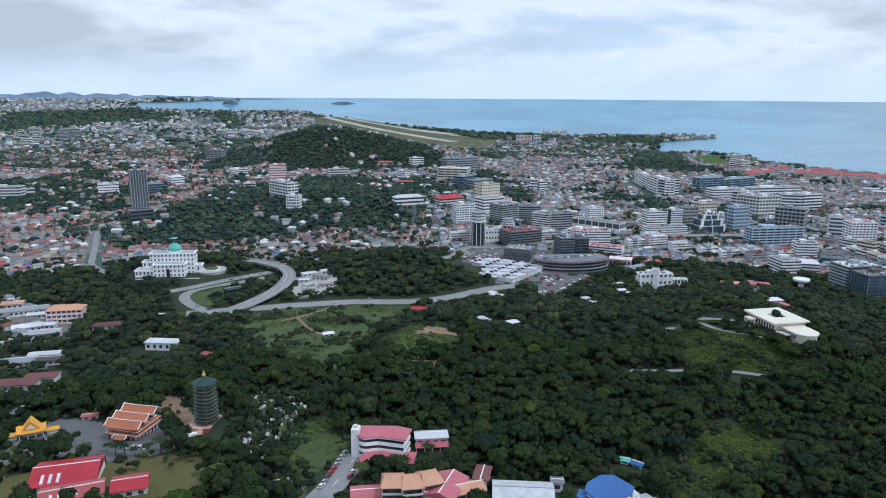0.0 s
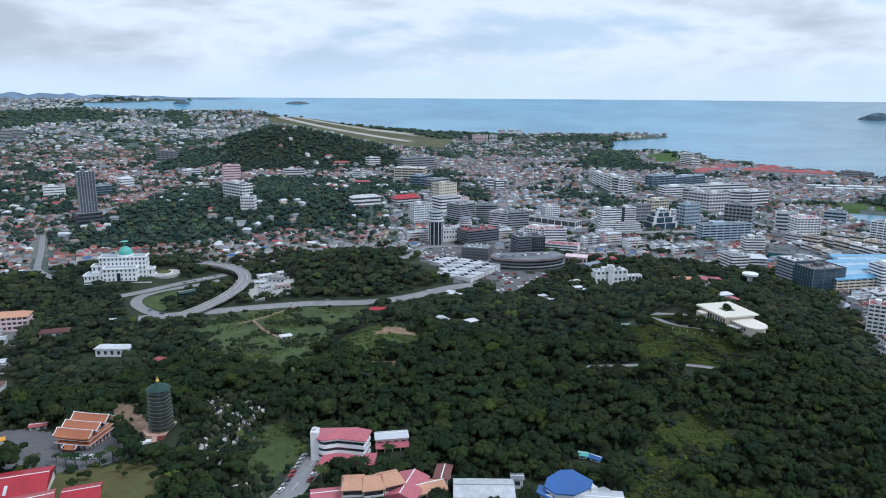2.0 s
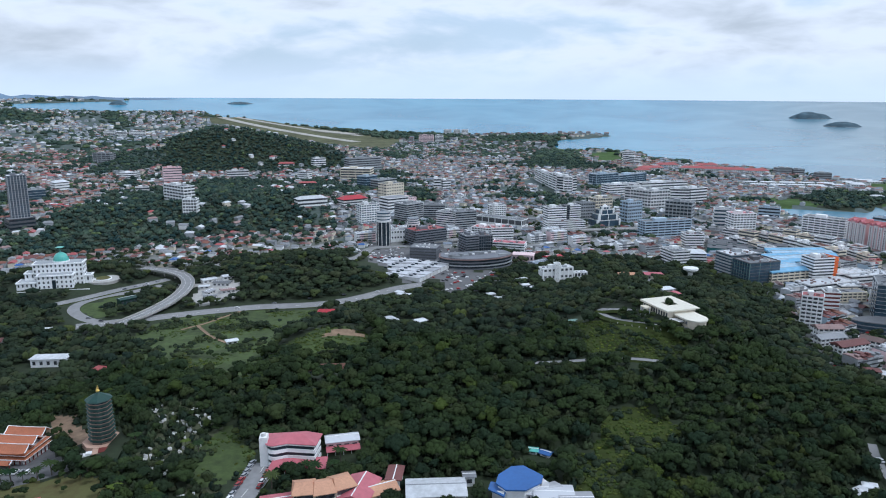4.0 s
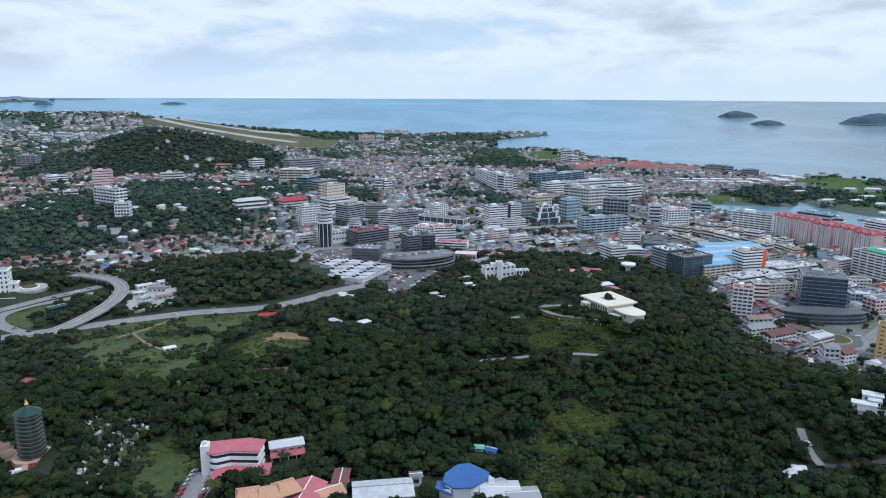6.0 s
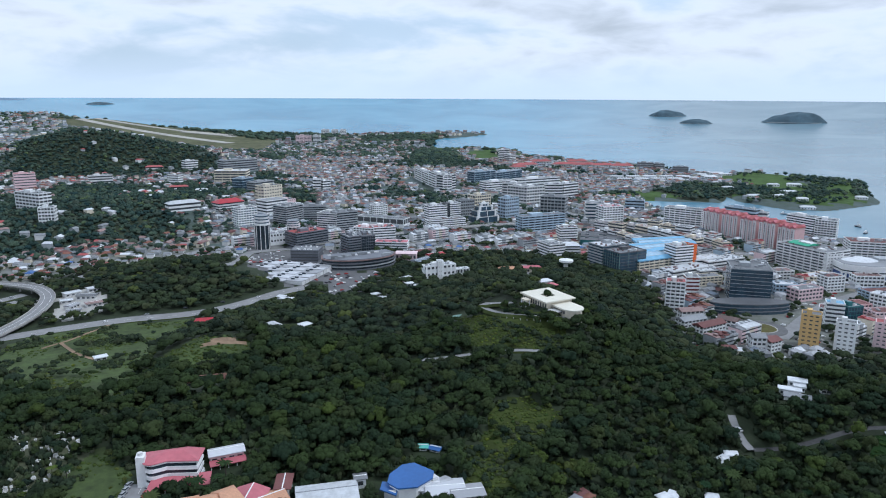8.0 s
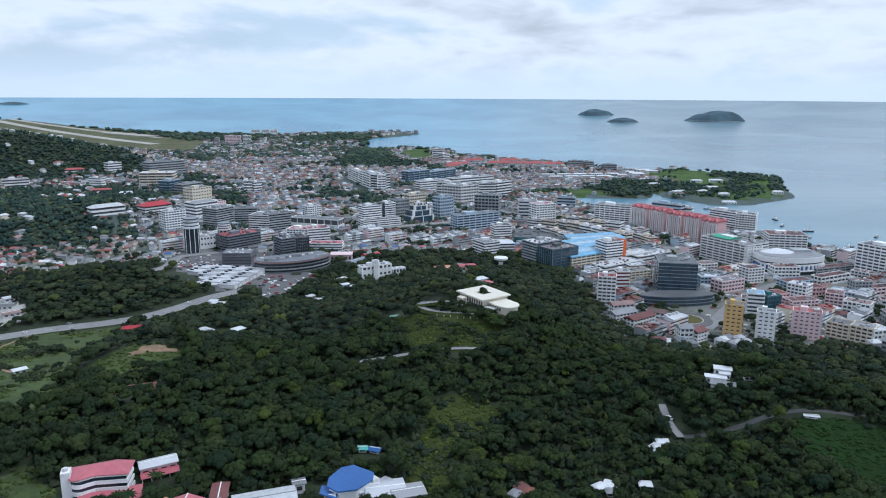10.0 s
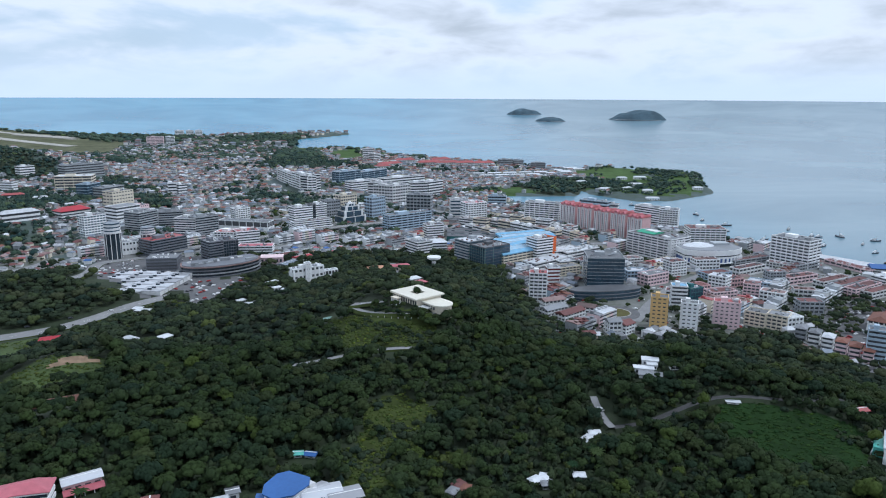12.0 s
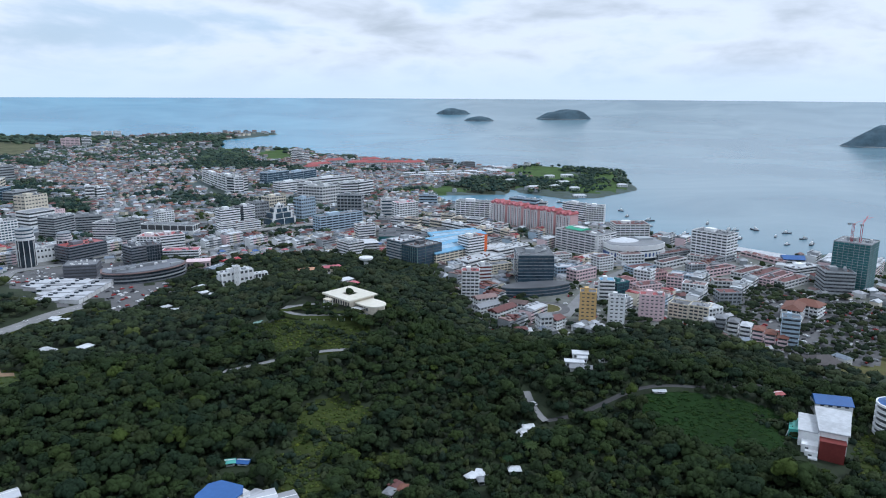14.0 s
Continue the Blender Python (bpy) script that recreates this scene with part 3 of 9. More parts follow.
def road(name, line, width, up=0.2, clear=1.5, top=None, bank=None):
    """A road draped over the ground, with kerbs at its sides and a worn broken centre line."""
    pts = []
    for (ax, ay), (bx, by) in zip(line, line[1:]):
        n = max(1, int(math.hypot(bx - ax, by - ay) / 6))
        pts += [(ax + (bx - ax) * i / n, ay + (by - ay) * i / n) for i in range(n)]
    pts.append(line[-1])
    for _ in range(6):
        pts = [pts[0]] + [((p[0] + 2 * q[0] + r[0]) / 4, (p[1] + 2 * q[1] + r[1]) / 4) for p, q, r in zip(pts, pts[1:], pts[2:])] + [pts[-1]]
    g, dash = Geo(), Geo()
    rows = []
    for i, p in enumerate(pts):
        q, r = pts[max(0, i - 1)], pts[min(len(pts) - 1, i + 1)]
        l = math.hypot(r[0] - q[0], r[1] - q[1]) or 1
        nx, ny = -(r[1] - q[1]) / l, (r[0] - q[0]) / l
        z = max(ground(p[0] + k * nx * width / 2, p[1] + k * ny * width / 2) for k in (-1, 0, 1)) + up
        rows.append((p, nx, ny, z))
        claim(p[0], p[1], width / 2 + clear)
    zs = [r[3] for r in rows]
    for _ in range(3):
        zs = [max(zs[i], (zs[max(0, i - 1)] + zs[min(len(zs) - 1, i + 1)]) / 2) for i in range(len(zs))]
    verts, faces = [], []
    for (p, nx, ny, _), z in zip(rows, zs):
        for k, dz in ((-.5 - 2.2 / width, -1.9), (-.5, .12), (-.47, .12), (-.46, 0), (.46, 0), (.47, .12), (.5, .12), (.5 + 2.2 / width, -1.9)):
            verts.append((p[0] + nx * width * k, p[1] + ny * width * k, z + dz))
    for i in range(len(rows) - 1):
        for k in range(7):
            faces.append((i * 8 + k, i * 8 + k + 1, i * 8 + 8 + k + 1, i * 8 + 8 + k)[::-1])
    g.add(verts, faces)
    g.m = [1 if i % 7 in (0, 6) else 0 for i in range(len(faces))]
    for i in range(0, len(rows) - 1, 3 if width > 12 else 99999):
        (p, nx, ny, _), (q, mx, my, _) = rows[i], rows[i + 1]
        dash.add([(p[0] - nx * .12, p[1] - ny * .12, zs[i] + .02), (p[0] + nx * .12, p[1] + ny * .12, zs[i] + .02), (q[0] + mx * .12, q[1] + my * .12, zs[i + 1] + .02), (q[0] - mx * .12, q[1] - my * .12, zs[i + 1] + .02)], [(3, 2, 1, 0)])
    ob = setting(name, g, top or PALEROAD, bank or GLADE, label="worn grey asphalt road with low kerbs", category="road")
    if width > 12:
        part("lane_marking", dash, LINE, ob)
    return ob

# ---------------------------------------------------------------- ground sheet and sea


def land_sheet():
    """One sheet round the hill, finer towards the view, out to the rim."""
    az = np.concatenate([np.arange(-180, -44, 4.0), np.arange(-44, 80, 0.4), np.arange(80, 180, 4.0)])
    r = [0.0, 40.0, 90.0, 140.0, 190.0, 225.0]
    while r[-1] < RIM - 20:
        r.append(r[-1] * (1.0085 if r[-1] < 620 else 1.0145) + 0.4)
    r[-1] = RIM
    r = np.array(r)
    A, R = np.meshgrid(np.radians(az), r[1:])
    x, y = np.sin(A) * R, np.cos(A) * R
    z = land_height(x, y)
    n, k = len(az), len(r) - 1
    verts = np.concatenate([[[0, 0, ground(0, 0)]], np.stack([x, y, z], -1).reshape(-1, 3)])
    i, j = np.meshgrid(np.arange(k - 1), np.arange(n), indexing="ij")
    j2 = (j + 1) % n
    quads = np.stack([1 + i * n + j, 1 + i * n + j2, 1 + (i + 1) * n + j2, 1 + (i + 1) * n + j], -1).reshape(-1, 4)[:, ::-1]
    tris = [(0, 1 + (q + 1) % n, 1 + q) for q in range(n)]
    me = bpy.data.meshes.new("ground")
    me.from_pydata(verts.tolist(), [], quads.tolist() + tris)
    kinds = {"forest": 0, "park": 7, "lawn": 1, "meadow": 2, "earth": 3, "town": 4, "village": 4, "suburb": 5, "grave": 6, "asphalt": 7, "glade": 8, "field": 9, "turf": 10, "airfield": 11, "knoll": 2, "yard": 12}
    for m in (UNDER, LAWN, MEADOW, EARTH, TOWN, SUBURB, GRAVEGROUND, ASPHALT, GLADE, FIELD, TURF, AIRFIELD, CONCRETE):
        me.materials.append(m)
    mid = verts[quads].mean(1)
    slots = [kinds[c] for c in cover_at(mid[:, 0], mid[:, 1])] + [0] * n
    me.polygons.foreach_set("material_index", slots)
    me.polygons.foreach_set("use_smooth", [True] * len(slots))
    me.update()
    return setting("ground", me, label="rolling ground of undergrowth, meadow, streets and yards", category="ground")


def sea_sheet():
    az = np.concatenate([np.arange(-180, -44, 6.0), np.arange(-44, 84, 1.5), np.arange(84, 180, 6.0)])
    r = np.concatenate([np.linspace(300, 2400, 22), np.linspace(2450, RIM, 60)])
    A, R = np.meshgrid(np.radians(az), r)
    x, y = np.sin(A) * R, np.cos(A) * R
    n = len(az)
    verts = np.stack([x, y, lift(x, y)], -1).reshape(-1, 3)
    i, j = np.meshgrid(np.arange(len(r) - 1), np.arange(n), indexing="ij")
    j2 = (j + 1) % n
    quads = np.stack([i * n + j, i * n + j2, (i + 1) * n + j2, (i + 1) * n + j], -1).reshape(-1, 4)[:, ::-1]
    me = bpy.data.meshes.new("water")
    me.from_pydata(verts.tolist(), [], quads.tolist())
    me.materials.append(SEA)
    me.polygons.foreach_set("use_smooth", [True] * len(quads))
    me.update()
    return setting("water", me, label="calm blue-grey sea with faint streaks reaching the horizon", category="sea")


land_sheet()
sea_sheet()

# ---------------------------------------------------------------- roads

road('road_main', [(-242, 635), (-217, 643), (-177, 654), (-135, 664), (-92, 672), (-47, 670), (-13, 676), (21, 696), (52, 721), (90, 741)], 17, clear=7)
road('road_slip', [(-285, 708), (-262, 727), (-239, 751), (-219, 769), (-198, 789)], 13, clear=6)
road('road_loop', [(-215, 641), (-237, 651), (-263, 683), (-267, 707), (-251, 728), (-219, 746), (-199, 764)], 11, clear=5)
road('road_north', [(-240, 844), (-173, 826), (-150, 848), (-104, 882), (-64, 923), (-11, 981)], 14)
road('road_village', [(-380, 773), (-423, 821), (-463, 915), (-515, 1029)], 8)
road('road_hill', [(93, 431), (113, 417), (130, 411), (145, 408), (162, 402), (189, 390)], 4.5, clear=1.5, top=PALEROAD)
for px, py in ((118, 405), (130, 402), (142, 399), (172, 386), (182, 382), (188, 380)):
    claim(px, py, 4)
road('road_ridge_top', [(258, 292), (252, 281), (246, 270), (247, 263)], 4.2, clear=1.5, top=PALEROAD, bank=UNDER)
for px, py in ((250, 270), (244, 262), (238, 256), (254, 280)):
    claim(px, py, 5)
road('road_ridge', [(248, 263), (260, 257), (279, 254), (301, 254), (317, 247), (343, 227), (379, 221), (443, 235), (521, 244)], 4, clear=-.5, top=TARGREY, bank=UNDER)
road('road_track', [(-145, 606), (-137, 620), (-130, 613), (-124, 633), (-111, 649), (-99, 666)], 3, top=EARTH, bank=MEADOW, clear=1)
road('road_path', [(-134, 617), (-124, 596), (-115, 574), (-98, 549)], 3, top=EARTH, bank=MEADOW, clear=1)
road('road_school', [(-58, 280), (-51, 297), (-46, 309), (-43, 326)], 13)
road('road_mansion', [(241, 520), (332, 727), (344, 762)], 7)
road('road_coast', [(573, 1142), (585, 1059), (576, 970), (603, 859), (621, 760), (682, 727)], 16)
road('road_city', [(452, 461), (514, 500), (570, 530), (640, 552), (699, 541)], 12)
road('road_quay', [(763, 682), (763, 574), (769, 495), (787, 419)], 9)
road('road_centre', [(0, 800), (29, 934), (81, 939), (144, 953), (231, 915), (326, 954), (414, 909)], 14)
road('road_yard', [(-273, 413), (-272, 442), (-269, 458), (-287, 492)], 6)

# ---------------------------------------------------------------- the foreground: temple, pagoda, schools


def sweep_roof(g, x0, x1, y0, y1, z, rise, lift_by=0.8, n=8):
    """A curved temple roof with turned-up corners, ridge along x."""
    rows = []
    for j in range(7):
        v = j / 6
        k = abs(2 * v - 1)
        zz = z + rise * (1 - k) ** 1.35
        row = []
        for i in range(n + 1):
            u = i / n
            e = abs(2 * u - 1) ** 4
            row.append((x0 + (x1 - x0) * u, y0 + (y1 - y0) * v, zz + lift_by * e * (.4 + .6 * k)))
        rows.append(row)
    verts = [p for r in rows for p in r] + [(p[0], p[1], p[2] - .35) for r in rows for p in r]
    m, w = len(rows) * (n + 1), n + 1
    faces = []
    for j in range(6):
        for i in range(n):
            a = j * w + i
            faces.append((a, a + 1, a + w + 1, a + w))
            faces.append((m + a, m + a + w, m + a + w + 1, m + a + 1))
    for j in range(6):
        for i in (0, n):
            a = j * w + i
            faces.append((a, a + w, m + a + w, m + a))
    for i in range(n):
        for j in (0, 6):
            a = j * w + i
            faces.append((a, a + 1, m + a + 1, m + a))
    g.add(verts, faces)
    return rows


def ridge_tubes(parent, rows, width=.3):
    """White ridge and verge tiles along a swept roof, each a bar of its own."""
    mid = rows[len(rows) // 2]
    for line in (mid, [r[0] for r in rows], [r[-1] for r in rows]):
        g = Geo()
        for p, q in zip(line, line[1:]):
            s = width / 2
            g.add([(p[0] - s, p[1] - s, p[2]), (p[0] + s, p[1] + s, p[2]), (p[0] + s, p[1] + s, p[2] + width), (p[0] - s, p[1] - s, p[2] + width),
                   (q[0] - s, q[1] - s, q[2]), (q[0] + s, q[1] + s, q[2]), (q[0] + s, q[1] + s, q[2] + width), (q[0] - s, q[1] - s, q[2] + width)],
                  [(0, 1, 2, 3), (7, 6, 5, 4), (0, 4, 5, 1), (3, 2, 6, 7), (0, 3, 7, 4), (1, 5, 6, 2)])
        part("ridge", g, WHITE, parent, "white ridge tiles")


def temple(x, y, yaw, w, d):
    """A long temple hall with three stepped pairs of orange roofs over white walls and red columns."""
    ob = thing("temple", x, y, yaw, "Chinese temple with tiered orange tiled roofs and white ridges", "temple", z=low_ground(x, y, yaw, w, d) + .4)
    for k in range(-1, 5):
        claim(x + k * 5.5 * math.sin(radians(yaw)), y - k * 5.5 * math.cos(radians(yaw)), w * .75)
    part("terrace", Geo().box(-w / 2 - 2, w / 2 + 2, -d / 2 - 2, d / 2 + 2, -2.5, .6), CONCRETE, ob)
    part("wall", Geo().box(-w / 2 + 1.2, w / 2 - 1.2, -d / 2 + 1.6, d / 2 - 1, .6, 9.5), WHITE, ob)
    part("gallery", Geo().box(-w / 2 + 1.0, w / 2 - 1.0, -d / 2 + 1.3, d / 2 - .7, 6.4, 7.8), DARKRED, ob, "dark red timber gallery")
    column = Geo().drum(0, 0, .32, .32, .6, 6, 8).mesh("column", DARKRED)
    for i in range(7):
        part("column", column, DARKRED, ob, at=pose(-w / 2 + .6 + (w - 1.2) * i / 6, -d / 2 + .8, 0))
    for i in range(1, 7):
        for s in (-1, 1):
            part("column", column, DARKRED, ob, at=pose(s * (w / 2 - .6), -d / 2 + .8 + (d - 1.6) * i / 6, 0))
    for k, zz in enumerate((6.0, 8.3)):
        g = Geo()
        o = .8 - k * .3
        for a in range(4):
            c, s = math.cos(a * math.pi / 2), math.sin(a * math.pi / 2)
            hw, hd = (w / 2, d / 2) if a % 2 == 0 else (d / 2, w / 2)
            raw = [(-hw - o, -hd - o, zz), (hw + o, -hd - o, zz), (hw - 1.1, -hd + 1.1, zz + 1.0), (-hw + 1.1, -hd + 1.1, zz + 1.0),
                   (-hw - o, -hd - o, zz - .3), (hw + o, -hd - o, zz - .3), (hw - 1.1, -hd + 1.1, zz + .7), (-hw + 1.1, -hd + 1.1, zz + .7)]
            g.add([(px * c - py * s, px * s + py * c, pz) for px, py, pz in raw], [(0, 1, 2, 3), (7, 6, 5, 4), (4, 5, 1, 0), (1, 5, 6, 2), (3, 0, 4, 7)][:5])
        part("eave_roof", g, TEMPLEROOF, ob)
        part("eave_band", Geo().box(-w / 2 - o, w / 2 + o, -d / 2 - o - .1, -d / 2 - o + .1, zz - .1, zz + .12), WHITE, ob, "white eave tiles")
        for sx in (-1, 1):
            part("eave_band", Geo().box(sx * (w / 2 + o) - .1, sx * (w / 2 + o) + .1, -d / 2 - o + .1, d / 2 + o, zz - .1, zz + .12), WHITE, ob, "white eave tiles")
    tops = ((-d / 2 - 1, -d / 6 + .5, 9.6), (-d / 6 - 1.5, d / 6 + 1, 10.8), (d / 6 - .5, d / 2 + 1, 12.0))
    for y0, y1, zz in tops:
        roof = Geo()
        rows = sweep_roof(roof, -w / 2 - 1, w / 2 + 1, y0, y1, zz, 3.4)
        r = part("roof", roof, TEMPLEROOF, ob)
        ridge_tubes(r, rows)
        part("gable_wall", Geo().box(-w / 2 + 1.6, w / 2 - 1.6, y0 + 2.6, y1 - 2.6, 9.0, zz + .5), DARKRED, ob)
    porch = Geo()
    rows = sweep_roof(porch, -w * .2, w * .2, -d / 2 - 4, -d / 2 + 1, 4.6, 1.4, .5)
    r = part("porch_roof", porch, TEMPLEROOF, ob)
    ridge_tubes(r, rows, .35)
    for s in (-1, 1):
        part("column", column, DARKRED, ob, at=pose(s * w * .16, -d / 2 - 3.2, 0))
    part("steps", Geo().box(-w * .18, w * .18, -d / 2 - 6, -d / 2 - 2, -2, .3).box(-w * .18, w * .18, -d / 2 - 4.8, -d / 2 - 2, .3, .6), GREY, ob)
    return ob


def pagoda(x, y, tiers=11, high=24.0, radius=6.2):
    ob = thing("pagoda", x, y, 12, "tall octagonal pagoda with dark green tiled tiers and golden finial", "pagoda")
    for k in range(4):
        claim(x + k * 2.2, y - k * 6, radius + 5)
    step = high / tiers
    part("terrace", Geo().drum(0, 0, radius + 4.5, radius + 4.0, -5, 1.2, 8).box(-4, 10, -radius - 9, -2, -5, 1.0), TERRA, ob, "pink paved terrace")
    part("stair", Geo().box(-15, -4, -radius - 8, -radius - 5, -4, -.6).box(-11, -4, -radius - 8, -radius - 5, -.6, .2).box(-7, -4, -radius - 8, -radius - 5, .2, 1.0), WHITE, ob, "white stair")
    part("pavilion", Geo().box(-1, 9, -radius - 8.6, -radius - 3.5, -3.5, 1.4), DARKRED, ob)
    for i in range(tiers):
        r = radius * (1 - .12 * i / tiers)
        z0 = 1.2 + i * step
        st = part("storey", Geo().drum(0, 0, r, r, z0, z0 + step * .8, 8), DARKGREY, ob, "dark storey wall")
        part("balustrade", Geo().drum(0, 0, r + .5, r + .5, z0 + step * .24, z0 + step * .33, 8), TERRA, ob)
        part("tier_roof", Geo().drum(0, 0, r + 1.15, r + .3, z0 + step * .82, z0 + step * .98, 8), GREENROOF, ob)
        for k in range(8):
            a = (k + .5) * math.pi / 4
            part("window", Geo().box(-.7, .7, -.08, .08, z0 + step * .4, z0 + step * .7).mesh("window", GLASS), GLASS, st, at=pose(math.cos(a) * r * .935, math.sin(a) * r * .935, 0, 0, 0, math.degrees(a) + 90))
    z = 1.2 + high
    part("crown_roof", Geo().drum(0, 0, radius + .9, 2.2, z, z + 2.6, 8).drum(0, 0, 2.2, .7, z + 2.6, z + 3.8, 8), GREENROOF, ob, "green tiled crown roof")
    part("finial", Geo().drum(0, 0, .75, 1.15, z + 3.8, z + 4.5, 10).drum(0, 0, 1.15, .45, z + 4.5, z + 5.6, 10).drum(0, 0, .5, .7, z + 5.6, z + 6.1, 10).drum(0, 0, .35, .05, z + 6.1, z + 7.6, 8), GOLD, ob, "golden finial")
    return ob


def gate_pavilion(x, y, yaw):
    """A small golden-roofed hall with a steep cross gable and low wings."""
    ob = thing("gate_pavilion", x, y, yaw, "open pavilion with a steep golden-yellow roof", "pavilion")
    claim(x, y, 12)
    for sx in (-6, -2, 2, 6):
        for sy in (-4, 4):
            part("column", Geo().drum(sx, sy, .3, .3, -1, 4.6, 8), WHITE, ob)
    part("wall", Geo().box(-5, 5, 0, 4.2, -1, 4.4), OFFWHITE, ob)
    g = Geo()
    sweep_roof(g, -7.5, 7.5, -6, 6, 4.6, 2.4, .6)
    part("roof", g, GOLDROOF, ob)
    u = Geo()
    u.add([(-4.8, -3.6, 5.6), (4.8, -3.6, 5.6), (4.8, 3.6, 5.6), (-4.8, 3.6, 5.6), (0, -4.2, 11.2), (0, 4.2, 11.2)], [(0, 1, 4), (2, 3, 5), (1, 2, 5, 4), (3, 0, 4, 5), (3, 2, 1, 0)])
    part("gable_roof", u, GOLDROOF, ob)
    part("gable_panel", Geo().add([(-2.6, -3.95, 6.0), (2.6, -3.95, 6.0), (0, -4.3, 8.8), (-2.6, -3.6, 6.0), (2.6, -3.6, 6.0), (0, -3.9, 8.8)], [(0, 1, 2), (5, 4, 3), (0, 2, 5, 3), (2, 1, 4, 5), (1, 0, 3, 4)]), WHITE, ob, "white gable panel")
    for s in (-1, 1):
        w = part("wing", Geo().box(s * 10.5 - 3, s * 10.5 + 3, -2, 2, -1, 2.6), WHITE, ob)
        part("wing_roof", Geo().gable(s * 10.5 - 3.6, s * 10.5 + 3.6, -2.8, 2.8, 2.8, .9), GOLDROOF, w)
    return ob


def shed(name, label, x, y, yaw, w, d, h, wall, roof, rise=.16, lights=0, category="shed", hip=0.0):
    """A low hall with a pitched sheet roof, ribs, ridge cap and openings."""
    ob = thing(name, x, y, yaw, label, category, z=low_ground(x, y, yaw, w, d))
    claim(x, y, min(w, d) * .6)
    for k in (-1, 1):
        claim(x + k * w * .3 * math.cos(radians(yaw)), y + k * w * .3 * math.sin(radians(yaw)), d * .6)
    part("wall", Geo().box(-w / 2, w / 2, -d / 2, d / 2, -2.5, h), wall, ob)
    r = part("roof", Geo().gable(-w / 2 - .8, w / 2 + .8, -d / 2 - 1, d / 2 + 1, h + .3, d * rise, hip=hip), roof, ob)
    part("ridge_cap", Geo().box(-w / 2 - .6 + hip, w / 2 + .6 - hip, -.25, .25, h + .3 + d * rise - .12, h + .42 + d * rise), WHITE if roof is not WHITEROOF else GREY, r)
    n = int(w / 4)
    for i in range(n):
        u = -w / 2 + w * (i + .5) / n
        part("window", Geo().box(u - 1.2, u + 1.2, -d / 2 - .08, -d / 2 + .2, h * .35, h * .75), SHADEGLASS, ob)
    slope = d * rise / (d / 2 + 1)
    for i in range(lights):
        u = -w * .35 + i * 3.5
        g = Geo().add([(u, -d / 2 + 1, h + .36 + slope * 2), (u + 1.4, -d / 2 + 1, h + .36 + slope * 2), (u + 1.4, -d * .22, h + .36 + slope * (d * .28 + 1)), (u, -d * .22, h + .36 + slope * (d * .28 + 1))], [(0, 1, 2, 3)])
        part("skylight", g, WHITEROOF, r)
    return ob


def arc_points(r, a0, a1, n, cx=0.0, cy=0.0, sy=1.0):
    return [(cx + r * math.cos(radians(a0 + (a1 - a0) * i / n)), cy + sy * r * math.sin(radians(a0 + (a1 - a0) * i / n))) for i in range(n + 1)]


def rose_school(x, y, yaw):
    """Three banded storeys with a rounded corner, a rose sheet roof and a white stair tower."""
    ob = thing("school_building", x, y, yaw, "white banded school building with a rose sheet roof", "school", z=low_ground(x, y, yaw, 24, 14) + .2)
    for k in (-9, 0, 9):
        claim(x + k * math.cos(radians(yaw)), y + k * math.sin(radians(yaw)), 12)
    plan = arc_points(4.2, 180, 270, 6, -8, -1.5) + [(-2, -3.8), (11.5, -6.5), (13.5, 4.5), (6, 7.5), (-12.2, 6.5)]
    inner = [(px * .96, py * .93 + .1) for px, py in plan]
    for i in range(3):
        part("spandrel", Geo().prism(plan, .6 + i * 3.5, 2.4 + i * 3.5), WHITE, ob)
        part("window_band", Geo().prism(inner, 2.4 + i * 3.5, 4.1 + i * 3.5), GLASS, ob)
    part("spandrel", Geo().prism(plan, 11.1, 12.2), WHITE, ob)
    part("plinth", Geo().prism(inner, -3, .6), DARKRED, ob)
    roof = Geo()
    big = [(px * 1.07, py * 1.1) for px, py in plan]
    n = len(big)
    roof.add([(px, py, 12.3) for px, py in big] + [(px * .35 + 1, py * .12 + 1.5, 14.6) for px, py in plan] + [(px, py, 12.0) for px, py in big],
             [(i, (i + 1) % n, n + (i + 1) % n, n + i) for i in range(n)] + [tuple(range(n, 2 * n)), tuple(range(2 * n, 3 * n))[::-1]] + [(2 * n + i, 2 * n + (i + 1) % n, (i + 1) % n, i) for i in range(n)])
    part("roof", roof, PINKROOF, ob, "rose sheet roof")
    tower = part("stair_tower", Geo().box(-15.5, -11.6, -3.5, 2, -3, 15.2), WHITE, ob)
    for i in range(4):
        part("slot_window", Geo().box(-15.6, -15.4, -2.2, .6, 1 + i * 3.4, 2.2 + i * 3.4), SHADEGLASS, tower)
    part("water_tank", Geo().drum(-13.6, -1, 1.2, 1.2, 15.2, 16.6, 10), OFFWHITE, ob)
    part("porch_roof", Geo().add([(-11, -13.5, 2.6), (17, -12.0, 2.6), (17.5, -4, 4.6), (-9, -4.5, 4.6), (-11, -13.5, 2.3), (17, -12.0, 2.3), (17.5, -4, 4.3), (-9, -4.5, 4.3)],
                                 [(0, 1, 2, 3), (7, 6, 5, 4), (0, 4, 5, 1), (1, 5, 6, 2), (2, 6, 7, 3), (3, 7, 4, 0)]), PINKROOF, ob, "rose porch roof")
    for i in range(8):
        part("post", Geo().drum(-10 + i * 3.7, -12.6 + i * .2, .16, .16, -3, 2.5, 6), WHITE, ob)
    return ob


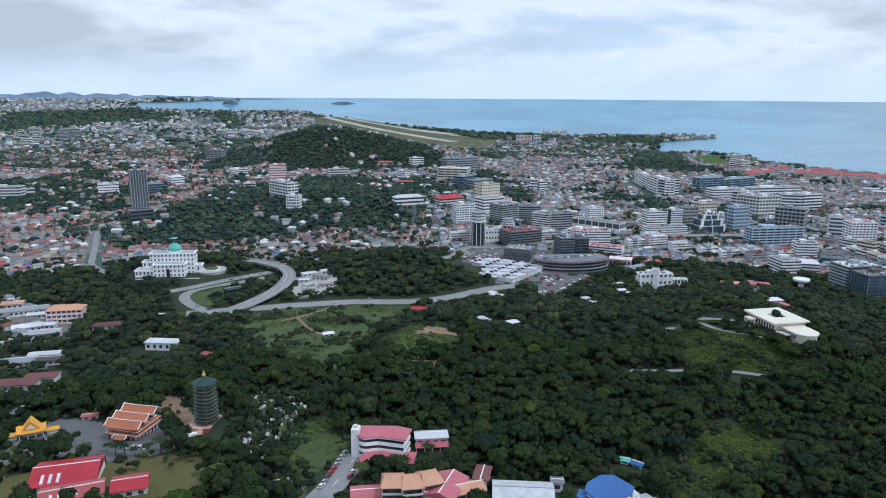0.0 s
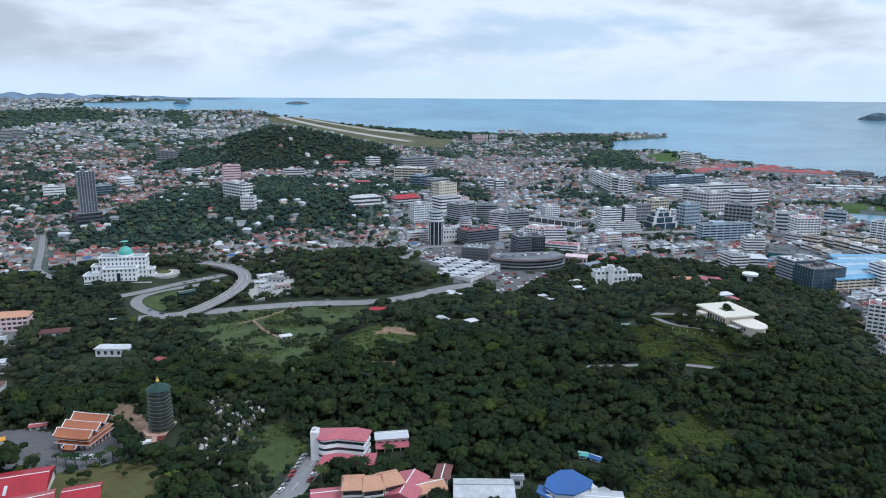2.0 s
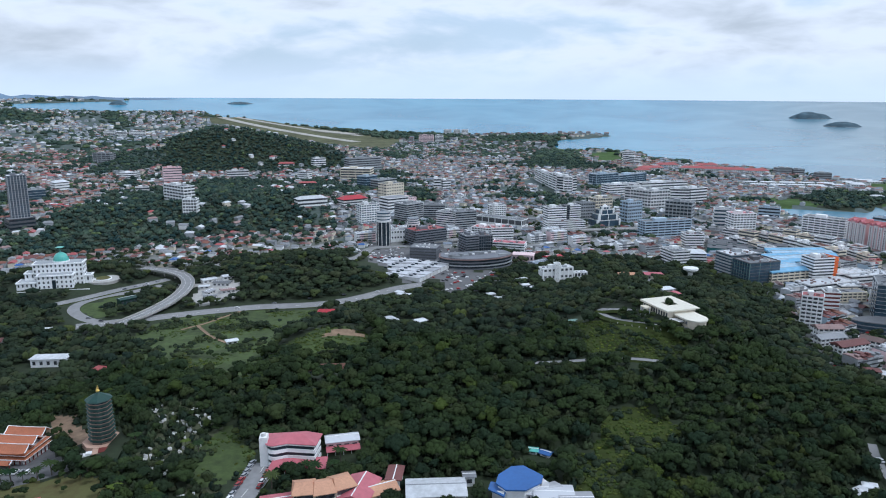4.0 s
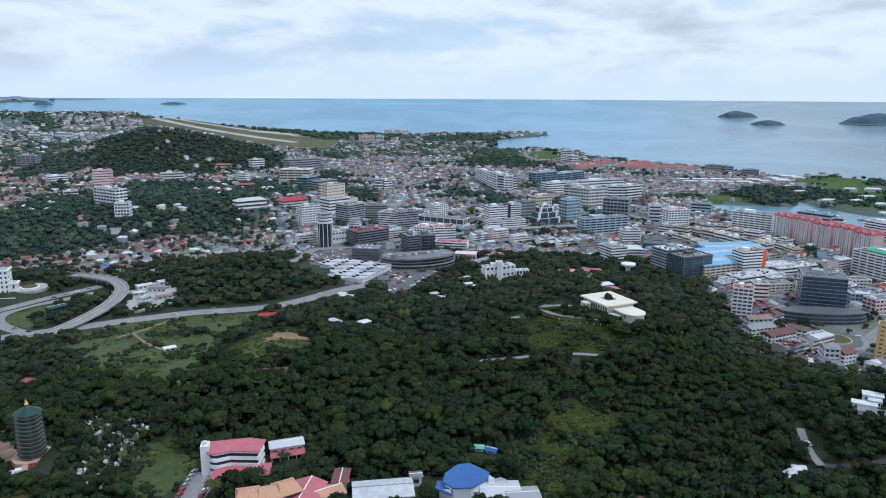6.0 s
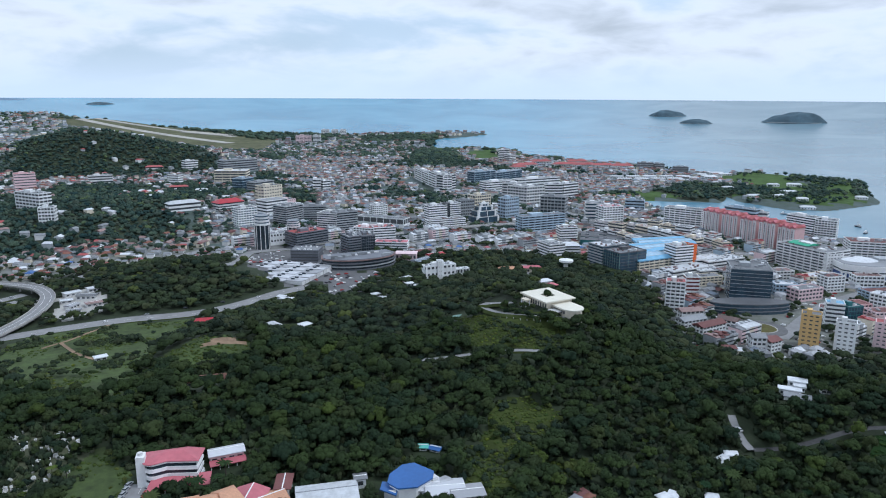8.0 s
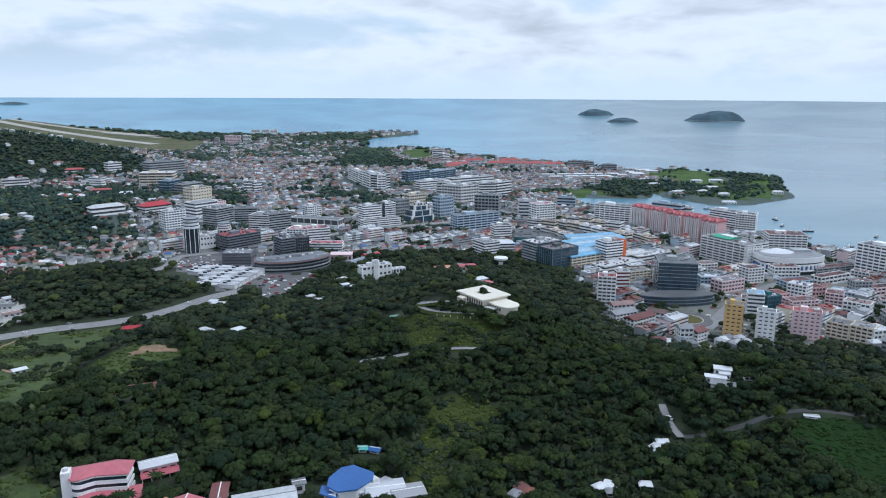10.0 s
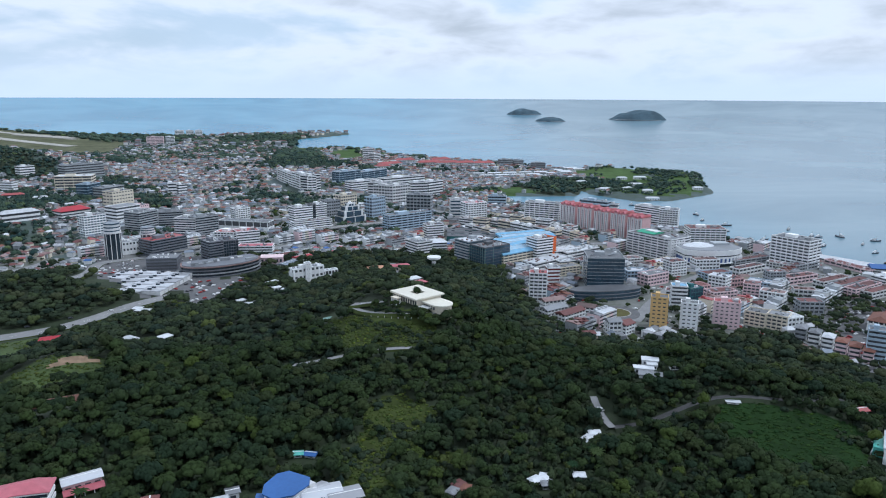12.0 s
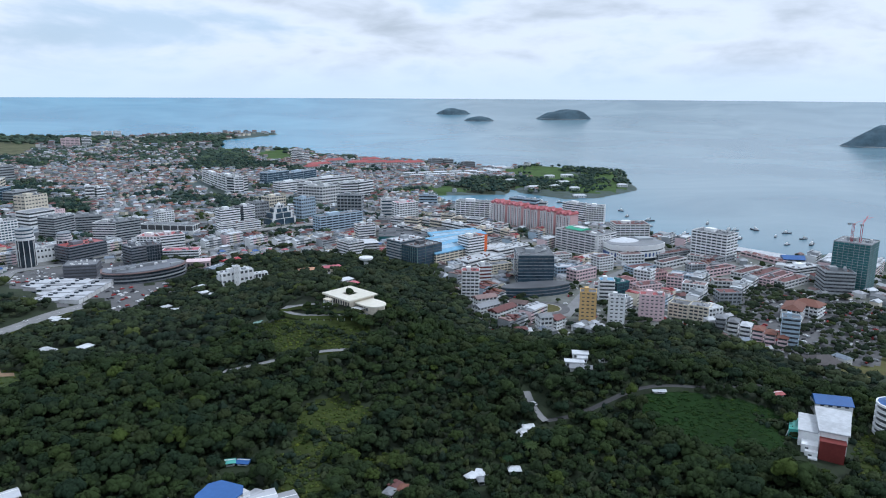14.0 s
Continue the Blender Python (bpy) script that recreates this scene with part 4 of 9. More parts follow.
def peach_school(x, y, yaw):
    """A stepped school block: peach tiled roofs in three faceted parts over open corridors."""
    ob = thing("school_building", x, y, yaw, "cream school block with faceted peach tiled roofs", "school", z=low_ground(x, y, yaw, 24, 14))
    for k in (-9, 0, 9):
        claim(x + k * math.cos(radians(yaw)), y + k * math.sin(radians(yaw)), 10)
    for cx, cy, turn, w in ((-8.5, -.5, -4, 9), (0, -2.0, 4, 9), (8.5, .5, 14, 9)):
        wing = part("wing", Geo().box(-w / 2, w / 2, -5, 6, -3, 9.5), CREAM, ob, at=pose(cx, cy, 0, 0, 0, turn))
        for i in range(3):
            part("corridor", Geo().box(-w / 2 + .4, w / 2 - .4, -5.12, -4.6, .6 + i * 3.2, 2.4 + i * 3.2), SHADEGLASS, wing)
            part("rail", Geo().box(-w / 2, w / 2, -5.5, -5.2, i * 3.2 - .2, .5 + i * 3.2), WHITE, wing)
        part("roof", Geo().gable(-w / 2 - .7, w / 2 + .7, -6.2, 7, 9.9, 2.6, hip=1.5), PEACH, wing)
    return ob


def hip_hall(name, label, x, y, yaw, w, d, h, wall, roof, category="hall"):
    ob = thing(name, x, y, yaw, label, category, z=low_ground(x, y, yaw, w, d))
    claim(x, y, max(w, d) * .55)
    part("wall", Geo().box(-w / 2, w / 2, -d / 2, d / 2, -2.5, h), wall, ob)
    part("roof", Geo().gable(-w / 2 - 1, w / 2 + 1, -d / 2 - 1, d / 2 + 1, h + .3, d * .2, hip=d * .33), roof, ob)
    for i in range(max(2, int(w / 5))):
        u = -w / 2 + w * (i + .5) / max(2, int(w / 5))
        part("window", Geo().box(u - 1.1, u + 1.1, -d / 2 - .08, -d / 2 + .2, h * .3, h * .75), SHADEGLASS, ob)
    return ob


def blue_hall(x, y, yaw):
    """A hall with a faceted blue roof in two steps and white flat wings."""
    ob = thing("sports_hall", x, y, yaw, "hall with a stepped faceted blue metal roof", "hall", z=low_ground(x, y, yaw, 24, 16))
    ob.scale = (.88, .88, .95)
    claim(x - 1, y - 6, 13)
    plan = [(-16, -4), (-11, 1), (-1, 3.5), (5, 1), (9, -11), (5, -15), (-6, -16), (-14.5, -11)]

    def tilted(points, grow, z, rise, thick):
        """A faceted roof slab that falls away from its north-east edge."""
        n = len(points)
        top = [((px + 3) * grow - 3, (py + 6) * grow - 6, z + rise * (px + 2 * py + 30) / 40) for px, py in points]
        return Geo().add(top + [(px, py, pz - thick) for px, py, pz in top], [tuple(range(n))[::-1], tuple(range(n, 2 * n))] + [(i, (i + 1) % n, n + (i + 1) % n, n + i) for i in range(n)])

    part("wall", Geo().prism([((px + 3) * .9 - 3, (py + 6) * .9 - 6) for px, py in plan], -3, 7.0), WHITE, ob)
    part("upper_roof", tilted(plan, 1.0, 8.4, 1.9, .7), BLUEROOF, ob)
    part("lower_roof", tilted([(-20, -3), (-15, 2), (-11, -2), (-13, -9), (-16.5, -12.5)], 1.0, 6.0, .6, .6), BLUEROOF, ob)
    part("lower_wall", Geo().prism([(-18, -4), (-15, .5), (-12, -2), (-14, -9), (-15.6, -11)], -3, 6.0), OFFWHITE, ob)
    part("stair_box", Geo().box(6, 9.5, -14, -6, -3, 7.4), OFFWHITE, ob)
    for k, (ox, oy, w, d, h) in enumerate(((11, -16, 9, 8, 4.6), (1, -19.5, 8, 5, 4.0))):
        wing = part("wing", Geo().box(ox - w / 2, ox + w / 2, oy - d / 2, oy + d / 2, -3, h), OFFWHITE, ob)
        part("wing_roof", Geo().gable(ox - w / 2 - .5, ox + w / 2 + .5, oy - d / 2 - .5, oy + d / 2 + .5, h + .2, .8), PALESHEET, wing)
    return ob


temple(-176.4, 372.2, -12.3, 19.5, 21)
pagoda(-134.6, 372.7)
gate_pavilion(-237.5, 375.4, 25)
shed("factory_shed", "long crimson-roofed factory shed with white skylights", -182.6, 312.2, 15.8, 28.6, 24, 6.5, WHITE, CRIMSON, .16, 3)
shed("factory_shed", "small crimson-roofed factory shed", -170, 292.4, 22, 26, 13, 5, WHITE, REDROOF, .16, 4)
shed("shed", "low shed with a bright red pitched roof", -146.7, 300.1, 18, 15, 13, 4.5, WHITE, CRIMSON)
shed("shelter", "small roadside shelter with a red roof", -216.2, 400.7, 14, 9, 4, 2.6, WHITE, REDROOF)
rose_school(-29.7, 325.8, -3)
annex = shed("annex", "long low annex with a pale roof and rose eaves", -5.6, 335.6, 6, 16, 7, 5.6, PINK, PALESHEET, .18)
part("eave_roof", Geo().add([(-8.6, -7.5, 2.4), (8.6, -7.5, 2.4), (8.6, -3.6, 3.6), (-8.6, -3.6, 3.6), (-8.6, -7.5, 2.1), (8.6, -7.5, 2.1), (8.6, -3.6, 3.3), (-8.6, -3.6, 3.3)], [(0, 1, 2, 3), (7, 6, 5, 4), (0, 4, 5, 1), (1, 5, 6, 2), (2, 6, 7, 3), (3, 7, 4, 0)]), PINKROOF, annex, "rose lean-to roof")
for k in range(5):
    part("post", Geo().drum(-8 + k * 4, -7.2, .14, .14, -2, 2.2, 6), WHITE, annex)
shed("low_hall", "low hall with a dark rose sheet roof beside the school", -34, 287, 8, 13, 9, 3.6, DARKRED, PINKROOF, .14)
claim(-5, 327, 8)
peach_school(-13.7, 287.3, 6)
shed("school_wing", "school wing with a rose and orange roof", 2.2, 288.1, 70, 20, 13, 6, CREAM, PINKROOF, .2)
shed("school_wing", "low wing with peach roof facets", 12, 289, 20, 13, 9, 5, CREAM, PEACH, .22)
shed("water_house", "narrow block with a rusty red roof and white rim", 19, 299.1, 78, 12, 6, 6, OFFWHITE, MAROON, .06)
shed("sheet_roof_hall", "large hall with a pale grey-white sheet roof", 36.6, 285.3, -4, 26, 14, 5.5, OFFWHITE, WHITEROOF, .12)
shed("guard_house", "small white flat-roofed hut", 53.3, 294.4, -4, 5, 4, 5, WHITE, GREYROOF, .1)
blue_hall(74.8, 289.2, 22)
for bx, by, turn, w, d in ((79.3, 280.9, -14, 15, 10), (88.5, 275.3, -10, 17, 12), (97.3, 269.5, -6, 14, 9)):
    shed("annex", "low annex with a pale grey-white sheet roof", bx, by, turn, w, d, 4.2, OFFWHITE, PALESHEET, .08)
claim(94, 304, 6)
claim(89, 308, 5)
shed("tarp_shelter", "blue tarpaulin shelter in the wood", 95.4, 312.4, -40, 5, 3, 1.5, OFFWHITE, BLUEROOF, .3)
shed("hut", "small hut with a pale green roof", 89.9, 315.7, -20, 4, 3, 1.8, OFFWHITE, JADE, .2)
claim(377, 206, 4)
shed("roadside_stall", "narrow stall with a pale sheet roof beside the road", 314.5, 242, -38, 6.5, 2, 1.3, OFFWHITE, WHITEROOF, .1)
shed("hut", "small hut with a red roof at the wood edge", 378, 208, -15, 5.5, 4, 3.5, OFFWHITE, REDROOF, .25)
hip_hall("bungalow", "long bungalow with a faded rose-brown roof among trees", -17.1, 447.6, -2, 24, 9, 3.5, OFFWHITE, BROWNROOF, "house")
hip_hall("shelter", "small pale shelter on the open meadow", -93.3, 547, 20, 8, 5, 2.6, OFFWHITE, WHITEROOF, "shelter")
for px, py in ((-26, 437), (-17, 436), (-8, 436), (-182, 507), (-296, 582), (-228, 533), (-218, 533), (-238, 533), (-20, 626)):
    claim(px, py, 8)
hip_hall("bungalow", "small house with a bright red roof", -20.4, 635.8, -8, 17, 9, 4, OFFWHITE, CRIMSON, "house")
hip_hall("bungalow", "white house with a tangled pale roof", 36.3, 576, -60, 20, 10, 4, WHITE, WHITEROOF, "house")
hip_hall("bungalow", "small white-roofed house among trees", 58.1, 566.7, 30, 11, 7, 3.5, WHITE, WHITEROOF, "house")
hip_hall("bungalow", "long white house with a shaded veranda", -227.4, 543.6, -3, 26, 10, 6.5, WHITE, WHITEROOF, "house")
hip_hall("bungalow", "small red-roofed hut among trees", -182.1, 515.9, -20, 10, 7, 3, OFFWHITE, REDROOF, "house")
hip_hall("bungalow", "white-roofed house near the slip road", -262.5, 618, 12, 12, 9, 4, WHITE, WHITEROOF, "house")
hip_hall("bungalow", "old house with a maroon roof", -296.1, 592.1, 15, 22, 10, 4, OFFWHITE, MAROON, "house")
hip_hall("bungalow", "long house with dark red roofs beside the yard", -298.6, 461.5, 10, 26, 12, 5, OFFWHITE, MAROON, "house")
hip_hall("bungalow", "house with a dark red roof beside the yard", -287.7, 473.9, 10, 20, 9, 5, OFFWHITE, MAROON, "house")


def hillside_villa(x, y, yaw):
    """Stepped white wings on the slope, the lowest under a grey gabled roof."""
    ob = thing("hillside_villa", x, y, yaw, "white stepped villa with flat roofs and a grey gable", "house", z=low_ground(x, y, yaw, 14, 14) + .5)
    claim(x, y, 8)
    claim(x - 4, y - 5, 8)
    for name, x0, x1, y0, y1, h, roof in (("upper_wing", -3, 6.5, 3.4, 9.5, 5.4, WHITEROOF), ("middle_wing", 0, 5.5, -1, 3.3, 4.4, WHITEROOF), ("side_wing", -8, 3.5, -6, -1.1, 3.4, WHITEROOF)):
        body = part(name, Geo().box(x0, x1, y0, y1, -4, h), WHITE, ob)
        part("roof", Geo().box(x0 - .5, x1 + .5, y0 - .5, y1 + .5, h, h + .3), roof, body)
        for k in range(3):
            u = x0 + (x1 - x0) * (k + .5) / 3
            part("window", Geo().box(u - .6, u + .6, y0 - .06, y0 + .1, h - 2.4, h - .9), SHADEGLASS, body)
    low = part("gable_wing", Geo().box(-5, 8, -11, -6.1, -4, 1.6), OFFWHITE, ob)
    part("gable_roof", Geo().gable(-5.6, 8.6, -11.6, -5.7, 1.7, 1.7), GREYROOF, low, "grey gabled roof")
    return ob


hillside_villa(300.5, 293.5, -42)
hip_hall("hut", "small pale hut beside the villa", 313, 284, -30, 5, 4, 3, WHITE, GREYROOF, "hut")
for bx, by, turn in ((229.3, 261.4, 20), (227.7, 257.2, 60), (235.3, 263.8, -30)):
    hip_hall("hut", "small tin-roofed hut by the hill road", bx, by, turn, 5, 4, 2.3, OFFWHITE, WHITEROOF, "hut")
for bx, by, turn, roof in ((181.7, 242.4, 10, WHITEROOF), (186.8, 242.5, 40, WHITEROOF), (147.5, 255.5, 15, MAROON), (148.6, 251.2, 50, BROWNROOF), (202.7, 236.3, -30, WHITEROOF), (184.7, 237.4, -20, GREYROOF), (142.4, 251.7, 30, GREYROOF)):
    hip_hall("hut", "patched tin-roofed hut in a forest clearing", bx, by, turn, 4.6, 3.6, 2.2, OFFWHITE, roof, "hut")

block("school_block", "pinkish white three-storey block with a terracotta roof", -341, 611, 12, 30, 16, 12.5, PINK, SHADEGLASS, floors=3, style="grid", roof="hip", cap=PEACH)
for bx, by, turn, w, d, h, top in ((-338, 570, 18, 24, 12, 4.5, PALESHEET), (-362, 584, 30, 22, 13, 5, WHITEROOF), (-352, 592, 10, 20, 9, 4, WHITEROOF), (-392, 632, 24, 40, 13, 5, GREYROOF), (-412, 648, 20, 18, 11, 6, PEACH), (-372, 622, 20, 20, 9, 4, WHITEROOF),
                                   (-323, 506, 16, 26, 12, 4, GREYROOF), (-302, 510, 12, 16, 10, 4, DARKTILE), (-312, 522, 14, 22, 8, 3.5, PALESHEET)):
    shed("yard_hall", "low hall with a weathered sheet roof in the yards", bx, by, turn, w, d, h, OFFWHITE, top, .14)

# ---------------------------------------------------------------- courthouse with the jade dome


def courthouse(x, y, yaw):
    ob = thing("courthouse", x, y, yaw, "large white stepped courthouse with a jade green dome", "courthouse", z=low_ground(x, y, yaw, 60, 36))
    for k in (-22, 0, 22):
        claim(x + k * math.cos(radians(yaw)), y + k * math.sin(radians(yaw)), 24)

    def mass(name, x0, x1, y0, y1, z0, z1, floors):
        body = part(name, Geo().box(x0, x1, y0, y1, z0, z1), WHITE, ob)
        part("cornice", Geo().box(x0 - .7, x1 + .7, y0 - .7, y1 + .7, z1 - .9, z1 + .3), WHITE, body)
        part("roof", Geo().box(x0 + 1, x1 - 1, y0 + 1, y1 - 1, z1 + .3, z1 + .6), GREY, body)
        n, step = int((x1 - x0) / 3.8), (z1 - z0) / floors
        pane = Geo().box(-.75, .75, -.1, .3, 0, step * .5).mesh("window", SHADEGLASS)
        for f in range(floors):
            for i in range(n):
                part("window", pane, SHADEGLASS, body, at=pose(x0 + (x1 - x0) * (i + .5) / n, y0 - .02, z0 + f * step + step * .25))
        m = int((y1 - y0) / 5)
        edge = Geo().box(-.3, .1, -.75, .75, 0, step * .5).mesh("window", SHADEGLASS)
        for f in range(floors):
            for i in range(m):
                part("window", edge, SHADEGLASS, body, at=pose(x1 + .02, y0 + (y1 - y0) * (i + .5) / m, z0 + f * step + step * .25))
        return body

    mass("rear_block", -22, 26, 2, 18, -3, 26, 6)
    mass("front_block", -16, 18, -9, 2, -3, 16, 4)
    mass("west_wing", -36, -16, -7, 10, -3, 9, 2)
    mass("west_hall", -30, -20, 2, 14, -3, 17, 3)
    mass("east_wing", 26, 33, 4, 14, -3, 12, 2)
    part("portal", Geo().box(-1.8, 1.8, -9.35, -8.8, 0, 11), GLASS, ob, "tall dark glazed entrance")
    base = part("dome_drum", Geo().drum(4, 10, 8.2, 8.2, 26, 28, 20), WHITE, ob)
    dome = Geo()
    rings = [(7.4 * math.cos(radians(a)), 28 + 8.6 * math.sin(radians(a))) for a in (0, 15, 30, 45, 60, 72, 82)]
    for (r0, z0), (r1, z1) in zip(rings, rings[1:]):
        dome.drum(4, 10, r0, r1, z0, z1, 24)
    part("dome", dome, JADE, ob, "jade green dome", smooth_faces=False)
    part("finial", Geo().drum(4, 10, .3, .1, 36.4, 41, 8).drum(4, 10, 1.4, 4.2, 41, 42, 14), JADE, ob)
    part("forecourt_wall", Geo().box(-38, 34, -13.5, -12.8, -4, 1.4), OFFWHITE, ob)
    return ob


courthouse(-304, 761.8, 6)
for bx, by, turn, w, d, h, top in ((-150, 762, 30, 15, 8, 4, WHITEROOF), (-133, 745, -10, 18, 9, 4, GREYROOF), (-124, 722, 20, 14, 8, 3.5, DUSTROOF), (-143, 722, 60, 12, 7, 3.5, PALESHEET), (-151, 741, 10, 10, 6, 3, WHITEROOF), (-128, 764, 25, 16, 8, 4, PALESHEET), (-139, 708, 5, 12, 6, 3, GREYROOF)):
    shed("site_shed", "low sheet-roofed shed in the builders' yard", bx, by, turn, w, d, h, OFFWHITE, top, .1)
shed("pump_house", "green-walled pump house beside the slip road", -217.5, 703, 40, 16, 9, 6, GREENROOF, GREENROOF, .12)
terrace = thing("garden_terrace", -264.4, 781.9, 0, "round paved garden terrace with pale rings", "terrace")
part("paving", Geo().drum(0, 0, 17, 17, -3, .6, 32), CONCRETE, terrace)
part("ring_wall", Geo().drum(0, 0, 9, 9, .6, 1.4, 28), WHITE, terrace)
part("planting", Geo().drum(0, 0, 7.5, 7.2, 1.4, 1.9, 24), LAWN, terrace)
claim(-264.4, 781.9, 20)

# ---------------------------------------------------------------- flyover of the interchange


def flyover(line, width, high):
    pts = []
    for i in range(len(line) - 1):
        p0, p1, p2, p3 = line[max(0, i - 1)], line[i], line[i + 1], line[min(len(line) - 1, i + 2)]
        for k in range(8):
            u = k / 8
            pts.append(tuple(.5 * (2 * b + (c - a) * u + (2 * a - 5 * b + 4 * c - d) * u * u + (3 * b - a - 3 * c + d) * u ** 3) for a, b, c, d in zip(p0, p1, p2, p3)))
    pts.append(line[-1])
    ob = thing("flyover", pts[0][0], pts[0][1], 0, "curving concrete flyover on round piers", "bridge", z=0)
    ox, oy = pts[0]
    deck, rails = Geo(), (Geo(), Geo())
    n = len(pts)
    row = []
    for i, p in enumerate(pts):
        q, r = pts[max(0, i - 1)], pts[min(n - 1, i + 1)]
        l = math.hypot(r[0] - q[0], r[1] - q[1]) or 1
        nx, ny = -(r[1] - q[1]) / l, (r[0] - q[0]) / l
        u = i / (n - 1) * (len(high) - 1)
        k = min(int(u), len(high) - 2)
        z = 6.2 + high[k] + (high[k + 1] - high[k]) * (u - k)
        row.append((p[0] - ox, p[1] - oy, nx, ny, z))
        claim(p[0], p[1], width / 2 + 3)

    def strip(g, a0, a1, z0, z1):
        k = len(g.v)
        for px, py, nx, ny, z in row:
            g.v += [(px + nx * a0, py + ny * a0, z + z0), (px + nx * a1, py + ny * a1, z + z0), (px + nx * a1, py + ny * a1, z + z1), (px + nx * a0, py + ny * a0, z + z1)]
        for i in range(n - 1):
            b = k + i * 4
            for e in range(4):
                g.f.append((b + e, b + (e + 1) % 4, b + 4 + (e + 1) % 4, b + 4 + e)[::-1])
                g.m.append(0)

    strip(deck, -width / 2, width / 2, -1.3, 0)
    part("deck", deck, PALEROAD, ob)
    for g, s in zip(rails, (-1, 1)):
        strip(g, s * width / 2 - .2, s * width / 2 + .2, -.6, 1.0)
        part("barrier", g, CONCRETE, ob)
    for k in (-.22, .22):
        g = Geo()
        strip(g, width * k - .12, width * k + .12, .004, .02)
        part("lane_marking", g, LINE, ob)
    for i in range(3, n - 3, 4):
        px, py, nx, ny, z = row[i]
        gz = ground(px + ox, py + oy)
        if z - gz > 3:
            part("pier", Geo().drum(px, py, .9, .9, gz - 1, z - 1.3, 10).box(px - 2.5, px + 2.5, py - 1, py + 1, z - 2.4, z - 1.3), CONCRETE, ob)
    return ob


flyover([(100, 950), (137, 957), (186, 971), (243, 985), (293, 1000), (340, 1009), (400, 1012), (470, 1020), (545, 1043)], 13, [1.5, 2, 2.4, 2.4, 2.4, 2.4, 2.4, 2, 1.4])
flyover([(-204.4, 635.9), (-189.1, 658.3), (-174.6, 685.6), (-166.8, 715.6), (-168.7, 749.5), (-183.6, 782.5), (-209.3, 808), (-237.3, 827.2)], 13, [.4, 2, 4.5, 7, 8, 8, 7, 5])

# ---------------------------------------------------------------- mansion and hilltop


GARDEN = [(*(-217.2, 358.2), 2.2), (*(-203.2, 359.7), 2.8), (*(-156.5, 312.3), 2.6), (*(-222.5, 335.5), 2.2), (*(-210.5, 331.3), 2.4), (*(-197.1, 332.7), 2.0), (*(-176.2, 335.3), 1.4),
          (*(-166, 332.3), 1.2), (*(-157.4, 333), 1.5), (*(-150.8, 334.8), 1.8), (*(-142.2, 335.7), 2.0), (*(-134.3, 338.4), 2.6), (*(-124.9, 324.5), 2.6), (*(-116.8, 310.1), 2.8),
          (*(-171.1, 411.7), 1.2), (*(-160, 395.7), 1.4), (*(-166.6, 419.2), 1.1)]  # planted trees: place and breadth


